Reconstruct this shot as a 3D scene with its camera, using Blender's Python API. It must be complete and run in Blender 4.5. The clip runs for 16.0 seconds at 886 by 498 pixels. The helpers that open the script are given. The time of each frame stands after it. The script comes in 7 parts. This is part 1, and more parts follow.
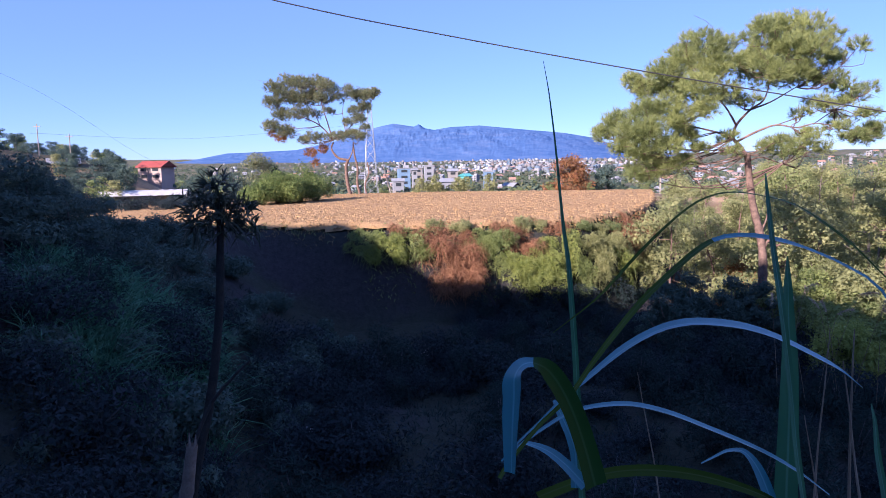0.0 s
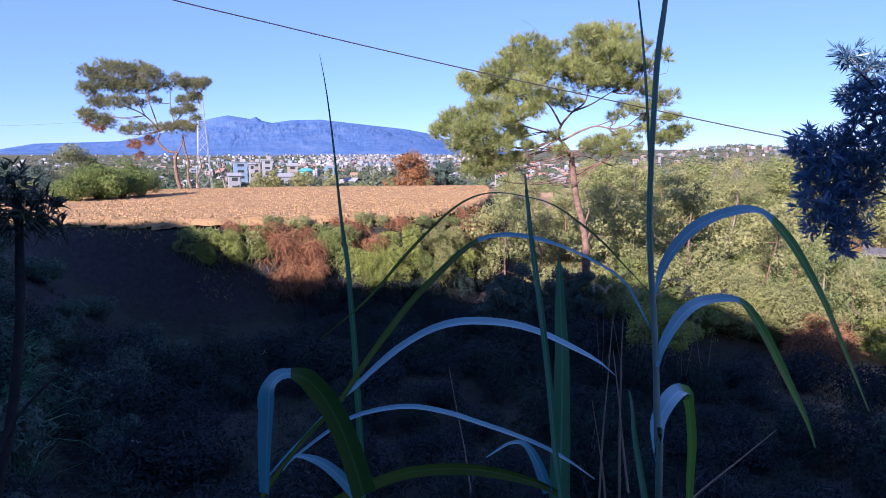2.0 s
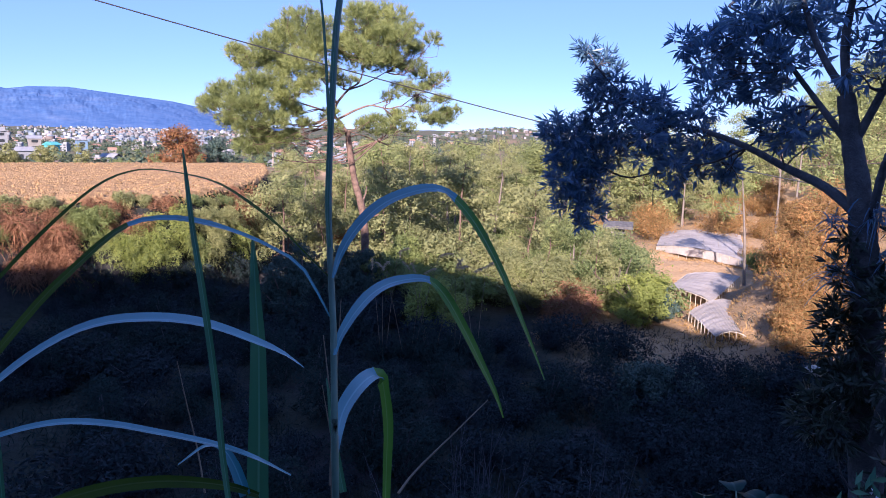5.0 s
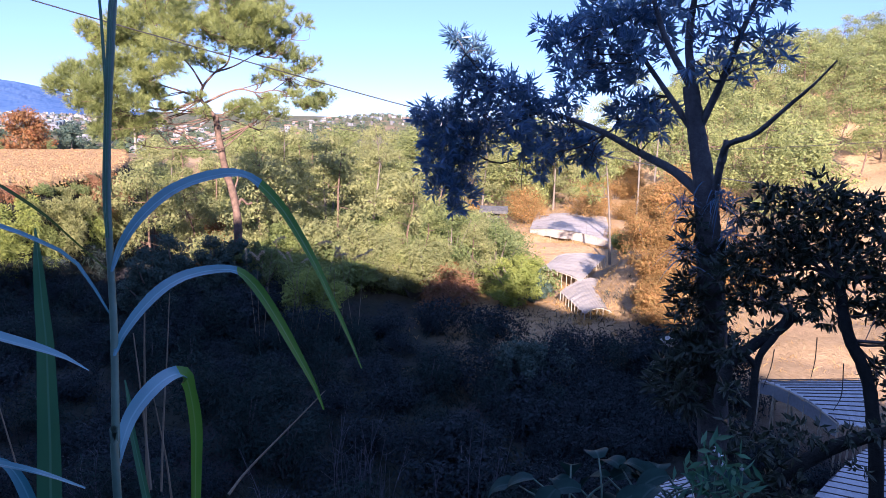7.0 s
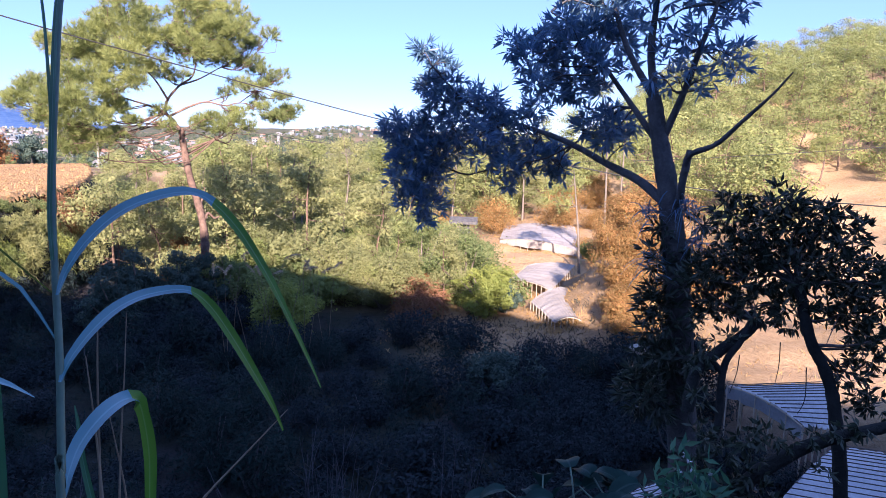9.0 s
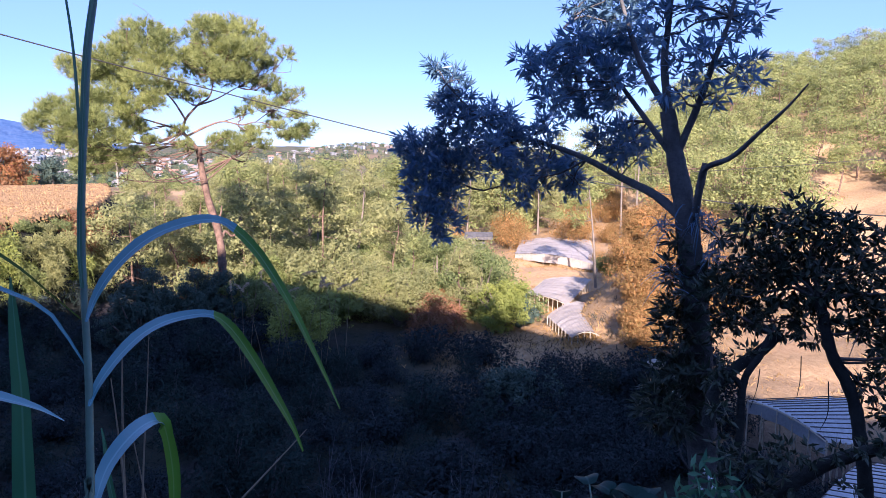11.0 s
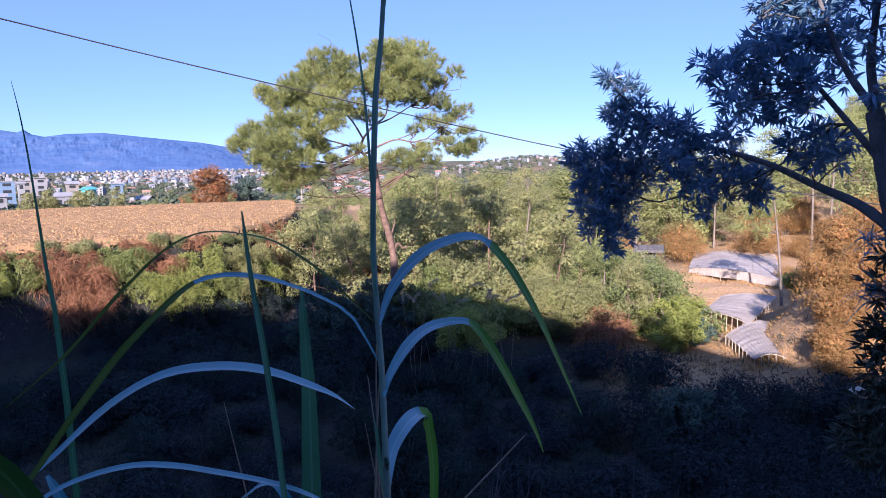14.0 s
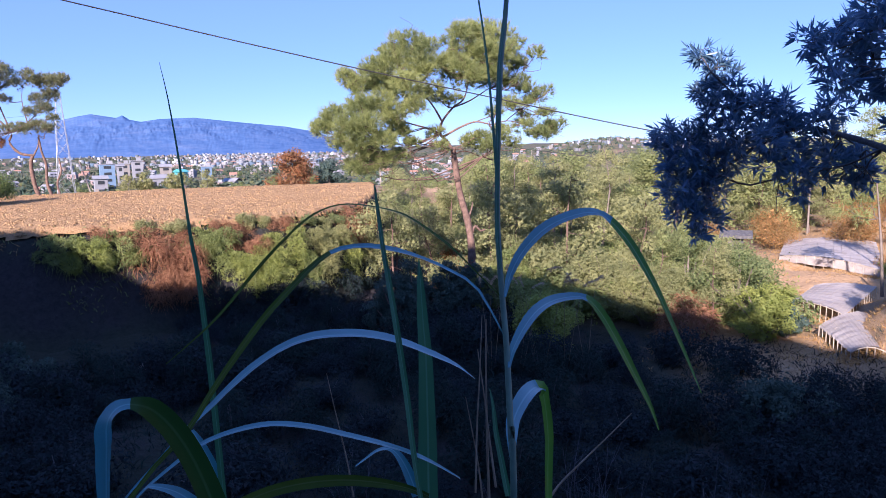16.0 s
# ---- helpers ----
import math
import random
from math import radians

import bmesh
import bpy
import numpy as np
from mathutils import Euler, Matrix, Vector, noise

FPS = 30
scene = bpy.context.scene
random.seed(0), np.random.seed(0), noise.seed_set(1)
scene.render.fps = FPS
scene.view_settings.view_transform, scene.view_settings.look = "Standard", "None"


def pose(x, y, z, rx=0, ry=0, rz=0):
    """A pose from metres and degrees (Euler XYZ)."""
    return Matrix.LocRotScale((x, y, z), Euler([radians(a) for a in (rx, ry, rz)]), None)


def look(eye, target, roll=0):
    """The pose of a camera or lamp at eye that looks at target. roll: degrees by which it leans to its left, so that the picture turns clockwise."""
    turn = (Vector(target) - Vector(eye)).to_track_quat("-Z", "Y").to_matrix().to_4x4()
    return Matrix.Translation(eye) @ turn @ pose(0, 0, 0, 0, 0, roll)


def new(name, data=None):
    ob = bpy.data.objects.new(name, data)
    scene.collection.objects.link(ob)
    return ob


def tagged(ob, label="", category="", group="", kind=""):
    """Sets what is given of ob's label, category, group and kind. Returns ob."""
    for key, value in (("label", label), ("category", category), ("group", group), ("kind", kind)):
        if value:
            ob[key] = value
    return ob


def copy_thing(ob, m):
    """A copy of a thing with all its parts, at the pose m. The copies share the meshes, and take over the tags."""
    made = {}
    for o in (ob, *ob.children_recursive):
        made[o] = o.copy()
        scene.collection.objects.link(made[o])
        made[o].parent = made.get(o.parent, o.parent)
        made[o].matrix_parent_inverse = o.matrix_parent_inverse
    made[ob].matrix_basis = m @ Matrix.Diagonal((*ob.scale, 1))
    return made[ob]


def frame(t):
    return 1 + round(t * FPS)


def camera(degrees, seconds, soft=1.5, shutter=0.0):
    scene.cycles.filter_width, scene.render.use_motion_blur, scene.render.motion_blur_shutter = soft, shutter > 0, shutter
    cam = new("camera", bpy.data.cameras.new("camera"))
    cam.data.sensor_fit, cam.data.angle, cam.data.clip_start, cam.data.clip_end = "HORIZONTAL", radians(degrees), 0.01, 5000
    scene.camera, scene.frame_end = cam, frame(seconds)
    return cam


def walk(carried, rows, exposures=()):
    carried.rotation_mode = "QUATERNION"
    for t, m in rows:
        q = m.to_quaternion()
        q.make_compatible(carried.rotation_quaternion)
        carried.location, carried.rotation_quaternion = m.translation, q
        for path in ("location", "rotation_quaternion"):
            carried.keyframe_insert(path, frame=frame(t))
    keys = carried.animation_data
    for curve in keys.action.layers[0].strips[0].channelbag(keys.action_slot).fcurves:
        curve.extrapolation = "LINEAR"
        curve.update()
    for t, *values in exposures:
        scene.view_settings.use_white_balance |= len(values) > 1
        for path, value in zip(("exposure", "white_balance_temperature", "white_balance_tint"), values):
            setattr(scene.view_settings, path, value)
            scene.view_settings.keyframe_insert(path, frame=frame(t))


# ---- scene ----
# ---------------------------------------------------------------- camera
EYE = 1.6
cam = camera(66.49, 16.0, soft=0.35)
ROWS = [
    (0.0, 0.0001, 0.0000, -0.0002, -0.01, -7.00, 0.80),
    (0.5, 0.0084, 0.0039, -0.0016, -1.84, -7.37, 0.62),
    (1.0, 0.0262, 0.0120, 0.0005, -4.74, -7.53, 0.52),
    (1.5, 0.0525, 0.0139, 0.0031, -9.12, -7.46, 0.39),
    (2.0, 0.0760, 0.0205, 0.0025, -13.36, -7.50, 0.12),
    (2.5, 0.0965, 0.0208, 0.0042, -16.81, -7.69, -0.53),
    (3.0, 0.1176, 0.0238, 0.0004, -20.11, -8.10, -1.47),
    (3.5, 0.1349, 0.0256, -0.0002, -23.29, -8.29, -1.97),
    (4.0, 0.1512, 0.0324, -0.0019, -26.26, -8.40, -1.89),
    (4.5, 0.1673, 0.0325, -0.0017, -29.11, -8.75, -1.53),
    (5.0, 0.1868, 0.0312, -0.0000, -31.89, -9.14, -1.12),
    (7.5, 0.2648, 0.0019, -0.0024, -43.45, -9.89, -1.41),
    (8.0, 0.2694, 0.0017, 0.0006, -44.08, -9.54, -1.22),
    (8.5, 0.2678, 0.0013, 0.0010, -44.61, -9.27, -1.10),
    (11.0, 0.2577, -0.0091, 0.0122, -43.32, -7.78, -0.24),
    (11.5, 0.2432, 0.0013, 0.0137, -41.06, -7.28, 0.00),
    (12.0, 0.2221, -0.0111, 0.0204, -38.56, -6.89, 0.18),
    (12.5, 0.2038, -0.0086, 0.0208, -35.93, -6.97, 0.67),
    (13.0, 0.1864, 0.0001, 0.0215, -33.51, -6.95, 1.13),
    (13.5, 0.1757, -0.0003, 0.0233, -31.59, -6.76, 1.34),
    (14.0, 0.1570, -0.0007, 0.0227, -29.43, -6.61, 1.14),
    (14.5, 0.1341, 0.0021, 0.0197, -27.28, -6.81, 0.65),
    (15.0, 0.1318, 0.0180, 0.0128, -25.55, -7.24, 0.80),
    (15.5, 0.1189, 0.0141, 0.0138, -24.16, -7.70, 1.04),
    (16.0, 0.1084, 0.0096, 0.0161, -22.91, -7.92, 1.25),
]
walk(cam, [(t, pose(x, y, z + EYE, 0, 0, yaw) @ pose(0, 0, 0, pitch) @ pose(0, 0, 0, 0, roll) @ pose(0, 0, 0, 90))
           for t, x, y, z, yaw, pitch, roll in ROWS],
     exposures=[(0.0, 1.45, 5100, 34), (5.0, 1.5, 5150, 34), (7.5, 1.9, 5400, 32), (8.5, 1.9, 5400, 32), (11.0, 1.78, 5300, 33), (13.0, 1.5, 5150, 34), (16.0, 1.45, 5100, 34)])

# ---------------------------------------------------------------- light
SUN_AZ, SUN_EL = 222.0, 24.0          # degrees clockwise from +y; low sun behind the camera
LX, LY = -math.sin(radians(SUN_AZ)), -math.cos(radians(SUN_AZ))   # way of the light over the ground
world = bpy.data.worlds.new("sky")
scene.world = world
world.use_nodes = True
wn = world.node_tree
wn.nodes.clear()
sky = wn.nodes.new("ShaderNodeTexSky")
sky.sky_type = "NISHITA"
sky.sun_disc = False
sky.sun_elevation, sky.sun_rotation = radians(SUN_EL), radians(SUN_AZ)
sky.altitude, sky.air_density, sky.dust_density, sky.ozone_density = 2000, 0.88, 0.08, 3.2
back = wn.nodes.new("ShaderNodeBackground")
back.inputs["Strength"].default_value = 0.066
out = wn.nodes.new("ShaderNodeOutputWorld")
even = wn.nodes.new("ShaderNodeMix")            # flat blue mixed in: evens the sky out and lifts the shade
even.data_type = "RGBA"
even.inputs["Factor"].default_value = 0.5
even.inputs["B"].default_value = (2.1, 3.05, 5.0, 1)
wn.links.new(sky.outputs[0], even.inputs["A"])
wn.links.new(even.outputs["Result"], back.inputs["Color"])
wn.links.new(back.outputs[0], out.inputs["Surface"])
lamp = bpy.data.lights.new("sun", "SUN")
lamp.energy, lamp.angle, lamp.color = 4.9, radians(0.55), (1.0, 0.80, 0.52)
sun = new("sun", lamp)
sun.matrix_world = look((0, 0, 60), (60 * LX * math.cos(radians(SUN_EL)), 60 * LY * math.cos(radians(SUN_EL)), 60 - 60 * math.sin(radians(SUN_EL))))
scene.view_settings.exposure = 0.0

# ---------------------------------------------------------------- materials
def material(name, rough=0.8, metal=0.0):
    m = bpy.data.materials.new(name)
    m.use_nodes = True
    nt = m.node_tree
    b = nt.nodes["Principled BSDF"]
    b.inputs["Roughness"].default_value, b.inputs["Metallic"].default_value = rough, metal
    if rough > 0.84:
        b.inputs["Specular IOR Level"].default_value = 0.2
    return m, nt, b


def noise_node(nt, scale, detail=4.0, rough=0.6, coord="Object"):
    tc = nt.nodes.new("ShaderNodeTexCoord")
    n = nt.nodes.new("ShaderNodeTexNoise")
    n.inputs["Scale"].default_value, n.inputs["Detail"].default_value, n.inputs["Roughness"].default_value = scale, detail, rough
    nt.links.new(tc.outputs[coord], n.inputs["Vector"])
    return n.outputs["Fac"]


def ramp(nt, fac, stops):
    r = nt.nodes.new("ShaderNodeValToRGB")
    e = r.color_ramp.elements
    while len(e) < len(stops):
        e.new(0.5)
    for el, (p, c) in zip(e, stops):
        el.position, el.color = p, (*c, 1)
    nt.links.new(fac, r.inputs["Fac"])
    return r.outputs["Color"]


def mix(nt, fac, a, b, mode="MIX"):
    n = nt.nodes.new("ShaderNodeMix")
    n.data_type, n.blend_type = "RGBA", mode
    for sock, val in ((n.inputs["Factor"], fac), (n.inputs["A"], a), (n.inputs["B"], b)):
        if isinstance(val, (int, float)):
            sock.default_value = val
        elif isinstance(val, tuple):
            sock.default_value = (*val, 1)
        else:
            nt.links.new(val, sock)
    return n.outputs["Result"]


def bump(nt, b, fac, strength=0.4, distance=0.02):
    n = nt.nodes.new("ShaderNodeBump")
    n.inputs["Strength"].default_value, n.inputs["Distance"].default_value = strength, distance
    nt.links.new(fac, n.inputs["Height"])
    nt.links.new(n.outputs[0], b.inputs["Normal"])


def surface(name, dark, light, scale=4.0, fine=40.0, rough=0.85, relief=0.4, depth=0.02, metal=0.0, spread=(0.3, 0.7)):
    """A rough surface whose colour wanders between two tones at two scales, with fine relief."""
    m, nt, b = material(name, rough, metal)
    big, small = noise_node(nt, scale), noise_node(nt, fine, 6.0)
    c = ramp(nt, big, [(spread[0], dark), (spread[1], light)])
    mid = tuple((p + q) / 2 for p, q in zip(dark, light))
    grain = ramp(nt, small, [(0.3, tuple(0.6 * v for v in mid)), (0.7, tuple(min(1, 1.3 * v) for v in mid))])
    nt.links.new(mix(nt, 0.4, c, grain), b.inputs["Base Color"])
    bump(nt, b, small, relief, depth)
    return m


def leafy(name, tones, through_light=0.35, rough=0.55, scale=0.6, gloss=0.3):
    """Leaves: each leaf takes its own tone; thin blades let some light through."""
    m, nt, b = material(name, rough)
    geo = nt.nodes.new("ShaderNodeNewGeometry")
    stops = [(i / max(1, len(tones) - 1), t) for i, t in enumerate(tones)]
    c = ramp(nt, geo.outputs["Random Per Island"], stops)
    patch = noise_node(nt, scale, 3.0)
    shade = ramp(nt, patch, [(0.35, (0.72, 0.74, 0.70)), (0.65, (1.15, 1.1, 1.0))])
    col = mix(nt, 1.0, c, shade, "MULTIPLY")
    nt.links.new(col, b.inputs["Base Color"])
    b.inputs["Specular IOR Level"].default_value = gloss
    tr = nt.nodes.new("ShaderNodeBsdfTranslucent")
    nt.links.new(col, tr.inputs["Color"])
    mx = nt.nodes.new("ShaderNodeMixShader")
    mx.inputs[0].default_value = through_light
    nt.links.new(b.outputs[0], mx.inputs[1])
    nt.links.new(tr.outputs[0], mx.inputs[2])
    nt.links.new(mx.outputs[0], nt.nodes["Material Output"].inputs["Surface"])
    return m


BARK_PINE = surface("pine_bark", (0.065, 0.044, 0.036), (0.30, 0.20, 0.155), 6, 30, 0.9, 0.8, 0.03)
BARK_DARK = surface("dark_bark", (0.05, 0.052, 0.058), (0.18, 0.175, 0.175), 7, 40, 0.9, 0.8, 0.02)
BARK_PALE = surface("pale_bark", (0.12, 0.10, 0.085), (0.28, 0.24, 0.20), 8, 50, 0.85, 0.5, 0.01)
NEEDLES = leafy("pine_needles", [(0.185, 0.232, 0.097), (0.315, 0.370, 0.145), (0.389, 0.433, 0.174), (0.260, 0.309, 0.116)], 0.42, gloss=0.1)
NEEDLES_HILL = leafy("hill_pine_needles", [(0.222, 0.257, 0.112), (0.324, 0.370, 0.145), (0.371, 0.402, 0.164), (0.260, 0.299, 0.121)], 0.35, scale=0.25, gloss=0.1)
NEEDLES_FAR = leafy("pine_needles_dark", [(0.14, 0.18, 0.11), (0.23, 0.27, 0.15), (0.31, 0.29, 0.15)], 0.42)
NEEDLES_YOUNG = leafy("young_pine_needles", [(0.11, 0.17, 0.06), (0.19, 0.26, 0.085), (0.27, 0.32, 0.11)], 0.35, gloss=0.1)
NEEDLES_DEAD = leafy("dead_pine_needles", [(0.22, 0.10, 0.04), (0.33, 0.17, 0.06)], 0.3)
# skylight and blue glare on the leaves are put into their tones
LEAF_GLARE = leafy("glossy_blue_glare_leaf", [(0.100, 0.205, 0.384), (0.140, 0.270, 0.456), (0.180, 0.308, 0.408)], 0.42, 0.38, 0.6, 0.9)
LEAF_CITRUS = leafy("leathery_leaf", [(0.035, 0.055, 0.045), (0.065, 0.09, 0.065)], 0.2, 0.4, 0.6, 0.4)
# the western slope's shade is mixed into these bluish leaf tones
LEAF_SLOPE = leafy("slope_leaf", [(0.061, 0.108, 0.101), (0.101, 0.155, 0.142), (0.121, 0.162, 0.135)], 0.3, 0.75, 0.2, 0.15)
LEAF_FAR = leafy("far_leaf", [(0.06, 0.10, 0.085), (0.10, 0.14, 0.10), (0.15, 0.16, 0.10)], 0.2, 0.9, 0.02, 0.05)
# an almost black bark tone
BARK_BLACK = surface("near_black_bark", (0.014, 0.017, 0.018), (0.045, 0.048, 0.046), 7, 40, 0.95, 0.7, 0.02)
# bush leaves darkened and blued, so the valley's shade sits in their colour
LEAF_SHADE = leafy("shade_toned_leaf", [(0.015, 0.031, 0.037), (0.032, 0.050, 0.061), (0.051, 0.061, 0.078), (0.022, 0.041, 0.047)], 0.25, 0.8, 0.6, 0.12)
LEAF_LIME = leafy("lime_leaf", [(0.232, 0.288, 0.106), (0.315, 0.370, 0.136), (0.204, 0.257, 0.097)], 0.4, gloss=0.1)
LEAF_BRIGHT = leafy("bright_lime_leaf", [(0.30, 0.36, 0.10), (0.40, 0.45, 0.13), (0.24, 0.30, 0.09)], 0.45, gloss=0.1)
LEAF_OLIVE = leafy("olive_leaf", [(0.241, 0.262, 0.121), (0.306, 0.325, 0.145), (0.352, 0.365, 0.174), (0.222, 0.247, 0.116)], 0.35, gloss=0.1)
LEAF_GREEN = leafy("green_leaf", [(0.148, 0.201, 0.087), (0.232, 0.288, 0.121), (0.297, 0.345, 0.154)], 0.4, gloss=0.1)
LEAF_RUST = leafy("rust_leaf", [(0.20, 0.085, 0.04), (0.33, 0.155, 0.065), (0.20, 0.13, 0.05)], 0.3)
SHRUB_DRY = leafy("dry_shrub_leaf", [(0.40, 0.215, 0.085), (0.50, 0.30, 0.125), (0.25, 0.15, 0.065), (0.36, 0.28, 0.11)], 0.35, 0.75, 0.9, 0.1)
VINE_DEAD = leafy("dead_vine", [(0.24, 0.12, 0.07), (0.36, 0.20, 0.12), (0.16, 0.08, 0.05)], 0.15, 0.8, 0.6, 0.1)
GRASS_DRY = leafy("dry_grass", [(0.42, 0.26, 0.10), (0.55, 0.37, 0.16), (0.33, 0.21, 0.09)], 0.35, 0.7)
# grass of the shaded ground; its near-black tones carry the shade too
GRASS_SHADED = leafy("bank_grass", [(0.015, 0.037, 0.038), (0.030, 0.059, 0.058), (0.044, 0.055, 0.056)], 0.3, 0.75, 0.6, 0.15)
PLUME = leafy("grass_plume", [(0.50, 0.42, 0.32), (0.62, 0.52, 0.40)], 0.4, 0.8)


def blade_material(name, a, b_, vein, wax=1.0, rough=0.24):
    """A cane leaf: two green tones along it, a pale midrib, waxy gloss."""
    m, nt, b = material(name, rough)
    n = noise_node(nt, 6.0, 3.0)
    c = ramp(nt, n, [(0.3, a), (0.7, b_)])
    at = nt.nodes.new("ShaderNodeAttribute")
    at.attribute_name = "across"
    rib = ramp(nt, at.outputs["Fac"], [(0.0, (1, 1, 1)), (0.08, (0.7, 0.7, 0.7)), (0.14, (0, 0, 0)), (1.0, (0.0, 0.0, 0.0))])
    c = mix(nt, rib, c, vein)
    nt.links.new(c, b.inputs["Base Color"])
    b.inputs["Specular IOR Level"].default_value = 0.8 * wax
    b.inputs["Coat Weight"].default_value, b.inputs["Coat Roughness"].default_value = wax, 0.28
    fine = nt.nodes.new("ShaderNodeTexWave")
    fine.inputs["Scale"].default_value = 9.0
    nt.links.new(at.outputs["Fac"], fine.inputs["Vector"])
    bump(nt, b, fine.outputs["Fac"], 0.25, 0.0006)
    tr = nt.nodes.new("ShaderNodeBsdfTranslucent")
    nt.links.new(c, tr.inputs["Color"])
    mx = nt.nodes.new("ShaderNodeMixShader")
    mx.inputs[0].default_value = 0.3
    nt.links.new(b.outputs[0], mx.inputs[1])
    nt.links.new(tr.outputs[0], mx.inputs[2])
    nt.links.new(mx.outputs[0], nt.nodes["Material Output"].inputs["Surface"])
    return m


CANE_LEAF = blade_material("cane_leaf", (0.04, 0.16, 0.075), (0.07, 0.22, 0.105), (0.11, 0.28, 0.17))
# the sky's blue sheen on the arching leaves, put into their colour
CANE_SHEEN = blade_material("sky_sheen_cane_leaf", (0.045, 0.21, 0.26), (0.085, 0.29, 0.345), (0.13, 0.37, 0.43), 0.8)
# yellower green that paints the light coming through the drooping ends
CANE_BRIGHT = blade_material("light_through_cane_leaf", (0.07, 0.20, 0.02), (0.12, 0.28, 0.035), (0.16, 0.32, 0.08), 0.35)
# a duller olive tone with little wax
CANE_OLIVE = blade_material("olive_cane_leaf", (0.05, 0.095, 0.015), (0.085, 0.14, 0.025), (0.11, 0.16, 0.05), 0.2)
CANE_DEEP = blade_material("deep_green_cane_leaf", (0.02, 0.065, 0.014), (0.036, 0.09, 0.02), (0.05, 0.11, 0.035), 0.15)
CANE_STEM = surface("cane_stem", (0.075, 0.15, 0.115), (0.14, 0.23, 0.17), 10, 80, 0.45, 0.2, 0.001)
CANE_DRY = surface("dry_cane", (0.16, 0.12, 0.08), (0.28, 0.22, 0.14), 12, 90, 0.7, 0.3, 0.001)


def ground_material():
    m, nt, b = material("earth_and_grass", 0.95)
    at = nt.nodes.new("ShaderNodeAttribute")
    at.attribute_name = "cover"
    sep = nt.nodes.new("ShaderNodeSeparateColor")
    nt.links.new(at.outputs["Color"], sep.inputs[0])
    big, small = noise_node(nt, 0.35, 6.0), noise_node(nt, 5.0, 8.0, 0.7)
    # soil and weed tones are darkened and blued for the valley's shade
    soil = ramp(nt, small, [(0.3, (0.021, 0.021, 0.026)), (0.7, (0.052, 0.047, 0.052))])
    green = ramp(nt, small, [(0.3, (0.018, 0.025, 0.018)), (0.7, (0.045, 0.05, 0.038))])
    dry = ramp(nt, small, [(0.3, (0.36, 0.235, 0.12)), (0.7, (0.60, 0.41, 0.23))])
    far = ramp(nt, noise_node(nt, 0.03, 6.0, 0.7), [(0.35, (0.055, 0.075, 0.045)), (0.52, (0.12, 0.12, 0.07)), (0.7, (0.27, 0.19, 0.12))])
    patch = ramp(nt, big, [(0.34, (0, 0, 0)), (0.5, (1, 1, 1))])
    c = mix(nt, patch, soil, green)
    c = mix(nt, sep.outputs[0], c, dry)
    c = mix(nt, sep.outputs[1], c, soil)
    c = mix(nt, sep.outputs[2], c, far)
    nt.links.new(c, b.inputs["Base Color"])
    bump(nt, b, small, 0.8, 0.12)
    return m


GROUND = ground_material()
TILLED = surface("tilled_soil", (0.28, 0.175, 0.085), (0.41, 0.27, 0.135), 0.5, 14.0, 0.95, 0.9, 0.06)
CLOD = leafy("soil_clod", [(0.22, 0.13, 0.065), (0.44, 0.295, 0.15), (0.34, 0.22, 0.11)], 0.0, 0.95, 2.0, 0.1)


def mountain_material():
    """The far range, distance only: the air's blue haze is put into its colour and slight glow, with paler scars and
    dark woods.
    """
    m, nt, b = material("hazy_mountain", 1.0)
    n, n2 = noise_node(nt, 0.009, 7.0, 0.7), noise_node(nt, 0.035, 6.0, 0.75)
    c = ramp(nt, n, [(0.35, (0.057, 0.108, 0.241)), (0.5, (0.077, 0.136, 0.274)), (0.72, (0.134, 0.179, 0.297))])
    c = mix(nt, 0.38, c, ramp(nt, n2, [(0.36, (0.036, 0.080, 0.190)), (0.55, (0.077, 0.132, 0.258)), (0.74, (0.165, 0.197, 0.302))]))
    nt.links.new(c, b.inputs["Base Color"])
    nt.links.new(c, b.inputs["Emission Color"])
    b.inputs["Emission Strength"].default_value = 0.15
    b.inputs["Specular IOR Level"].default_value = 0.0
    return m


MOUNTAIN = mountain_material()
PLASTIC = surface("greenhouse_plastic", (0.40, 0.40, 0.42), (0.56, 0.56, 0.58), 1.2, 18, 0.6, 0.35, 0.01)
def worn_sheet():
    """Old greenhouse film: dusty, patchy, half see-through."""
    m = surface("worn_greenhouse_film", (0.36, 0.33, 0.31), (0.58, 0.53, 0.49), 1.6, 14, 0.75, 0.35, 0.01)
    nt = m.node_tree
    b = nt.nodes["Principled BSDF"]
    gap = nt.nodes.new("ShaderNodeBsdfTransparent")
    mx = nt.nodes.new("ShaderNodeMixShader")
    patch = ramp(nt, noise_node(nt, 0.9, 5.0), [(0.35, (0.08, 0.08, 0.08)), (0.65, (0.45, 0.45, 0.45))])
    nt.links.new(patch, mx.inputs[0])
    nt.links.new(b.outputs[0], mx.inputs[1])
    nt.links.new(gap.outputs[0], mx.inputs[2])
    nt.links.new(mx.outputs[0], nt.nodes["Material Output"].inputs["Surface"])
    return m


FILM = worn_sheet()
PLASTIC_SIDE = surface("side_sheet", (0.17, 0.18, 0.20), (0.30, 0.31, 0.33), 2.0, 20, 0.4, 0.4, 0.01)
TIMBER = surface("weathered_timber", (0.20, 0.17, 0.14), (0.42, 0.38, 0.33), 5, 60, 0.85, 0.5, 0.005)
BAMBOO = surface("bamboo_pole", (0.34, 0.29, 0.22), (0.56, 0.49, 0.39), 6, 60, 0.7, 0.3, 0.003)
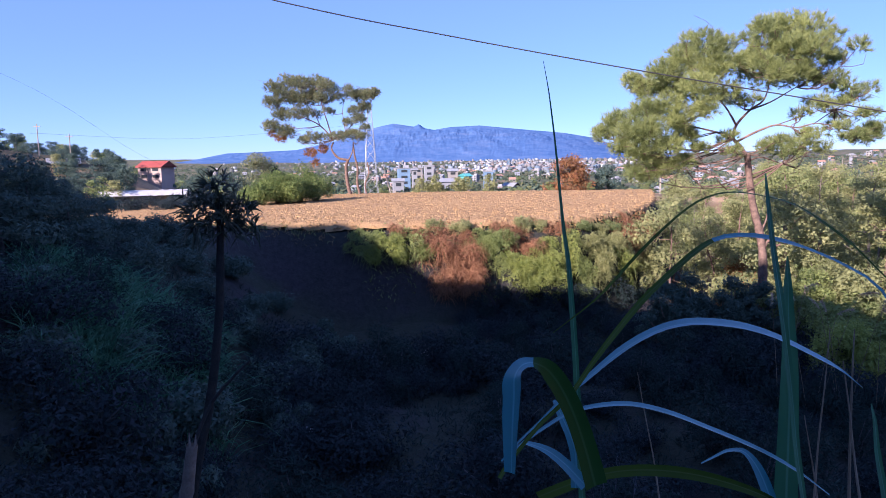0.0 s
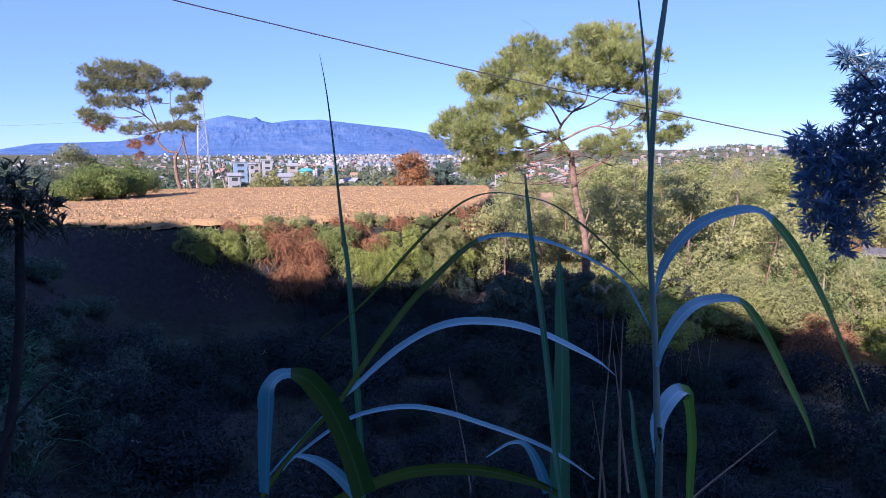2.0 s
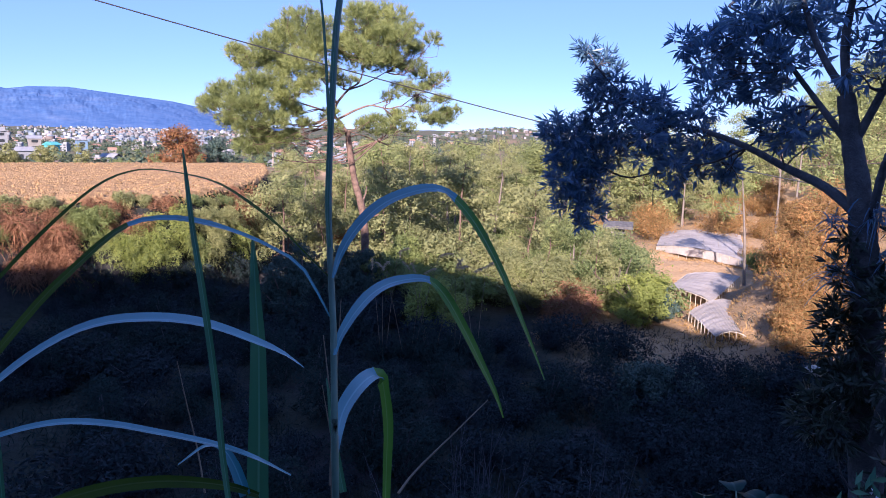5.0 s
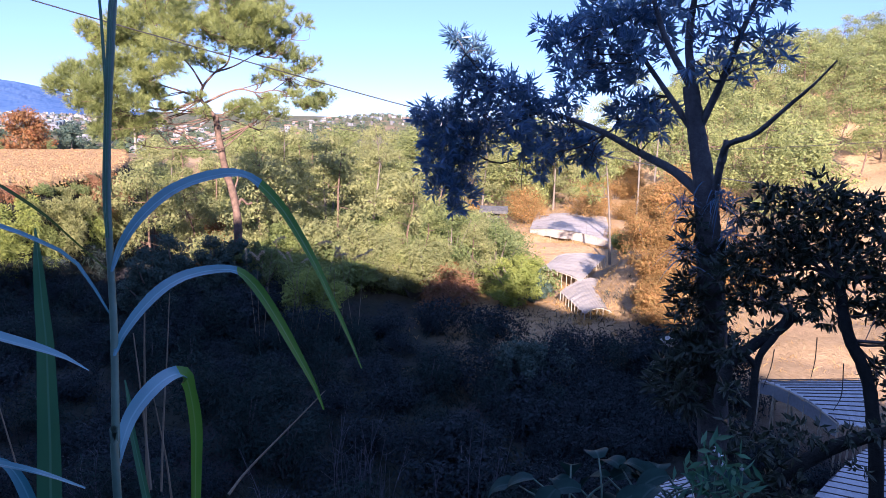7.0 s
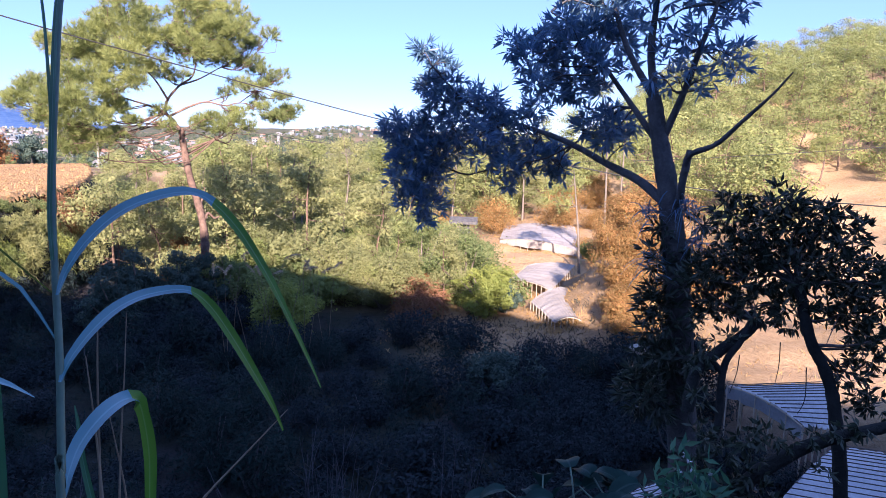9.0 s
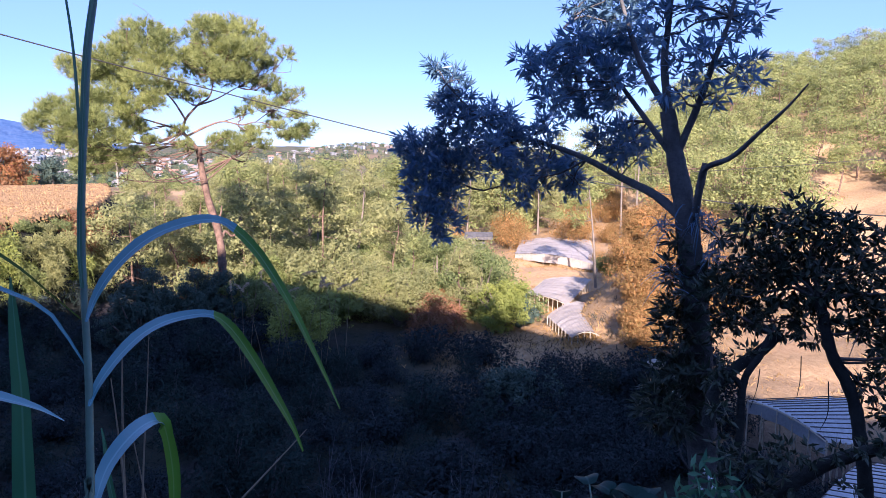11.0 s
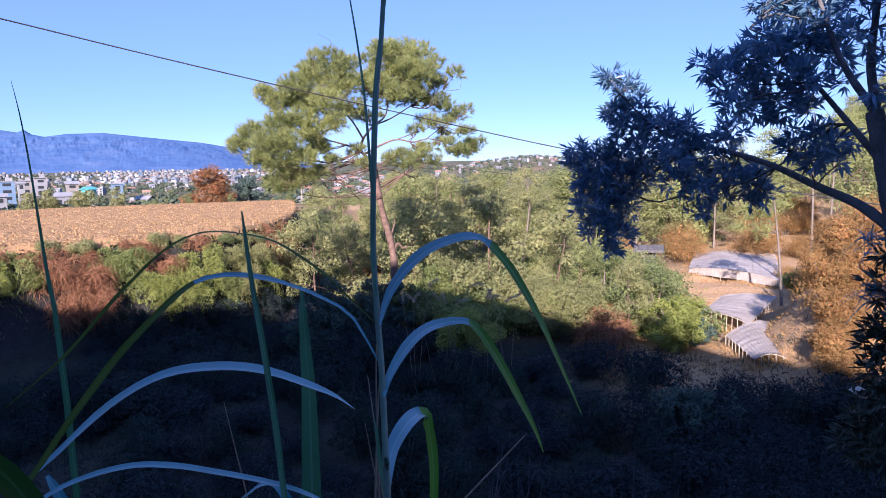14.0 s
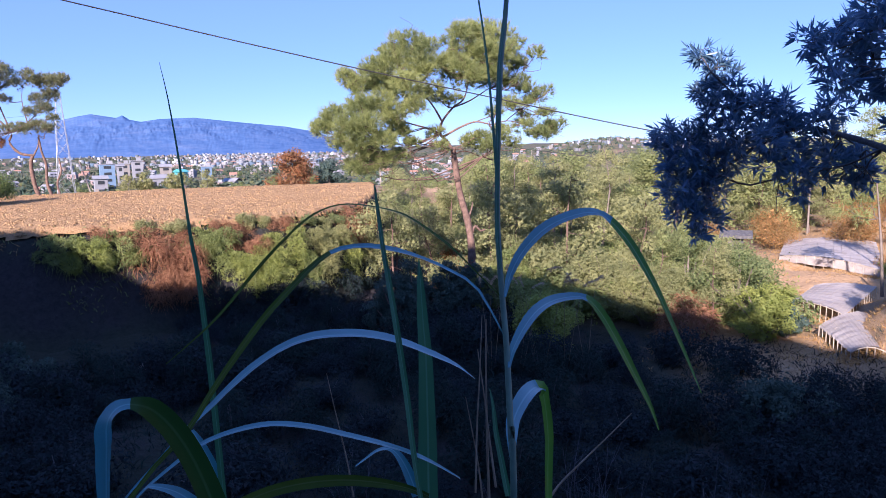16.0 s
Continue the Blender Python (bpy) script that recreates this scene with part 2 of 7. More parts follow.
METAL_GREY = surface("galvanised_steel", (0.35, 0.37, 0.39), (0.55, 0.57, 0.6), 4, 60, 0.5, 0.2, 0.002, 0.6)
CABLE = surface("black_cable", (0.012, 0.012, 0.014), (0.03, 0.03, 0.033), 3, 60, 0.6, 0.1, 0.001)
BAG = surface("white_plastic_bag", (0.55, 0.56, 0.6), (0.85, 0.86, 0.9), 8, 40, 0.4, 0.5, 0.01)
STONE = surface("pale_stone", (0.35, 0.32, 0.28), (0.6, 0.56, 0.5), 4, 30, 0.9, 0.5, 0.02)
WALLS = [surface("house_wall_" + n, a, b, 0.4, 6, 0.9, 0.2, 0.02) for n, a, b in (
    ("white", (0.20, 0.22, 0.26), (0.36, 0.38, 0.42)), ("cream", (0.21, 0.20, 0.19), (0.33, 0.31, 0.28)),
    ("grey", (0.20, 0.21, 0.23), (0.32, 0.33, 0.35)), ("pink", (0.26, 0.20, 0.19), (0.38, 0.30, 0.29)), ("blue", (0.12, 0.20, 0.30), (0.20, 0.29, 0.41)))]
ROOFS = [surface("roof_sheet_" + n, a, b, 0.6, 8, 0.6, 0.3, 0.02) for n, a, b in (
    ("red", (0.26, 0.05, 0.035), (0.36, 0.08, 0.055)), ("rust", (0.30, 0.16, 0.11), (0.45, 0.27, 0.18)), ("grey", (0.2, 0.21, 0.23), (0.34, 0.35, 0.37)),
    ("teal", (0.08, 0.35, 0.36), (0.15, 0.5, 0.5)), ("white", (0.22, 0.23, 0.25), (0.34, 0.35, 0.37)))]
WINDOW = surface("window_glass", (0.02, 0.025, 0.03), (0.06, 0.07, 0.08), 2, 20, 0.12, 0.05, 0.001)

# ---------------------------------------------------------------- mesh tools
def mesh_object(name, V, F, mat, parent=None, label="", smooth=False):
    """One mesh object from an array of points and an array (or list of arrays) of faces."""
    V = np.asarray(V, dtype=np.float32).reshape(-1, 3)
    groups = [np.asarray(f, dtype=np.int32) for f in (F if isinstance(F, list) else [F]) if len(f)]
    me = bpy.data.meshes.new(name)
    me.vertices.add(len(V))
    me.vertices.foreach_set("co", V.ravel())
    total = sum(g.size for g in groups)
    me.loops.add(total)
    me.loops.foreach_set("vertex_index", np.concatenate([g.ravel() for g in groups]))
    sizes = np.concatenate([np.full(len(g), g.shape[1], dtype=np.int32) for g in groups])
    me.polygons.add(len(sizes))
    me.polygons.foreach_set("loop_start", np.concatenate([[0], np.cumsum(sizes)[:-1]]).astype(np.int32))
    me.update(calc_edges=True)
    me.validate()
    if smooth:
        me.polygons.foreach_set("use_smooth", np.ones(len(me.polygons), dtype=bool))
    me.materials.append(mat)
    ob = new(name, me)
    if parent is not None:
        ob.parent = parent
    if label:
        tagged(ob, label)
    return ob


def part(name, bm, mat, parent=None, label="", smooth=False):
    """One bmesh as one mesh object under a thing or a part."""
    me = bpy.data.meshes.new(name)
    bm.to_mesh(me)
    bm.free()
    if smooth:
        me.polygons.foreach_set("use_smooth", np.ones(len(me.polygons), dtype=bool))
    me.materials.append(mat)
    ob = new(name, me)
    if parent is not None:
        ob.parent = parent
    if label:
        tagged(ob, label)
    return ob


def thing(name, place, label, category, group="", kind="", turn=0.0):
    ob = new(name)
    ob.empty_display_size = 0.2
    ob.matrix_world = pose(*place, 0, 0, turn)
    return tagged(ob, label, category, group, kind)


def join(chunks):
    """Puts (V, F) chunks of one face size together."""
    Vs, Fs, n = [], [], 0
    for V, F in chunks:
        if len(V):
            Vs.append(V)
            Fs.append(np.asarray(F) + n)
            n += len(V)
    return np.concatenate(Vs), np.concatenate(Fs)


def unit(a):
    a = np.asarray(a, dtype=float)
    return a / np.maximum(np.linalg.norm(a, axis=-1, keepdims=True), 1e-9)


def curve_points(pts, n):
    """n points on a smooth curve through pts."""
    P = np.asarray(pts, dtype=float)
    if len(P) == 2:
        return P[0] + (P[1] - P[0]) * np.linspace(0, 1, n)[:, None]
    Q = np.concatenate([[2 * P[0] - P[1]], P, [2 * P[-1] - P[-2]]])
    s = np.linspace(0, len(P) - 1 - 1e-6, n)
    i = s.astype(int)
    u = (s - i)[:, None]
    a, b, c, d = Q[i], Q[i + 1], Q[i + 2], Q[i + 3]
    return 0.5 * (2 * b + (c - a) * u + (2 * a - 5 * b + 4 * c - d) * u ** 2 + (3 * b - a - 3 * c + d) * u ** 3)


def tube(pts, r0, r1, sides=7, steps=None, wobble=0.0, rng=None):
    """A tapered limb along a curve."""
    n = steps or max(4, 3 * len(pts))
    C = curve_points(pts, n)
    T = unit(np.gradient(C, axis=0))
    ref = np.array([0.3, 0.9, 0.1]) if abs(T[0][2]) > 0.8 else np.array([0, 0, 1.0])
    A = unit(np.cross(T, ref))
    B = np.cross(T, A)
    r = np.linspace(r0, r1, n)
    if wobble and rng is not None:
        r = r * (1 + wobble * rng.uniform(-1, 1, n))
    w = np.linspace(0, 2 * np.pi, sides, endpoint=False)
    V = C[:, None] + r[:, None, None] * (np.cos(w)[None, :, None] * A[:, None] + np.sin(w)[None, :, None] * B[:, None])
    i, j = np.meshgrid(np.arange(n - 1), np.arange(sides), indexing="ij")
    k = (j + 1) % sides
    F = np.stack([i * sides + j, i * sides + k, (i + 1) * sides + k, (i + 1) * sides + j], -1).reshape(-1, 4)
    return V.reshape(-1, 3), F


def leaves(P, D, L, W, rng, fold=0.25, out=None):
    """Pointed leaves, each two folded halves: at P, along D, L long and W wide; with out, their faces turn that way."""
    P, D = np.asarray(P), unit(D)
    n = len(P)
    S = unit(np.cross(D, rng.normal(size=(n, 3)) if out is None else unit(out) + 0.33 * rng.normal(size=(n, 3))))
    N = np.cross(S, D)
    L, W = np.broadcast_to(L, n)[:, None], np.broadcast_to(W, n)[:, None]
    V = np.stack([P, P + 0.45 * L * D + 0.5 * W * S + fold * W * N, P + L * D, P + 0.45 * L * D - 0.5 * W * S + fold * W * N], 1)
    o = 4 * np.arange(n)[:, None]
    return V.reshape(-1, 3), np.concatenate([o + [0, 1, 2], o + [0, 2, 3]])


def flakes(P, out, L, W, rng, loose=0.5):
    """Small far leaves, one blade each, that turn their faces outwards."""
    n = len(P)
    N = unit(unit(out) + loose * rng.normal(size=(n, 3)))
    T = unit(np.cross(N, rng.normal(size=(n, 3))))
    S = np.cross(N, T)
    L, W = (L * rng.uniform(0.6, 1.35, n))[:, None], (W * rng.uniform(0.7, 1.3, n))[:, None]
    V = np.stack([P - 0.5 * W * S - 0.4 * L * T, P + 0.5 * W * S - 0.2 * L * T, P + 0.6 * L * T], 1)
    return V.reshape(-1, 3), np.arange(3 * n).reshape(-1, 3)


def needles(P, D, L, W, rng, count=12, spread=0.6):
    """Tufts of needles: at each P a brush of thin blades round D."""
    n = len(P)
    P = np.repeat(np.asarray(P), count, 0)
    D = unit(np.repeat(unit(D), count, 0) + spread * rng.normal(size=(n * count, 3)))
    S = unit(np.cross(D, rng.normal(size=(n * count, 3))))
    L = (np.repeat(np.broadcast_to(L, n), count) * rng.uniform(0.7, 1.15, n * count))[:, None]
    V = np.stack([P - 0.5 * W * S, P + 0.5 * W * S, P + L * D], 1)
    return V.reshape(-1, 3), np.arange(3 * n * count).reshape(-1, 3)


def blades(P, D, H, W, rng, droop=0.5, seg=4):
    """Grass blades: ribbons that start at P along D and bend over."""
    P, D = np.asarray(P, dtype=float), unit(D)
    n = len(P)
    side = unit(np.cross(D, rng.normal(size=(n, 3))))
    H, W = np.broadcast_to(H, n)[:, None], np.broadcast_to(W, n)[:, None]
    rows = []
    for k in range(seg + 1):
        u = k / seg
        C = P + H * u * D + np.array([0, 0, -1.0]) * H * droop * u ** 2.2
        w = 0.5 * W * (1 - u) ** 0.7 if k < seg else 0 * W
        rows += [C - w * side, C + w * side]
    V = np.stack(rows, 1)
    m = 2 * (seg + 1)
    q = np.array([[2 * k, 2 * k + 1, 2 * k + 3, 2 * k + 2] for k in range(seg)])
    F = (m * np.arange(n)[:, None, None] + q[None]).reshape(-1, 4)
    return V.reshape(-1, 3), F


def in_ball(n, rng, hollow=0.55):
    d = unit(rng.normal(size=(n, 3)))
    return d * (hollow + (1 - hollow) * rng.uniform(0, 1, n) ** 0.7)[:, None]


def puff_points(puffs, per, rng, squash=0.75, hollow=0.5):
    """Points in the clumps of a crown (x, y, z, radius), and the way out of each clump."""
    P, D = [], []
    for x, y, z, r in puffs:
        n = max(4, int(per * r * r))
        b = in_ball(n, rng, hollow)
        P.append(np.array([x, y, z]) + b * [r, r, r * squash])
        D.append(b + [0, 0, 0.25])
    return np.concatenate(P), np.concatenate(D)


def cylinder(bm, a, b, r, sides=8, r2=None):
    a, b = Vector(a), Vector(b)
    m = Matrix.Translation((a + b) / 2) @ (b - a).to_track_quat("Z", "Y").to_matrix().to_4x4()
    bmesh.ops.create_cone(bm, cap_ends=True, segments=sides, radius1=r, radius2=r if r2 is None else r2, depth=(b - a).length, matrix=m)


def box(bm, c, s, turn=0.0, bevel=0.0):
    m = pose(*c, 0, 0, turn) @ Matrix.Diagonal((*s, 1))
    made = bmesh.ops.create_cube(bm, size=1.0, matrix=m)
    if bevel:
        es = list({e for v in made["verts"] for e in v.link_edges})
        bmesh.ops.bevel(bm, geom=es, offset=bevel, segments=2, affect="EDGES")


def smooth(a, b, x):
    u = np.clip((np.asarray(x, dtype=float) - a) / (b - a), 0, 1)
    return u * u * (3 - 2 * u)


def waves(x, y, size, seed=0.0):
    """Cheap smooth relief, about -1 to 1, made of crossing waves."""
    k = 2 * np.pi / size
    return (np.sin(k * (x + 0.6 * y) + seed) + np.sin(k * 1.31 * (y - 0.4 * x) + 2.1 * seed) + np.sin(k * 2.3 * (0.8 * x + y) + 0.7 * seed) * 0.5
            + np.sin(k * 3.7 * (x - 0.7 * y) + 1.3 * seed) * 0.3) / 2.8

# ---------------------------------------------------------------- the land
FLOOR = -4.7                    # the valley's floor


def rim_line(x):
    """Where the terrace's rim runs, as y over x."""
    x = np.asarray(x, dtype=float)
    return 28.7 + 0.35 * np.sin(x * 0.5) + 0.13 * np.maximum(x - 3, 0) ** 2 + 0.004 * np.minimum(x + 4, 0) ** 2


def field_mask(x, y):
    """1 on the ploughed terrace, 0 off it, with a steep bank between."""
    m = smooth(-2.6, 0.2, y - rim_line(x))
    m = m * (1 - smooth(-0.5, 3.5, x - (9.3 + 0.29 * (y - 27))))
    return m * (1 - smooth(59, 74, y - 0.2 * np.minimum(x, 0)))


def field_height(x, y):
    return -0.80 + 0.10 * np.exp(-((x - 3) / 15) ** 2 - ((y - 50) / 13) ** 2) - 0.45 * smooth(-12, -26, x)


def land(x, y):
    x, y = np.asarray(x, dtype=float), np.asarray(y, dtype=float)
    r = np.hypot(x, y)
    az = np.degrees(np.arctan2(x, y))
    s = 0.94 * y + 0.34 * x                                   # away from the camera's bank
    bank = -0.75 * np.maximum(s - 0.7, 0) - 0.12 * np.maximum(s - 0.2, 0)
    z = np.maximum(bank, FLOOR) + 0.25 * waves(x, y, 7.0, 1.0) * smooth(2, 6, s)
    # the bank to the west climbs
    west = smooth(-1.5, -9.0, x + 0.10 * (y - 8)) * smooth(0.5, 5, y)
    z = z + (np.maximum(np.interp(r, [0, 6, 10, 20, 30, 60, 90], [-1.9, -1.5, -0.6, -0.5, -0.9, -1.9, -2.4]), z) - z) * west
    # the terrace
    f = field_mask(x, y)
    z = z + (field_height(x, y) - z) * f
    # a shelf behind the terrace
    z = z + (-2.3 - z) * smooth(54, 66, y - 0.2 * np.minimum(x, 0)) * (1 - smooth(24, 31, az)) * (1 - f)
    # beyond: a low valley with the town, then rising ground
    beyond = smooth(88, 180, y + 0.15 * np.abs(x)) * (1 - smooth(48, 62, az))
    town = -8.5 + 0.006 * np.maximum(r - 200, 0) + 0.012 * np.maximum(r - 700, 0) + 1.5 * waves(x, y, 140.0, 3.0)
    z = z + (town - z) * beyond
    # wooded hill to the north-west
    nw = smooth(-17, -27, az) * smooth(92, 150, r) * (1 - smooth(300, 700, r)) * (1 - smooth(-110, -140, az) * 0)
    z = z + nw * np.interp(az, [-60, -40, -33, -25, -18], [18, 14, 11, 9, 5])
    # town hill further round
    z = z + np.exp(-((az - 37) / 7.5) ** 2) * smooth(250, 560, r) * (1 - smooth(800, 1400, r)) * 17
    # pine hill to the east
    ridge = np.interp(az, [44, 52, 60, 66, 78, 95, 130, 170], [0, 2.5, 9.5, 16.5, 20.5, 23, 16, 0])
    z = z + ridge * smooth(48, 135, r) * (1 + 0.06 * waves(x, y, 40.0, 5.0))
    # an earth spur between the greenhouses
    z = z + 3.0 * np.exp(-(((x - 23.6) * 0.87 + (y - 13.1) * 0.49) / 4.4) ** 2 - (((y - 13.1) * 0.87 - (x - 23.6) * 0.49) / 1.9) ** 2)
    # the hill behind the camera, whose shade lies over the valley
    l = LX * x + LY * y
    q = LY * x - LX * y
    top = np.interp(q, [-160, -90, -60, -33.6, -27.1, -24.9, -22.2, -21.2, -19.1, -18.2, -16.1, -14.3, -12.9, -7.2, -4.8, -3.3, 0, 2.3, 3.6, 4.8, 7.0, 9.5, 30, 60],
                    [22, 19, 14, 11.6, 11.8, 12.5, 13.5, 13.4, 12.4, 11.9, 12.6, 13.0, 13.4, 14.9, 15.0, 14.2, 12.9, 12.5, 12.3, 11.8, 10.6, 8.3, 7.6, 7.0])
    hill = smooth(-3.2, -14.0, l + 0.25 * waves(x, y, 5.0, 9.0))
    behind = hill * (1 - smooth(-60, -160, l) * 0.5)
    z = z + (top + 0.14 * waves(x, y, 3.1, 4.0) - z) * behind
    return z


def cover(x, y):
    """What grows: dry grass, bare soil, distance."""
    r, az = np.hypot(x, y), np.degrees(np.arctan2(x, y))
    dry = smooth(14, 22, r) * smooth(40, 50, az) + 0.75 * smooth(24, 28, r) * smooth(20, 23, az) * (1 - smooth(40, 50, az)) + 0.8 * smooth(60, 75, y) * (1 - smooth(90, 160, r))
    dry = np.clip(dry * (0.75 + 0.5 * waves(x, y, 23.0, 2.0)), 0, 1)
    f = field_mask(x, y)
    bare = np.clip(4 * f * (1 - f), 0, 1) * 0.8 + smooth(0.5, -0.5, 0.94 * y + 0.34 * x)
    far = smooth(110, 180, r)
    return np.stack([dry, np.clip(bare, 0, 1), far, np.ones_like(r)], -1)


def make_ground():
    az = np.concatenate([np.arange(-48, 92, 0.65), np.arange(92, 312, 3.0)])
    rr = np.concatenate([[0.0], np.geomspace(0.5, 21, 84), np.linspace(21.2, 32, 62), np.geomspace(32.4, 110, 110), np.geomspace(112, 4600, 90)])
    A, R = np.meshgrid(np.radians(az), rr, indexing="ij")
    X, Y = R * np.sin(A), R * np.cos(A)
    Z = land(X, Y) - 0.3 * smooth(0.93, 1.0, field_mask(X, Y))
    n, m = X.shape
    i, j = np.meshgrid(np.arange(n), np.arange(m - 1), indexing="ij")
    k = (i + 1) % n
    F = np.stack([i * m + j, i * m + j + 1, k * m + j + 1, k * m + j], -1).reshape(-1, 4)
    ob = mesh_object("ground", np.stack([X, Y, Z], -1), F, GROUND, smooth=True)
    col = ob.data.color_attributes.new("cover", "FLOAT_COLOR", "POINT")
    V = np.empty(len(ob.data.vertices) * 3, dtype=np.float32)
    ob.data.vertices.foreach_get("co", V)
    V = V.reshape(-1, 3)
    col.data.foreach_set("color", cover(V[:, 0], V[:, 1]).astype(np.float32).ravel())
    tagged(ob, "shaded valley ground of dark soil, weeds and dry grass", "ground", kind="structure")


make_ground()


def make_field():
    """The ploughed terrace: a sheet of furrowed soil and the clods that lie on it."""
    rng = np.random.default_rng(5)
    xs, ys = np.arange(-34, 24, 0.17), np.concatenate([np.arange(23.5, 46, 0.16), np.arange(46, 72, 0.4)])
    X, Y = np.meshgrid(xs, ys, indexing="ij")
    M = field_mask(X, Y)
    furrow = 0.035 * np.sin(2 * np.pi * (Y + 0.25 * X + 0.2 * np.sin(X * 0.6)) / 0.8)
    Z = land(X, Y) + (0.05 + furrow + 0.036 * rng.normal(size=X.shape)) * smooth(0.75, 0.98, M) - 0.03 + 0.06 * smooth(0.7, 0.8, M)
    n, m = X.shape
    i, j = np.meshgrid(np.arange(n - 1), np.arange(m - 1), indexing="ij")
    keep = (M[:-1, :-1] > 0.9) & (M[1:, 1:] > 0.9) & (M[1:, :-1] > 0.9) & (M[:-1, 1:] > 0.9)
    F = np.stack([i * m + j, (i + 1) * m + j, (i + 1) * m + j + 1, i * m + j + 1], -1)[keep]
    ob = mesh_object("ploughed_field", np.stack([X, Y, Z], -1), F, TILLED)
    tagged(ob, "ploughed field of pale orange-brown soil on a terrace", "field", kind="structure")
    # clods
    N = 24000
    x, y = rng.uniform(-32, 20, N), 25 + 34 * rng.uniform(0, 1, N) ** 1.4
    ok = field_mask(x, y) > 0.92
    x, y = x[ok], y[ok]
    base = np.array([[-1, -1, -.4], [1, -1, -.4], [1, 1, -.4], [-1, 1, -.4], [-.6, -.6, .6], [.6, -.5, .7], [.5, .6, .6], [-.5, .6, .8]])
    size = rng.uniform(0.025, 0.062, len(x))
    V = base[None] * (1 + 0.35 * rng.normal(size=(len(x), 8, 3))) * size[:, None, None]
    V = V + np.stack([x, y, land(x, y) + 0.02 + 0.08 * smooth(0.8, 0.97, field_mask(x, y))], -1)[:, None]
    q = np.array([[0, 1, 5, 4], [1, 2, 6, 5], [2, 3, 7, 6], [3, 0, 4, 7], [4, 5, 6, 7]])
    F = (8 * np.arange(len(x))[:, None, None] + q[None]).reshape(-1, 4)
    ob = mesh_object("soil_clods", V, F, CLOD)
    tagged(ob, "loose dry clods of turned orange-brown soil", "soil", kind="stuff")


make_field()


def make_mountain():
    """The blue range behind the town, a ridge of real relief."""
    az = np.arange(-27, 33, 0.07)
    top = np.interp(az, [-27, -22, -20, -17.5, -15, -12, -8, -6.2, -5, -4, -3, -2.3, -1.85, -1.4, -0.6, 0.8, 3.2, 7.4, 10.2, 12.5, 15, 18, 24, 33],
                    [10, 18, 32, 54, 58, 64, 102, 134, 148, 157, 150, 145, 154, 139, 132, 142, 146, 126, 113, 94, 54, 26, 16, 10])
    rr = np.linspace(1750, 3300, 60)
    A, R = np.meshgrid(np.radians(az), rr, indexing="ij")
    X, Y = R * np.sin(A), R * np.cos(A)
    u = (R - 1750) / (2500 - 1750)
    shape = np.where(u < 1, np.maximum(u, 0) ** 0.92, np.maximum(0, 1 - 0.9 * (u - 1)))
    az_deg = np.degrees(A)
    drift = az_deg + 2.2 * waves(az_deg * 0.6, R * 0.006, 6.0, 2.0) + 0.5 * waves(az_deg, R * 0.015, 2.1, 5.0)
    gully = np.zeros_like(R)
    for size, amount, seed in ((9.0, 0.10, 1.7), (4.3, 0.06, 4.1), (1.9, 0.045, 2.2), (0.83, 0.03, 6.3), (0.41, 0.02, 3.3)):
        gully = gully + amount * (np.abs(waves(drift, 0.35 * u * size, size, seed)) - 0.35)
    hold = np.exp(-((u - 1) / 0.16) ** 2)                 # the skyline keeps its shape
    soft = np.array([np.mean(np.interp(a + np.linspace(-3, 3, 25), az, top)) for a in az])
    crest = soft[:, None] + (top - soft)[:, None] * smooth(0.8, 1.0, u) * (1 - 0.6 * smooth(1.0, 1.3, u))
    Z = crest * shape * (1 + 0.95 * gully * (1 - hold)) + 10 + 6 * (1 - u)
    n, m = X.shape
    i, j = np.meshgrid(np.arange(n - 1), np.arange(m - 1), indexing="ij")
    F = np.stack([i * m + j, i * m + j + 1, (i + 1) * m + j + 1, (i + 1) * m + j], -1).reshape(-1, 4)
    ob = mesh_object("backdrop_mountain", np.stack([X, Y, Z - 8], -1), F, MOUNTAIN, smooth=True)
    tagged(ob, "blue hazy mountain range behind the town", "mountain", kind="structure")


make_mountain()

# ---------------------------------------------------------------- trees
def ground_at(x, y):
    return float(land(np.array([x]), np.array([y]))[0])


def sprays(frm, puffs, rng, r0, r1, sides=5, sag=0.12, fine=True, high=3.0):
    """Limbs from points of the trunk to the clumps that they carry."""
    out = []
    for x, y, z, r in puffs:
        b = np.array([x, y, z])
        a = frm[np.argmin([np.linalg.norm((np.array(p) - b) * [1, 1, 1.6]) + (high if p[2] > z + 0.3 else 0) for p in frm])]
        a = np.array(a)
        L = np.linalg.norm(b - a)
        m1 = a + (b - a) * 0.35 + rng.normal(size=3) * 0.07 * L + [0, 0, -sag * L]
        m2 = a + (b - a) * 0.7 + rng.normal(size=3) * 0.07 * L + [0, 0, -sag * 0.6 * L]
        out.append(tube([a, m1, m2, b], r0 * (0.5 + 0.09 * min(L, 5)), r1, sides if fine else 3, 9 if fine else 4))
        for _ in range(3 if fine else 0):
            e = b + rng.normal(size=3) * 0.55 * r
            out.append(tube([m2, (m2 + e) / 2 + rng.normal(size=3) * 0.08 * L, e], r1 * 1.3, r1 * 0.4, 4, 5))
    return out


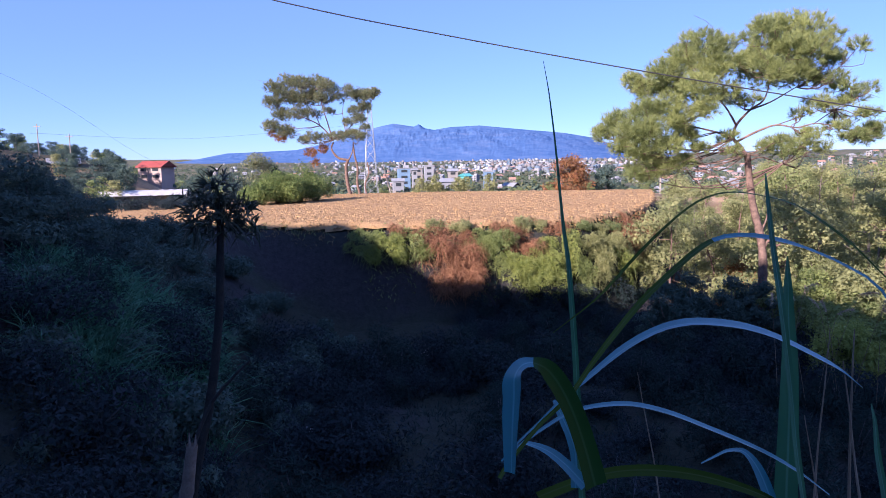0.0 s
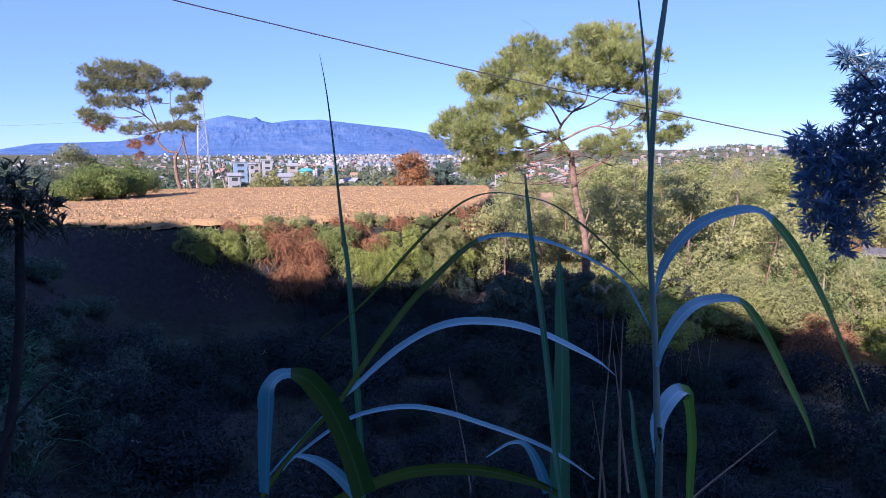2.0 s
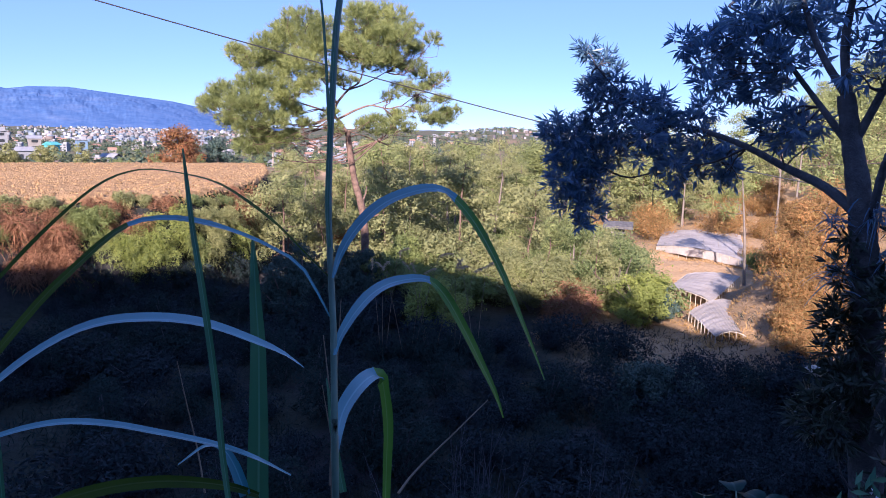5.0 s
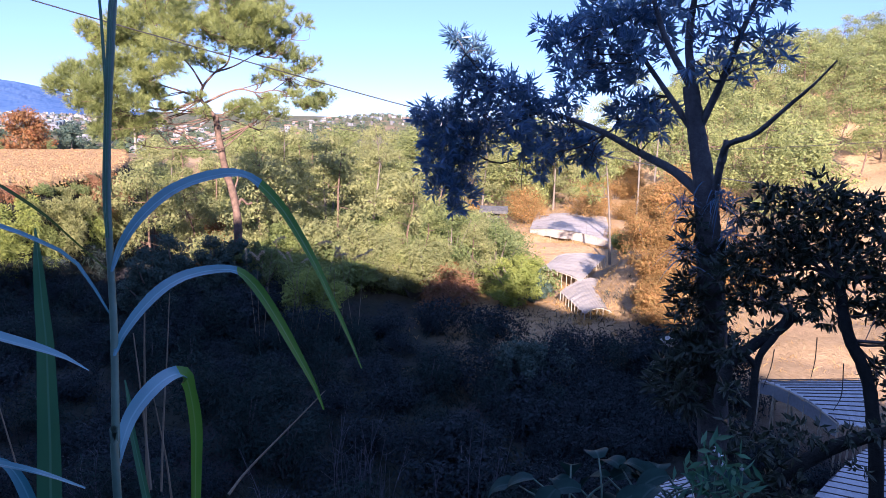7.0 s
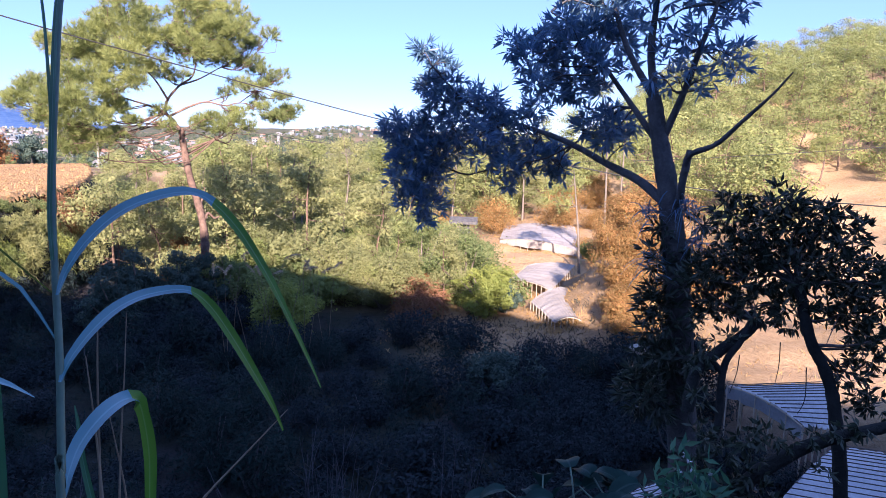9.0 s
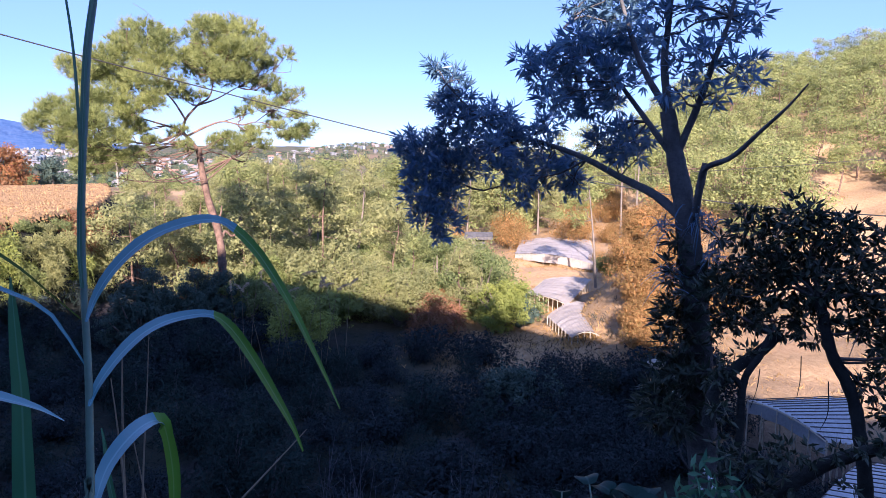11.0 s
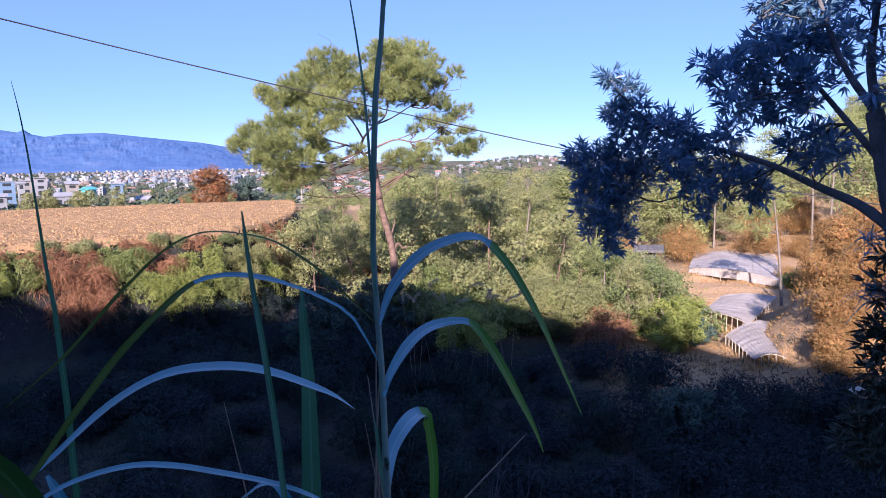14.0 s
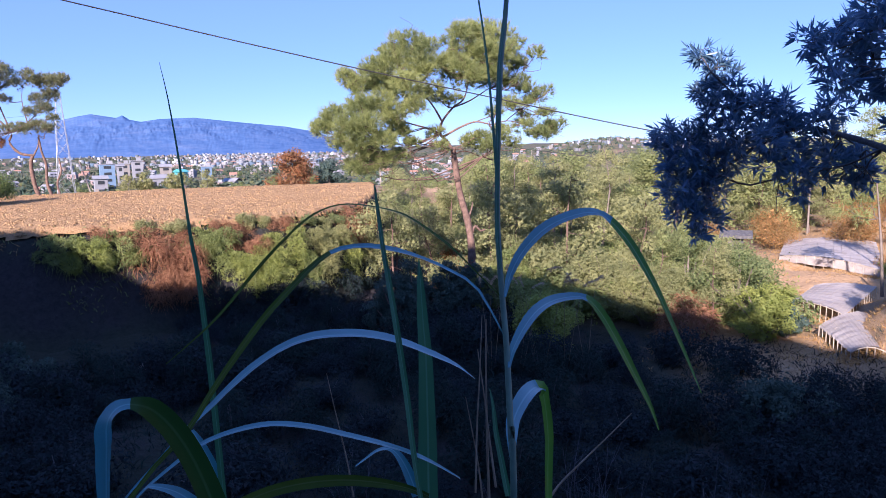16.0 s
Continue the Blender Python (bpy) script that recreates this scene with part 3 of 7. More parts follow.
def pine(place, label, trunks, forks, puffs, tufts, length, width, count, mat, dead=(), group=""):
    """A pine with bare twisted trunks and a flat, clumped crown; all points relative to its foot."""
    rng = np.random.default_rng(int(abs(place[0]) * 100))
    t = thing("pine_tree", place, label, "tree", group)
    for pts, r0, r1 in trunks:
        V, F = tube(pts, r0, r1, 10, 34, 0.11, rng)
        mesh_object("trunk", V, F, BARK_PINE, t, "reddish-brown furrowed bark", True)
    V, F = join(sprays(forks, puffs, rng, 0.05 * trunks[0][1] / 0.24, 0.009 * trunks[0][1] / 0.24 + 0.003))
    mesh_object("branchwork", V, F, BARK_PINE, t, "", True)
    P, D = puff_points(puffs, tufts, rng, 0.72, 0.3)
    V, F = needles(P, D + [0, 0, 0.45], length, width, rng, count, 0.55)
    mesh_object("crown", V, F, mat, t, "olive-green clumps of long needles")
    if dead:
        P, D = puff_points(dead, tufts, rng, 0.8, 0.3)
        V, F = needles(P, D - [0, 0, 0.2], length, width, rng, count, 0.6)
        mesh_object("dead_needles", V, F, NEEDLES_DEAD, t, "orange-brown dying needles")
    return t


# the tall pine at the valley's edge
PX, PY, PZ = 10.62, 22.18, -2.33
ax = np.array([0.9729, -0.2314, 0.0])          # across, as seen from the camera
ay = np.array([0.2314, 0.9729, 0.0])           # away from it


def flat_crown(rows, scale, depth, seed):
    """Clumps given across, up and as radius; their depth follows the crown's roundness."""
    rng = np.random.default_rng(seed)
    mid = np.mean([r[0] for r in rows]), np.mean([r[1] for r in rows])
    half = max(abs(r[0] - mid[0]) for r in rows) * 1.05
    out = []
    for u, w, r in rows:
        room = math.sqrt(max(0.05, 1 - ((u - mid[0]) / half) ** 2)) * depth
        for k in (-1, 1):
            v = k * room * rng.uniform(0.05, 0.75)
            p = ax * u * scale + ay * v + np.array([0, 0, w * scale])
            out.append((p[0], p[1], p[2], r * scale * rng.uniform(0.85, 1.12)))
    return out


S_ = 0.02032


def upright(rows, swing=0.0):
    """Points given across and up; limbs swing towards or away from the camera along their length."""
    return [ax * u * S_ + ay * swing * k / max(1, len(rows) - 1) + np.array([0, 0, w * S_]) for k, (u, w) in enumerate(rows)]


PINE_LEFT = [(-212, 328, 20), (-187, 313, 24), (-192, 278, 26), (-167, 338, 24), (-137, 358, 28), (-147, 318, 28), (-112, 373, 24), (-77, 378, 24), (-92, 338, 28), (-52, 350, 20), (-117, 308, 28), (-157, 283, 26), (-102, 278, 22), (-72, 303, 20), (-132, 383, 14)]
PINE_LOW = [(-257, 243, 20), (-237, 263, 24), (-212, 243, 28), (-227, 220, 18), (-187, 243, 26), (-197, 210, 22), (-204, 178, 16), (-177, 193, 22), (-157, 218, 22), (-152, 186, 18), (-129, 195, 14), (-127, 238, 22), (-105, 216, 14), (-137, 263, 24), (-171, 172, 12), (-192, 166, 10)]
PINE_TOP = [(-27, 393, 20), (-2, 402, 24), (23, 406, 22), (48, 393, 24), (-17, 363, 28), (13, 363, 30), (48, 358, 28), (73, 378, 18), (83, 348, 16), (-7, 323, 22), (28, 328, 24), (-27, 338, 22), (58, 323, 16), (-52, 293, 14), (-62, 233, 12), (-57, 210, 12), (-25, 290, 10)]
PINE_OPEN = [(83, 318, 16), (103, 358, 16), (98, 306, 14), (123, 290, 12), (141, 303, 12), (93, 278, 14), (63, 283, 14), (143, 263, 12), (43, 268, 10), (113, 263, 12), (138, 233, 19), (115, 228, 14), (93, 243, 14), (48, 223, 12), (13, 223, 17), (73, 213, 14), (153, 243, 14), (23, 208, 14), (-7, 216, 12), (58, 235, 14)]
PINE_WOOD = [
    ([(0, -62), (0, 0), (-1, 38), (-7, 78), (-18, 118), (-25, 158), (-29, 188), (-31, 206)], 0.155, 0.095, 0.0),
    ([(-31, 202), (-43, 220), (-53, 232), (-49, 252), (-29, 276), (-9, 292), (-1, 328), (3, 368)], 0.064, 0.014, 0.0),
    ([(-47, 226), (-17, 242), (8, 250), (35, 245), (63, 250), (113, 236)], 0.041, 0.010, -0.8),
    ([(-27, 196), (-7, 200), (23, 190), (58, 178)], 0.030, 0.008, 0.5),
    ([(-53, 232), (-77, 242), (-102, 250), (-137, 260), (-177, 256)], 0.041, 0.010, 0.9),
    ([(-49, 252), (-67, 278), (-87, 298), (-112, 328)], 0.038, 0.008, -0.9),
    ([(-29, 276), (3, 288), (38, 308), (73, 328)], 0.034, 0.008, 0.9),
    ([(-31, 202), (-57, 210), (-87, 206), (-107, 188), (-101, 138)], 0.026, 0.007, -0.4),
    ([(0, 53), (7, 66), (17, 58), (25, 60)], 0.053, 0.032, 0.0),
    ([(-4, 83), (1, 98), (3, 110)], 0.038, 0.021, 0.0),
    ([(63, 250), (93, 273), (123, 290), (143, 302)], 0.019, 0.006, -0.5),
    ([(8, 250), (48, 263), (93, 278)], 0.019, 0.006, 0.8)]
pine((PX, PY, PZ), "tall pine with twisted trunk and clumped olive-green crown",
     [(upright(pts, sw), a, b) for pts, a, b, sw in PINE_WOOD],
     upright([(-31, 206), (-43, 220), (-53, 232), (-49, 252), (-29, 276), (-1, 328), (-17, 242), (35, 245), (83, 246), (113, 236), (23, 190), (-77, 242), (-137, 260), (-177, 256), (-87, 298), (-112, 328), (3, 288), (38, 308), (93, 273), (123, 290)]),
     flat_crown(PINE_LEFT, S_, 2.4, 3) + flat_crown(PINE_LOW, S_, 1.9, 4) + flat_crown(PINE_TOP, S_, 2.4, 5) + flat_crown(PINE_OPEN, S_, 1.6, 6), 470, 0.23, 0.013, 20, NEEDLES)

# the leaning pine by the field's far side
ax, ay = np.array([0.9994, -0.0335, 0.0]), np.array([0.0335, 0.9994, 0.0])
S_ = 0.04724
LEAN_CROWN = [(-135, 200, 16), (-110, 210, 18), (-85, 205, 18), (-60, 208, 16), (-140, 175, 14), (-115, 185, 18), (-90, 180, 18), (-65, 185, 16), (-40, 200, 14), (-125, 155, 16), (-145, 135, 14), (-120, 125, 16), (-95, 155, 16), (-70, 155, 12), (-30, 185, 12), (-5, 190, 14), (15, 185, 14), (30, 185, 12), (40, 190, 9), (20, 165, 12), (0, 160, 10), (10, 145, 12), (-10, 140, 10), (20, 130, 9), (-70, 115, 12), (-45, 115, 9), (-20, 115, 12), (0, 118, 14), (15, 115, 9), (-90, 110, 10), (-45, 160, 9), (-50, 180, 12)]
LEAN_WOOD = [
    ([(-2, -12), (-5, 2), (-12, 30), (-14, 60), (-10, 74)], 0.170, 0.110),
    ([(-10, 74), (-28, 78), (-40, 94), (-37, 110), (-58, 134), (-80, 146), (-105, 155)], 0.100, 0.030),
    ([(-10, 74), (-4, 88), (-2, 105)], 0.060, 0.030),
    ([(14, -8), (12, 5), (5, 30), (6, 60), (2, 80), (0, 102)], 0.130, 0.060),
    ([(22, -8), (22, 4), (18, 30), (25, 50), (23, 70)], 0.100, 0.040),
    ([(-37, 110), (-14, 124), (10, 150), (30, 172)], 0.060, 0.020),
    ([(-37, 110), (-45, 140), (-53, 170), (-55, 195)], 0.060, 0.020),
    ([(-14, 124), (-18, 155), (-15, 180)], 0.040, 0.015),
    ([(-58, 134), (-70, 160), (-85, 190)], 0.040, 0.015),
    ([(0, 2), (14, 4)], 0.120, 0.120)]
pine((-7.28, 56.86, -1.29), "leaning pine with several trunks at the edge of the field",
     [(upright(pts, 0.4 * (k % 3 - 1)), a, b) for k, (pts, a, b) in enumerate(LEAN_WOOD)],
     upright([(-40, 94), (-37, 110), (-58, 134), (-80, 146), (-105, 155), (-2, 105), (0, 102), (10, 150), (30, 172), (-45, 140), (-53, 170), (-18, 155), (-85, 190), (-14, 124)]),
     flat_crown(LEAN_CROWN, S_, 2.2, 4), 230, 0.30, 0.024, 14, NEEDLES_FAR,
     flat_crown([(-75, 88, 9), (-70, 70, 7), (-55, 95, 8), (-130, 115, 8), (-145, 122, 7)], S_, 0.8, 5))


def inner_leaves(puffs, rng, n, squash):
    """Denser leafage inside the clumps, which closes their gaps."""
    P, D, R = [], [], []
    for x, y, z, r in puffs:
        d = in_ball(n, rng, 0.55)
        P.append(np.array([x, y, z]) + d * [r * 0.8, r * 0.8, r * 0.8 * squash])
        D.append(d + [0, 0, 0.2])
        R.append(np.full(n, r))
    P, D, R = np.concatenate(P), np.concatenate(D), np.concatenate(R)
    return flakes(P, D, 0.2 * R, 0.13 * R, rng, 0.45)


def shrub_mesh(seed, size, n, mat, leaf, wide, lift=0.0, lumps=9, hollow=0.55, near=False):
    """Leaves of one bush in a few uneven lumps: V, F."""
    rng = np.random.default_rng(seed)
    rx, ry, rz = size
    puffs = []
    for _ in range(lumps):
        d = unit(rng.normal(size=3)) * rng.uniform(0.25, 0.72 if lumps < 18 else 0.95)
        puffs.append((d[0] * rx, d[1] * ry, rz * (0.55 + 0.55 * d[2]) + lift, (rng.uniform(0.30, 0.5) if lumps < 18 else rng.uniform(0.18, 0.36)) * min(rx, ry, rz) * 1.15))
    tot = sum(p[3] ** 2 for p in puffs)
    P, D = puff_points(puffs, n / tot, rng, 0.85, hollow)
    if not near:
        # loose sprigs that stand out of the lumps
        k = 3 * lumps
        at = np.array([puffs[i % lumps][:3] for i in range(k)])
        way = unit(rng.normal(size=(k, 3)) + [0, 0, 0.5]) * rng.uniform(0.3, 0.75, k)[:, None] * min(rx, ry, rz)
        m = max(6, int(0.2 * n / k))
        u = rng.uniform(0.3, 1.0, (k, m, 1))
        Q = (at[:, None] + u * way[:, None] + 0.05 * min(rx, ry, rz) * rng.normal(size=(k, m, 3))).reshape(-1, 3)
        P, D = np.concatenate([P, Q]), np.concatenate([D, np.repeat(way, m, 0)])
        return join([flakes(P, D, leaf, wide, rng, 0.6), inner_leaves(puffs, rng, 50, 0.8)]), puffs
    way = np.cross(D, rng.normal(size=P.shape)) + 0.35 * unit(D) - [0, 0, 0.15]
    V, F = leaves(P, way, leaf * rng.uniform(0.7, 1.3, len(P)), wide * rng.uniform(0.8, 1.3, len(P)), rng, 0.2, D)
    return (V, F), puffs


def bush(name, place, label, size, n, mat, leaf, wide, seed, bark=BARK_DARK, category="bush", group="", lumps=9, near=False):
    t = thing(name, place, label, category, group)
    (V, F), puffs = shrub_mesh(seed, size, n, mat, leaf, wide, 0.0, lumps, 0.55, near)
    mesh_object("foliage", V, F, mat, t)
    rng = np.random.default_rng(seed + 1)
    stems = [tube([(0, 0, -0.35), (p[0] * 0.3, p[1] * 0.3, p[2] * 0.45), (p[0], p[1], p[2])], 0.03 * max(size), 0.006 * max(size), 4, 4) for p in puffs]
    V, F = join(stems)
    mesh_object("woody_base", V, F, bark, t, "", True)
    return t


def tree(name, place, label, height, spread, n, mat, leaf, wide, seed, bark=BARK_DARK, bare=0.35, group="", lean=0.0, lumps=13, fill=100):
    """A tree of the middle distance: tapered trunk, limbs, and a crown of uneven clumps."""
    rng = np.random.default_rng(seed)
    t = thing(name, place, label, "tree", group)
    top = np.array([lean * height, 0.1 * height * rng.uniform(-1, 1), height * 0.92])
    pts = [np.array([0, 0, -0.4]), top * 0.3 + rng.normal(size=3) * 0.03 * height, top * 0.65 + rng.normal(size=3) * 0.03 * height, top]
    V, F = tube(pts, 0.011 * height + 0.03, 0.015, 5, 7)
    mesh_object("trunk", V, F, bark, t, "", True)
    axis = curve_points(pts, 30)
    puffs = []
    for k in range(lumps):
        u = bare + (1 - bare) * (k + rng.uniform(0, 1)) / lumps
        c = axis[min(29, int(u * 29))]
        a = rng.uniform(0, 2 * np.pi)
        w = spread * (1.05 - 0.75 * (u - bare) / (1 - bare)) * rng.uniform(0.35, 1.0)
        puffs.append((c[0] + w * math.cos(a), c[1] + w * math.sin(a), c[2] + rng.uniform(-0.04, 0.06) * height, spread * rng.uniform(0.26, 0.46)))
    V, F = join(sprays([tuple(p) for p in axis[8::4]], puffs, rng, 0.04 * height / 6, 0.010, 4, 0.12, False))
    mesh_object("branchwork", V, F, bark, t, "", True)
    tot = sum(p[3] ** 2 for p in puffs)
    P, D = puff_points(puffs, n / tot, rng, 0.6, 0.4)
    V, F = join([flakes(P, D + [0, 0, 0.2], leaf, wide, rng), inner_leaves(puffs, rng, fill, 0.6)])
    mesh_object("crown", V, F, mat, t)
    return t


def scatter(models, spots, rng, scale=(0.8, 1.2), sink=0.1, wide=(0.9, 1.15)):
    """Copies of the models over the land; the first spots take the models themselves."""
    made = []
    for k, (x, y) in enumerate(spots):
        src = models[k % len(models)]
        s = rng.uniform(*scale)
        m = pose(x, y, ground_at(x, y) - sink, 0, 0, rng.uniform(0, 360))
        if k < len(models):
            ob = src
            ob.matrix_basis = m
        else:
            ob = copy_thing(src, m)
        w = s * rng.uniform(*wide)
        ob.scale = (w, w, s)
        made.append(ob)
    return made


def polar(az, r):
    return r * math.sin(radians(az)), r * math.cos(radians(az))


# woods in the valley to the east of the pine
rng = np.random.default_rng(21)
WOOD = [tree("woodland_tree", (0, 0, 0), "olive-green woodland tree in low sun", 5.8, 2.5, 7000, LEAF_OLIVE, 0.11, 0.05, 31, BARK_PINE, 0.12, "valley wood", 0, 18),
        tree("woodland_tree", (0, 0, 0), "feathery pine in low sun", 6.6, 2.3, 7000, NEEDLES_HILL, 0.15, 0.032, 32, BARK_PINE, 0.15, "valley wood", 0.04, 20),
        tree("woodland_tree", (0, 0, 0), "thin-crowned tree with a pale bare trunk", 7.0, 1.9, 4200, LEAF_OLIVE, 0.12, 0.06, 33, BARK_PALE, 0.3, "valley wood", -0.03),
        tree("woodland_tree", (0, 0, 0), "broad yellow-green woodland tree in low sun", 5.0, 2.7, 7000, LEAF_OLIVE, 0.11, 0.05, 34, BARK_PINE, 0.08, "valley wood", 0, 18)]
spots = []
for k in range(900):
    a, r = rng.uniform(18.5, 52), rng.uniform(31, 85)
    x, y = polar(a, r)
    if field_mask(x, y) > 0.02 or (a > 42 and r < 51) or (a < 25 and r > 58):
        continue
    if all(math.hypot(x - p, y - q) > 2.5 for p, q in spots):
        spots.append((x, y))
scatter(WOOD, spots[:105], rng, (0.7, 1.05))

# pines on the eastern hill
HILL = [tree("hill_pine", (0, 0, 0), "green pine on the sunlit hillside", 8.0, 3.9, 2400, NEEDLES_HILL, 0.28, 0.12, 41, BARK_PINE, 0.2, "hill pines", 0.02, 30, 36),
        tree("hill_pine", (0, 0, 0), "tall pine with a bare straight trunk on the hillside", 10.0, 3.5, 2000, NEEDLES_HILL, 0.28, 0.12, 42, BARK_PINE, 0.45, "hill pines", 0.0, 24, 36)]
spots = []
for k in range(2600):
    a, r = (rng.uniform(60, 85), rng.uniform(70, 150)) if k % 2 else (rng.uniform(47, 70.5), rng.uniform(50, 100))
    x, y = polar(a, r)
    if a > 70.5 and r < 70 or (50 < a < 61 and r < 68):
        continue
    if all(math.hypot(x - p, y - q) > 3.5 for p, q in spots):
        spots.append((x, y))
scatter(HILL, spots[:270], rng, (0.55, 0.9))

# trees of the town's edge and the north-western hill
FAR = [tree("distant_tree", (0, 0, 0), "dark green tree among the houses", 6.0, 3.0, 760, LEAF_GREEN, 0.5, 0.26, 51, BARK_DARK, 0.1, "distant trees", fill=30),
       tree("distant_tree", (0, 0, 0), "olive tree beyond the field", 5.0, 2.8, 760, LEAF_OLIVE, 0.5, 0.26, 52, BARK_DARK, 0.1, "distant trees", fill=30)]
spots = []
for k in range(1500):
    a0 = rng.uniform(-17, 34)
    if k % 2 == 0:
        a, r = rng.uniform(-38, -16), rng.uniform(60, 240)
    else:
        a, r = a0, (130 if a0 < 12 else 84) + 330 * rng.uniform(0, 1) ** 1.3
    x, y = polar(a, r)
    if all(math.hypot(x - p, y - q) > 4.5 for p, q in spots) and field_mask(x, y) < 0.01 and math.hypot(x + 58, y - 138) > 9 and not (-24.8 < a < -20.6 and r < 148):
        spots.append((x, y))
scatter(FAR, spots[:130], rng, (0.35, 0.7))
low = []
for k in range(30):
    x = rng.uniform(-12, 17)
    low.append((x, 61 + rng.uniform(0, 10) - 0.012 * x * x))
scatter([copy_thing(f, pose(0, 0, 0)) for f in FAR], low, rng, (0.12, 0.24))
scatter([copy_thing(f, pose(0, 0, 0)) for f in FAR[1:]], [(rng.uniform(-4.5, 4.5), rng.uniform(60, 66)) for k in range(16)], rng, (0.24, 0.4))

SLOPE = [tree("slope_tree", (0, 0, 0), "dark blue-green tree on the shaded western slope", 5.0, 2.4, 2600, LEAF_SLOPE, 0.24, 0.13, 55, BARK_DARK, 0.05, "slope trees", fill=30),
         tree("slope_tree", (0, 0, 0), "dark bushy tree on the shaded western slope", 3.8, 2.6, 2600, LEAF_SLOPE, 0.24, 0.13, 56, BARK_DARK, 0.05, "slope trees", fill=30)]
spots = []
for k in range(900):
    a, r = rng.uniform(-40, -17), rng.uniform(30, 118)
    x, y = polar(a, r)
    if field_mask(x, y) > 0.02 or (-25.5 < a < -18 and r < 92) or (-24.8 < a < -20.6) or (-29 < a and 56 < r < 90):
        continue
    if all(math.hypot(x - p, y - q) > 3.0 for p, q in spots):
        spots.append((x, y))
scatter(SLOPE, spots[:110], rng, (0.55, 0.95))

crest = []
for k in range(700):
    a, r = (rng.uniform(-38, -19.0), rng.uniform(142, 225)) if k % 3 else (rng.uniform(-22, -11), rng.uniform(104, 200))
    x, y = polar(a, r)
    if not (-24.8 < a < -20.6 and r < 156) and all(math.hypot(x - p, y - q) > 4.5 for p, q in crest):
        crest.append((x, y))
scatter([copy_thing(f, pose(0, 0, 0)) for f in FAR], crest[:105], rng, (0.4, 0.85))

# single trees round the field
x, y = polar(10.5, 80)
tree("russet_tree", (x, y, ground_at(x, y) - 0.2), "russet-leaved round tree beyond the field", 5.4, 3.1, 4200, LEAF_RUST, 0.28, 0.16, 61, BARK_DARK, 0.05, lumps=24)
x, y = polar(13.7, 82)
tree("dark_tree", (x, y, ground_at(x, y) - 0.2), "dark green tree beside the russet one", 4.0, 2.4, 2200, LEAF_SLOPE, 0.3, 0.18, 62, BARK_DARK, 0.05, lumps=16)
x, y = polar(-15.3, 95)
tree("conifer", (x, y, ground_at(x, y) - 0.2), "dark green conifer beyond the field", 6.4, 3.3, 4200, NEEDLES_FAR, 0.28, 0.1, 63, BARK_DARK, 0.05, lumps=18)
x, y = polar(-14.2, 97)
tree("conifer", (x, y, ground_at(x, y) - 0.2), "small dark green conifer beyond the field", 5.0, 2.2, 1600, LEAF_SHADE, 0.42, 0.2, 64, BARK_DARK, 0.05)
for k, (a, r, h, w) in enumerate([(-13.6, 45, 1.9, 1.7), (-11.9, 46, 2.5, 1.8), (-10.6, 47, 1.9, 1.5), (-15.2, 44, 1.4, 1.3), (-12.8, 44.5, 1.6, 1.5)]):
    x, y = polar(a, r)
    bush("young_pine", (x, y, ground_at(x, y)), "bushy young pine at the field's edge", (w, w, h), 6000, NEEDLES_YOUNG, 0.18, 0.045, 70 + k, BARK_PINE, "tree", "young pines", 14)


# the shaded trees that close the view to the west
CLOSE = [tree("slope_tree", (0, 0, 0), "dark blue-green tree on the shaded western bank", 5.0, 2.4, 5500, LEAF_SLOPE, 0.13, 0.06, 57, BARK_DARK, 0.02, "slope trees", 0, 20),
         tree("slope_tree", (0, 0, 0), "dark bushy tree on the shaded western bank", 4.4, 2.6, 5500, LEAF_SLOPE, 0.13, 0.06, 58, BARK_DARK, 0.02, "slope trees", 0, 20)]
LOOM = [(-36.0, 19.5, 1.05), (-33.4, 18.5, 0.92), (-31.2, 19.5, 0.86), (-29.3, 21.0, 0.78), (-34.5, 24.0, 1.1), (-27.6, 22.5, 0.66), (-38.5, 22.0, 1.2), (-31.8, 25.0, 0.9)]
for k, (a, r, s) in enumerate(LOOM):
    x, y = polar(a, r)
    b = copy_thing(CLOSE[k % 2], pose(x, y, ground_at(x, y) - 0.2, 0, 0, 47 * k)) if k > 1 else CLOSE[k]
    b.matrix_basis = pose(x, y, ground_at(x, y) - 0.2, 0, 0, 47 * k)
    b.scale = (0.72 * s, 0.72 * s, 0.66 * s)

crown_line = []
for k in range(500):
    a, r = rng.uniform(-38, -24.9), rng.uniform(126, 166)
    x, y = polar(a, r)
    if all(math.hypot(x - p, y - q) > 3.6 for p, q in crown_line):
        crown_line.append((x, y))
scatter([copy_thing(f, pose(0, 0, 0)) for f in SLOPE], crown_line[:60], rng, (0.45, 0.8))
# ---------------------------------------------------------------- the dark tree at the camera's bank
def whorls(puffs, per, rng, leaf, wide, count=9, droop=0.2):
    """Tufts of long leaves at the twig ends of the clumps."""
    P, D = puff_points(puffs, per, rng, 0.85, 0.3)
    P, D = np.repeat(P, count, 0), np.repeat(unit(D), count, 0)
    D = D + 0.85 * rng.normal(size=D.shape) - [0, 0, droop]
    n = len(P)
    return leaves(P, D, leaf * rng.uniform(0.6, 1.2, n), wide * rng.uniform(0.7, 1.2, n), rng, 0.2)


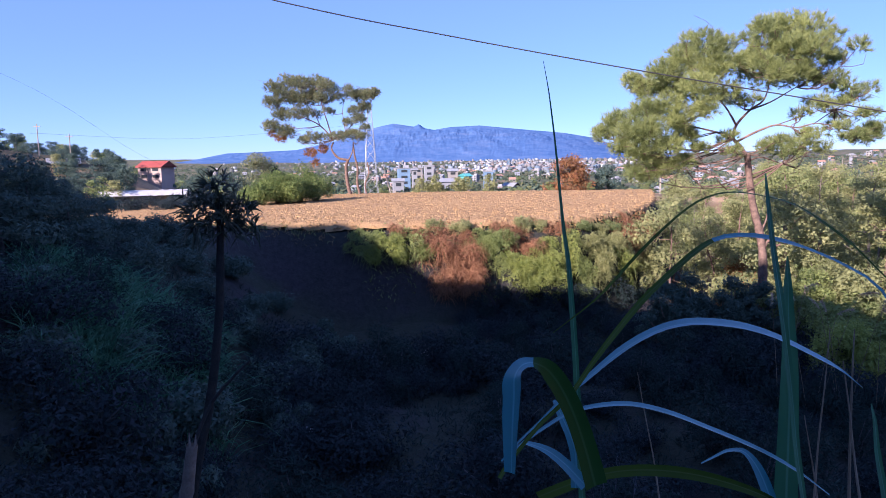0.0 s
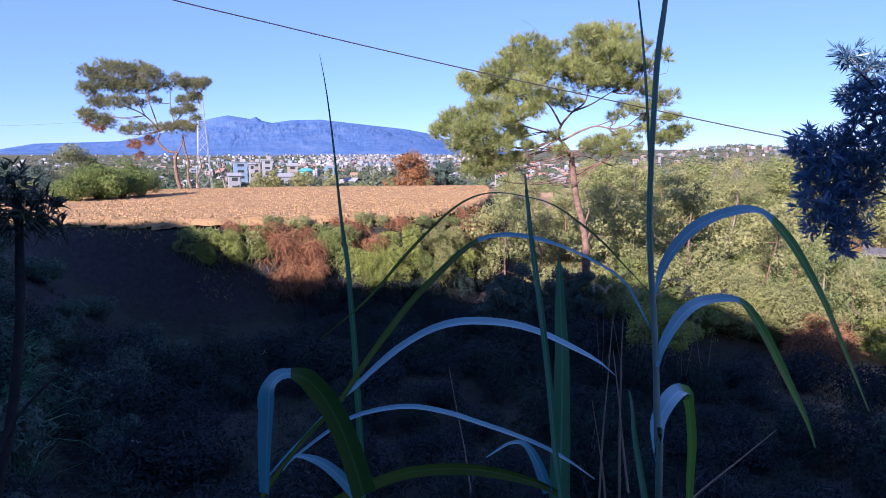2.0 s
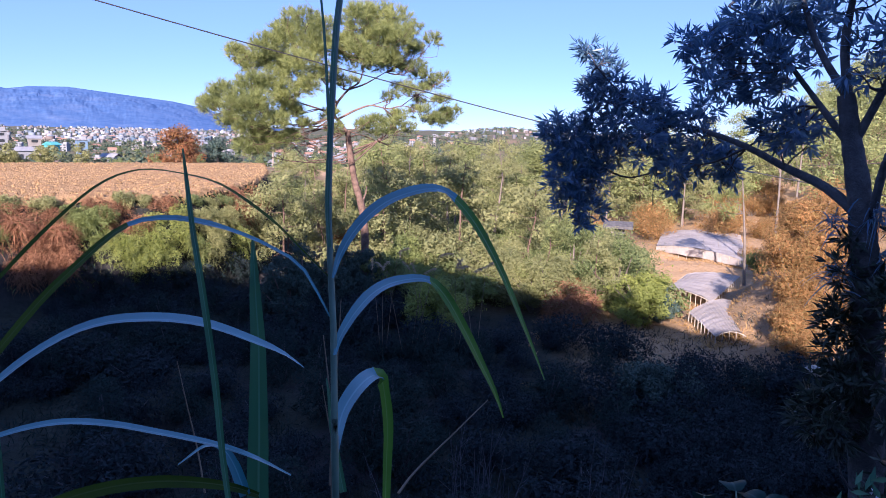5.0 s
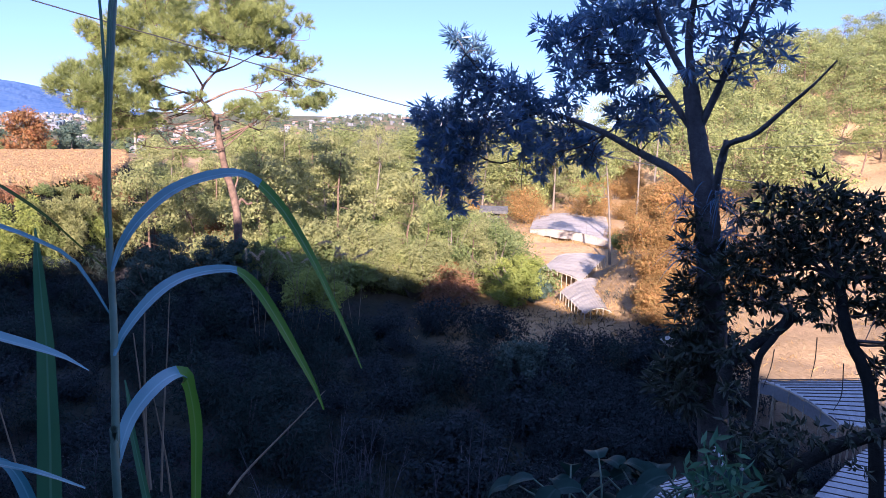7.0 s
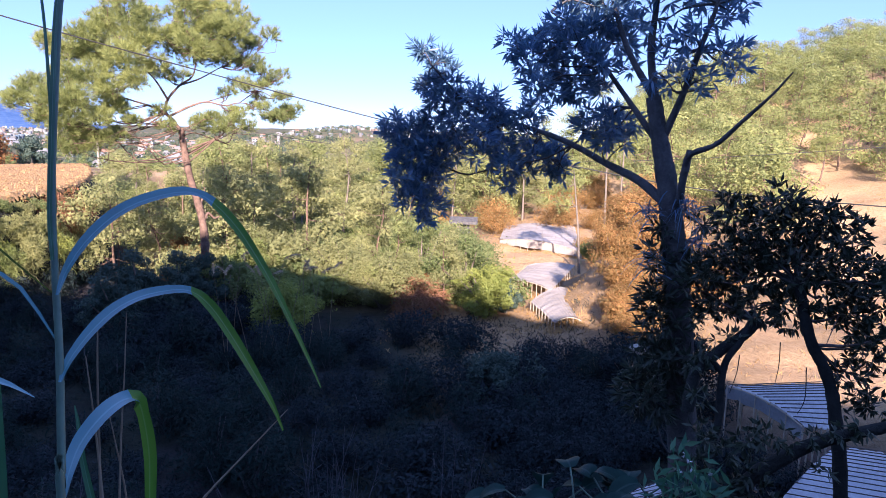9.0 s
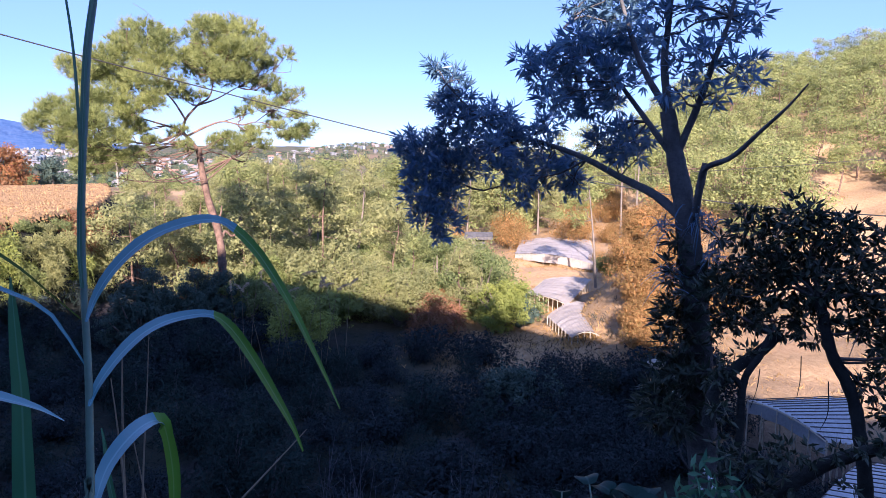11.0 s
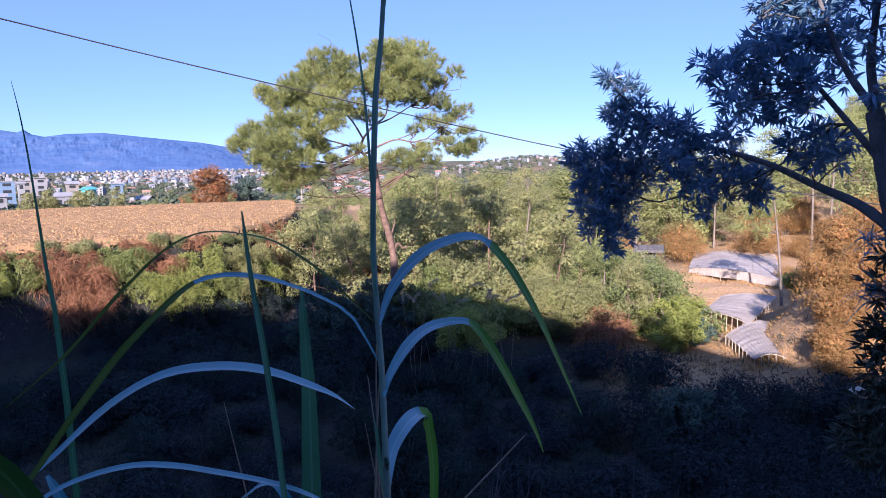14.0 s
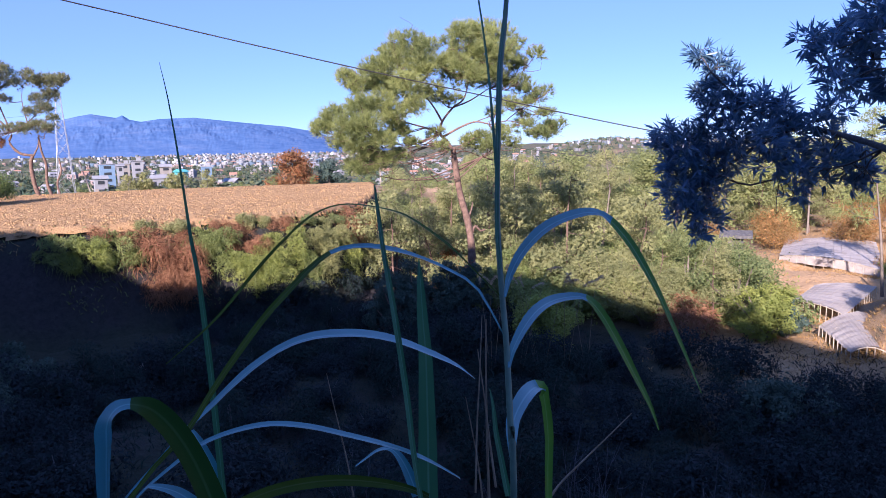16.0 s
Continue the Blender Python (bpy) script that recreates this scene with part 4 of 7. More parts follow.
def long_leaved_tree():
    rng = np.random.default_rng(81)
    t = thing("long_leaved_tree", (6.93, 2.9, -3.3), "dark shaded tree with long drooping leaves on the slope", "tree")
    o = np.array([6.93, 2.9, -3.3])
    rel = lambda pts: [np.array(p) - o for p in pts]
    trunk = rel([(6.93, 2.9, -3.6), (6.88, 3.0, -1.73), (6.82, 3.13, -0.18), (6.78, 3.21, 0.51), (6.75, 3.27, 0.96), (6.72, 3.33, 1.30), (6.68, 3.41, 1.69), (6.64, 3.48, 2.08)])
    V, F = tube(trunk, 0.17, 0.075, 12, 60, 0.05, rng)
    mesh_object("trunk", V, F, BARK_DARK, t, "dark rough bark", True)
    limbs = [([(6.71, 3.34, 1.04), (6.77, 3.66, 1.23), (6.93, 4.17, 1.39), (7.05, 4.71, 1.59), (7.21, 5.34, 1.75), (7.17, 5.86, 1.84), (7.02, 6.32, 1.61), (6.84, 6.79, 1.30)], 0.055, 0.012),
             ([(7.17, 5.86, 1.84), (6.82, 6.25, 2.12), (6.36, 6.41, 2.53)], 0.028, 0.008),
             ([(6.69, 3.39, 1.58), (6.72, 3.74, 1.98), (6.73, 4.10, 2.40), (6.68, 4.37, 2.77), (6.54, 4.72, 3.03)], 0.038, 0.010),
             ([(6.70, 3.37, 1.69), (6.68, 3.18, 2.12), (6.65, 3.03, 2.52), (6.70, 2.92, 2.92), (6.75, 2.81, 3.6)], 0.040, 0.012),
             ([(6.70, 3.16, 1.05), (6.62, 3.08, 1.39), (6.55, 3.00, 1.52), (6.55, 2.76, 1.62), (6.54, 2.52, 1.84), (6.52, 2.29, 2.05), (6.48, 2.12, 2.23)], 0.04, 0.007),
             ([(6.62, 3.08, 1.35), (6.63, 3.05, 1.56)], 0.038, 0.03),
             ([(6.66, 3.46, 1.98), (6.61, 3.52, 2.51), (6.62, 3.5, 2.94), (6.61, 3.46, 3.5), (6.6, 3.4, 4.3)], 0.045, 0.012),
             ([(6.64, 3.48, 2.08), (6.8, 3.9, 2.6), (6.85, 4.2, 3.3), (6.8, 4.4, 4.0)], 0.04, 0.01)]
    for pts, a, b in limbs:
        V, F = tube(rel(pts), a, b, 8, 24, 0.05, rng)
        mesh_object("limb", V, F, BARK_DARK, t, "", True)
    crown_a = [(6.59, 6.85, 2.82, 0.12), (6.88, 6.85, 2.66, 0.17), (6.65, 6.44, 2.40, 0.18), (6.77, 6.88, 2.36, 0.15), (6.66, 6.49, 2.15, 0.21), (6.87, 6.36, 2.12, 0.13), (6.34, 7.09, 1.85, 0.17), (6.32, 6.77, 1.67, 0.21), (6.60, 6.64, 1.82, 0.24), (6.60, 6.26, 1.79, 0.19), (6.21, 7.13, 1.69, 0.11), (6.31, 6.81, 1.41, 0.23), (6.46, 6.53, 1.42, 0.24), (6.82, 6.52, 1.49, 0.18), (6.23, 6.66, 1.12, 0.24), (6.50, 6.51, 1.16, 0.21), (6.17, 6.53, 0.83, 0.19), (6.42, 6.47, 0.75, 0.16), (6.27, 6.42, 0.58, 0.10)]
    crown_e = [(6.70, 5.93, 2.17, 0.14), (6.84, 5.81, 2.14, 0.13), (6.99, 5.98, 1.94, 0.18), (6.62, 5.78, 1.72, 0.16), (7.02, 5.77, 1.80, 0.17), (7.02, 5.79, 1.51, 0.18), (6.65, 5.75, 1.44, 0.16), (6.81, 5.47, 1.31, 0.15), (6.83, 5.56, 1.09, 0.10), (7.27, 5.54, 1.66, 0.15), (7.20, 5.59, 1.91, 0.14), (7.09, 5.30, 1.45, 0.14), (7.36, 5.23, 1.42, 0.16), (7.52, 5.21, 1.28, 0.13), (7.31, 5.23, 1.21, 0.10), (7.19, 5.49, 1.21, 0.07), (7.49, 5.64, 2.07, 0.15), (7.53, 5.28, 1.56, 0.10)]
    crown_b = [(5.93, 4.72, 2.64, 0.11), (6.09, 4.65, 2.50, 0.16), (6.57, 4.73, 2.74, 0.16), (6.41, 4.63, 2.44, 0.18), (6.35, 4.36, 2.85, 0.15), (6.54, 4.40, 2.59, 0.19), (6.72, 4.33, 2.84, 0.19), (6.56, 4.12, 2.46, 0.17), (6.52, 4.59, 2.21, 0.16), (6.07, 4.51, 2.21, 0.12), (6.53, 4.30, 2.23, 0.16), (6.76, 4.16, 2.18, 0.11), (6.88, 4.16, 2.96, 0.17), (6.98, 4.13, 2.67, 0.15), (7.06, 4.32, 3.24, 0.17), (6.96, 4.58, 3.20, 0.18)]
    crown_d = [(6.80, 4.31, 1.96, 0.08), (6.78, 4.08, 1.91, 0.13), (6.77, 4.32, 1.79, 0.14), (6.65, 3.92, 1.73, 0.16), (6.72, 4.13, 1.64, 0.10), (6.90, 3.88, 1.85, 0.11), (6.99, 3.98, 1.64, 0.07), (6.13, 4.70, 2.69, 0.10), (7.23, 4.08, 2.88, 0.11), (7.02, 3.99, 2.43, 0.07), (6.79, 4.63, 3.35, 0.19), (6.97, 4.25, 3.50, 0.18)]
    crown_c = [(6.57, 3.58, 2.80, 0.11), (6.70, 3.38, 2.47, 0.11), (6.57, 3.20, 2.24, 0.10), (6.62, 3.07, 2.70, 0.11), (6.38, 3.09, 2.62, 0.11), (6.61, 3.09, 2.39, 0.10), (6.70, 2.99, 2.24, 0.08), (6.60, 2.83, 2.47, 0.07), (6.68, 2.75, 2.43, 0.10), (7.31, 2.93, 2.39, 0.09), (6.97, 3.08, 2.85, 0.12), (6.83, 2.86, 2.86, 0.13), (7.06, 2.83, 2.99, 0.10), (6.74, 3.53, 2.65, 0.09), (6.68, 3.40, 2.15, 0.06), (6.91, 3.13, 2.15, 0.05), (6.52, 3.33, 3.02, 0.15), (6.82, 3.14, 3.10, 0.15), (6.50, 3.62, 3.11, 0.15), (6.14, 3.23, 2.21, 0.05), (7.08, 2.83, 2.58, 0.05), (6.56, 3.27, 3.37, 0.18), (7.24, 3.14, 3.43, 0.17)]
    low = [(6.62, 3.25, 0.8, 0.10), (6.9, 3.0, 0.86, 0.11), (6.6, 3.28, 0.47, 0.16), (6.86, 3.0, 0.38, 0.18), (6.62, 3.22, 0.19, 0.17), (6.6, 3.26, 0.0, 0.18), (6.6, 3.24, -0.29, 0.2), (6.58, 3.22, -0.55, 0.22),
           (6.62, 3.16, -0.1, 0.2), (6.57, 3.2, -0.85, 0.3), (6.66, 3.02, -0.5, 0.22), (6.52, 3.3, -0.95, 0.26)]
    for name, puffs, per in (("crown", crown_a, 560), ("crown", crown_e, 520), ("crown", crown_b, 520), ("crown", crown_d, 480), ("crown", crown_c, 300), ("climber", low, 300)):
        pu = [(x - o[0], y - o[1], z - o[2], 1.25 * r) for x, y, z, r in puffs]
        V, F = whorls(pu, per * 1.6, rng, 0.15, 0.03, 7)
        mesh_object(name, V, F, LEAF_GLARE if name == "crown" else LEAF_CITRUS, t)
        frm = [tuple(p) for pts, a, b in limbs[:4] for p in rel(pts)[1:]] if name == "crown" else [tuple(p) for p in trunk[1:5]]
        V, F = join(sprays(frm, pu, rng, 0.024, 0.005, 4, 0.0, True, 0.2))
        mesh_object("twig_mass", V, F, BARK_DARK, t, "", True)
    # strap-leaved plants that grow on the bark
    for z, x, y in ((1.0, 6.72, 3.12), (0.9, 6.62, 3.4), (0.62, 6.85, 3.05), (0.45, 6.6, 3.35)):
        n = 60
        P = np.tile(np.array([x, y, z]) - o, (n, 1)) + rng.normal(size=(n, 3)) * 0.05
        V, F = blades(P, rng.normal(size=(n, 3)) + [-0.3, -0.3, 0.5], rng.uniform(0.14, 0.3, n), 0.018, rng, 0.5, 3)
        mesh_object("epiphyte", V, F, LEAF_GLARE, t)
    return t


long_leaved_tree()


def arching_tree():
    rng = np.random.default_rng(82)
    o = np.array([6.98, 1.45, -3.2])
    t = thing("arching_tree", tuple(o), "dark leathery-leaved tree arching over the greenhouse roofs", "tree")
    rel = lambda pts: [np.array(p) - o for p in pts]
    wood = [([(6.729, 1.436, -1.736), (6.787, 1.530, -1.093), (6.795, 1.591, -0.797), (6.799, 1.645, -0.551), (6.771, 1.724, -0.330), (6.718, 1.821, -0.134), (6.697, 1.893, 0.087), (6.691, 1.968, 0.383)], 0.062, 0.045, "trunk"),
            ([(7.064, 0.813, -0.594), (6.790, 1.067, -0.648), (6.610, 1.229, -0.699), (6.374, 1.442, -0.766), (6.164, 1.626, -0.850), (5.965, 1.787, -0.980), (5.762, 1.942, -1.161), (5.637, 2.008, -1.395), (5.557, 1.977, -1.858)], 0.040, 0.075, "limb"),
            ([(6.071, 2.359, -1.720), (6.145, 2.407, -1.208), (6.232, 2.395, -0.900), (6.273, 2.415, -0.644), (6.306, 2.425, -0.465), (6.353, 2.411, -0.326), (6.450, 2.352, -0.180), (6.557, 2.297, 0.027)], 0.038, 0.030, "trunk"),
            ([(6.306, 2.425, -0.465), (6.273, 2.475, -0.389), (6.226, 2.533, -0.330)], 0.030, 0.020, "limb"),
            ([(6.083, 2.627, -0.823), (6.159, 2.624, -0.523), (6.231, 2.582, -0.408), (6.373, 2.478, -0.260), (6.516, 2.367, -0.143), (6.664, 2.261, 0.016)], 0.060, 0.045, "limb")]
    for pts, a, b, name in wood:
        V, F = tube(rel(pts), a, b, 9, 30, 0.08, rng)
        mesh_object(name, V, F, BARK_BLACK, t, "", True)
    crown = [(6.62, 2.6, 1.03, 0.2), (6.71, 2.37, 0.89, 0.26), (6.76, 2.22, 1.1, 0.22), (6.82, 2.04, 0.91, 0.26), (6.87, 1.88, 0.97, 0.22), (6.92, 1.71, 0.84, 0.24), (6.94, 1.6, 0.51, 0.28), (6.65, 2.53, 0.67, 0.28),
             (6.58, 2.69, 0.44, 0.25), (6.72, 2.35, 0.53, 0.3), (6.79, 2.13, 0.55, 0.3), (6.87, 1.89, 0.57, 0.28), (6.62, 2.59, 0.13, 0.25), (6.72, 2.32, 0.16, 0.24), (6.81, 2.06, 0.16, 0.26), (6.88, 1.82, 0.28, 0.2),
             (6.94, 1.61, 0.16, 0.24), (6.55, 2.76, 0.02, 0.18), (6.98, 1.43, -0.15, 0.22), (7.0, 1.36, 0.35, 0.3), (6.95, 1.57, -0.38, 0.18), (6.52, 2.82, 0.32, 0.2), (7.05, 1.1, 0.6, 0.4), (7.05, 1.0, 0.0, 0.35)]
    pu = [(x - o[0], y - o[1], z - o[2], r) for x, y, z, r in crown]
    V, F = whorls(pu, 900, rng, 0.10, 0.03, 7, 0.25)
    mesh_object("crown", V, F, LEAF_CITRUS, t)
    V, F = join(sprays([tuple(p) for pts, a, b, name in wood[:3] for p in rel(pts)[-3:]], pu, rng, 0.03, 0.006, 4, 0.0))
    mesh_object("twig_mass", V, F, BARK_DARK, t, "", True)
    low = [(5.42, 2.23, -0.42, 0.12), (5.38, 2.21, -0.69, 0.15), (5.32, 2.21, -0.96, 0.16), (5.51, 2.05, -0.82, 0.15), (5.65, 1.94, -0.73, 0.14), (5.79, 1.82, -0.70, 0.13), (5.91, 1.68, -0.74, 0.11), (5.66, 1.87, -1.00, 0.14), (6.05, 1.56, -0.72, 0.11), (6.21, 1.40, -0.69, 0.10), (6.37, 1.27, -0.62, 0.10), (6.08, 1.46, -0.98, 0.06), (5.48, 2.01, -1.14, 0.18), (5.67, 1.81, -1.18, 0.15), (6.12, 2.62, -0.39, 0.13), (6.19, 2.59, -0.24, 0.12), (6.37, 2.44, -0.13, 0.12), (7.05, 1.63, -0.77, 0.10), (7.21, 1.50, -0.67, 0.16), (7.20, 1.57, -0.41, 0.12), (7.26, 1.43, -0.77, 0.16)]
    pu = [(x - o[0], y - o[1], z - o[2], r) for x, y, z, r in low]
    V, F = whorls(pu, 700, rng, 0.09, 0.03, 6, 0.3)
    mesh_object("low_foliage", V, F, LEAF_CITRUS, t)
    for pts in ([(6.339, 2.299, -0.262), (6.300, 2.297, -0.429), (6.235, 2.320, -0.606)],
                [(6.658, 1.832, -0.333), (6.620, 1.806, -0.605), (6.555, 1.835, -0.745)],
                [(6.619, 2.056, -0.144), (6.587, 2.039, -0.345), (6.545, 2.042, -0.507)]):
        V, F = tube(rel(pts), 0.006, 0.003, 4, 10)
        mesh_object("hanging_twig", V, F, BARK_BLACK, t, "", True)


arching_tree()


def crowned_tree():
    """The slim shaded tree whose strap leaves stand in one tuft against the field."""
    rng = np.random.default_rng(83)
    o = np.array([-2.88, 7.03, -3.0])
    t = thing("strap_leaved_tree", tuple(o), "slim dark tree with one tuft of strap leaves", "tree")
    rel = lambda pts: [np.array(p) - o for p in pts]
    V, F = tube(rel([(-2.9, 7.0, -3.4), (-2.79, 7.07, -1.97), (-2.56, 7.16, -0.85), (-2.44, 7.2, 0.02), (-2.4, 7.21, 0.57), (-2.38, 7.22, 1.0), (-2.37, 7.22, 1.3)]), 0.055, 0.036, 9, 30, 0.07, rng)
    mesh_object("trunk", V, F, BARK_BLACK, t, "", True)
    heads = [(-2.37, 7.22, 1.2, 0.28), (-2.6, 7.2, 1.18, 0.22), (-2.14, 7.24, 1.16, 0.22), (-2.36, 7.2, 1.42, 0.19), (-2.37, 7.2, 1.0, 0.24), (-2.08, 7.2, 0.98, 0.14), (-2.66, 7.2, 1.0, 0.14)]
    pu = [(x - o[0], y - o[1], z - o[2], r) for x, y, z, r in heads]
    P, D = puff_points(pu, 900, rng, 0.9, 0.2)
    P, D = np.repeat(P, 4, 0), np.repeat(unit(D), 4, 0)
    V, F = blades(P, D + 0.6 * rng.normal(size=P.shape) + [0, 0, 0.1], rng.uniform(0.10, 0.21, len(P)), 0.022, rng, 0.35, 3)
    mesh_object("crown", V, F, LEAF_CITRUS, t)


crowned_tree()


def broken_trunk():
    rng = np.random.default_rng(84)
    o = np.array([-2.66, 6.48, -3.3])
    t = thing("broken_trunk", tuple(o), "broken pale tree trunk with peeling bark", "trunk")
    rel = lambda pts: [np.array(p) - o for p in pts]
    V, F = tube(rel([(-2.7, 6.45, -3.6), (-2.66, 6.48, -1.97), (-2.61, 6.5, -1.56), (-2.55, 6.52, -1.15)]), 0.09, 0.055, 9, 16, 0.08, rng)
    mesh_object("trunk", V, F, BARK_PALE, t, "", True)
    V, F = join([tube(rel([(-2.55 + dx, 6.52 + dy, -1.16), (-2.54 + dx * 1.2, 6.52 + dy, -1.05 + dz)]), 0.02, 0.003, 4, 4) for dx, dy, dz in ((-0.03, 0, 0.03), (0.02, 0.02, 0.0), (0.03, -0.02, -0.04))])
    mesh_object("broken_end", V, F, BARK_PALE, t)
    V, F = tube(rel([(-2.66, 6.5, -1.5), (-2.47, 6.76, -0.89), (-2.21, 6.85, -0.56), (-2.04, 6.9, -0.4)]), 0.025, 0.01, 7, 16, 0.1, rng)
    mesh_object("bare_branch", V, F, BARK_BLACK, t, "", True)


broken_trunk()


# ---------------------------------------------------------------- brush on the banks
def tangle(name, place, size, label, mat, strands, seed, width=0.02, leafmat=None, nleaf=0, group="bank brush"):
    """A lumpy mound of brush: crossing stems and, where alive, many small leaves."""
    rng = np.random.default_rng(seed)
    t = thing(name, place, label, "bush", group)
    rx, ry, rz = size
    puffs = []
    for _ in range(15):
        d = unit(rng.normal(size=3) * [1, 1, 0.8])
        puffs.append((d[0] * rx * 0.75, d[1] * ry * 0.75, d[2] * rz * 0.75, rng.uniform(0.25, 0.42) * min(rx, ry, rz) * 1.2))
    tot = sum(p[3] ** 2 for p in puffs)
    P, D = puff_points(puffs, strands / tot, rng, 0.9, 0.5)
    way = unit(D) + 0.9 * rng.normal(size=P.shape) + [0, -0.25, 0.1]
    V, F = blades(P, way, rng.uniform(0.16, 0.5, len(P)), width, rng, 0.7, 4)
    mesh_object("tangle", V, F, mat, t)
    if leafmat:
        P, D = puff_points(puffs, nleaf / tot, rng, 0.9, 0.62)
        V, F = leaves(P, unit(D) + 0.6 * rng.normal(size=P.shape), rng.uniform(0.06, 0.12, len(P)), rng.uniform(0.025, 0.05, len(P)), rng)
        mesh_object("foliage", V, F, leafmat, t)
    return t


def bank_spot(x, drop):
    """A place on the terrace's bank, drop below its rim."""
    ys = np.linspace(22, 40, 700)
    zs = land(np.full(700, x), ys)
    k = int(np.argmax(zs > zs.max() - drop))
    return (x, float(ys[k]), float(zs[k]))


BANK = [(-3.2, 0.5, (1.0, 0.7, 0.55), "g"), (-2.3, 0.8, (1.0, 0.7, 0.7), "y"), (-1.3, 0.6, (1.0, 0.7, 0.7), "g"), (-0.2, 0.8, (1.1, 0.8, 0.8), "b"), (0.6, 1.0, (1.2, 0.8, 1.0), "b"), (0.1, 1.9, (0.9, 0.7, 0.9), "b"),
        (1.0, 1.9, (0.8, 0.7, 0.7), "b"), (1.7, 0.7, (0.8, 0.7, 0.7), "g"), (2.5, 1.0, (1.0, 0.8, 0.9), "g"), (3.3, 1.6, (1.0, 0.8, 1.0), "y"), (3.4, 0.6, (0.9, 0.7, 0.7), "b"), (4.3, 1.5, (0.9, 0.8, 1.1), "y"),
        (4.2, 2.3, (0.9, 0.8, 0.8), "y"), (5.2, 1.2, (1.1, 0.8, 1.0), "y"), (5.4, 2.2, (1.0, 0.8, 0.9), "g"), (6.2, 0.9, (1.1, 0.8, 0.8), "o"), (6.4, 1.9, (1.1, 0.8, 1.0), "o"), (7.3, 1.0, (1.1, 0.8, 0.9), "o"),
        (7.6, 2.0, (1.1, 0.8, 1.0), "y"), (8.4, 0.8, (1.1, 0.8, 0.9), "b"), (8.8, 1.8, (1.1, 0.8, 1.0), "o"), (9.8, 0.6, (1.0, 0.8, 0.7), "r"),
        (1.9, 2.8, (1.1, 0.9, 0.8), "d"), (3.2, 3.0, (1.1, 0.9, 0.8), "d"), (4.6, 3.2, (1.2, 0.9, 0.8), "d"), (6.0, 3.0, (1.2, 0.9, 0.8), "d"), (7.4, 3.1, (1.2, 0.9, 0.8), "d"), (8.8, 2.9, (1.2, 0.9, 0.8), "d"), (10.0, 2.4, (1.2, 0.9, 0.9), "d")]
for k, (x, drop, size, tone) in enumerate(BANK):
    spot = bank_spot(x, drop)
    stem, leaf, words, n, m = {"g": (LEAF_GREEN, LEAF_LIME, "green trailing brush over the terrace bank", 700, 4200), "b": (VINE_DEAD, None, "dead reddish-brown vines hanging over the terrace bank", 3600, 0),
                               "y": (LEAF_LIME, LEAF_BRIGHT, "yellow-green trailing brush over the terrace bank", 1000, 4200), "o": (LEAF_OLIVE, LEAF_OLIVE, "olive-green brush over the terrace bank", 1000, 4200),
                               "d": (GRASS_SHADED, LEAF_SHADE, "dark shaded brush at the foot of the terrace bank", 700, 3000), "r": (VINE_DEAD, LEAF_RUST, "rusty dry brush beside the pine", 900, 1500)}[tone]
    tangle("bank_brush", (spot[0], spot[1] - 0.35, spot[2] - 0.25), size, words, stem, n, 200 + k, 0.02, leaf, m)

tangle("dead_brush", (16.2, 17.2, -4.2), (1.0, 0.9, 0.9), "dead brown tangle of branches at the edge of the shade", VINE_DEAD, 2400, 231, 0.025, None, 0, "")

# dark and lit bushes of the valley: distance, bearing, size, kind
rng = np.random.default_rng(91)
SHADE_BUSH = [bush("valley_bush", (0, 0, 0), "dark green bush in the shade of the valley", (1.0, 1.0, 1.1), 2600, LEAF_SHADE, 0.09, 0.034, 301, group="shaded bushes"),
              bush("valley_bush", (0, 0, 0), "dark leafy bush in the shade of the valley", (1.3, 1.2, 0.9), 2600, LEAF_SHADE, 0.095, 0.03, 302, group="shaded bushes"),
              bush("valley_bush", (0, 0, 0), "dark weedy bush in the shade of the valley", (0.8, 0.9, 1.3), 2200, GRASS_SHADED, 0.14, 0.018, 303, group="shaded bushes", near=True)]
spots = []
for k in range(1600):
    a, r = rng.uniform(-42, 76), 3.2 + 17.5 * rng.uniform(0, 1) ** 0.8
    x, y = polar(a, r)
    s = 0.94 * y + 0.34 * x
    if s < 2.9 or (a > 56 and r > 8.2 and a > 62 - 0.1 * r) or (a > 48 and r > 18):
        continue
    if a < -4 and r < 5.5:
        continue
    if -6 < a < 4 and 10 < r < 17:
        continue
    if all(math.hypot(x - p, y - q) > 0.72 + 0.025 * r for p, q in spots):
        spots.append((x, y))
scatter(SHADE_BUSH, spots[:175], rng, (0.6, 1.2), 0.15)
spots = []
for k in range(900):
    a, r = rng.uniform(-9, 24), rng.uniform(18.5, 27.5)
    x, y = polar(a, r)
    if field_mask(x, y) < 0.12 and y < float(rim_line(x)) - 2.0 and all(math.hypot(x - p, y - q) > 0.95 for p, q in spots) and not (x < 0.5 and 20.5 < y):
        spots.append((x, y))
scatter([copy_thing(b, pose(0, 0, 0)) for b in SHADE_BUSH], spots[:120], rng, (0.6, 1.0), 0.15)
spots = []
for k in range(300):
    x, y = rng.uniform(-13, -3.6), rng.uniform(6.5, 24)
    if all(math.hypot(x - p, y - q) > 1.15 for p, q in spots):
        spots.append((x, y))
WEST = [bush("bank_bush", (0, 0, 0), "blue-green leafy bush on the shaded western bank", (1.1, 1.1, 1.1), 2600, LEAF_SLOPE, 0.12, 0.05, 304, group="western bushes"),
        bush("bank_bush", (0, 0, 0), "low blue-green brush on the shaded western bank", (1.4, 1.2, 0.8), 2600, LEAF_SLOPE, 0.14, 0.045, 305, group="western bushes")]
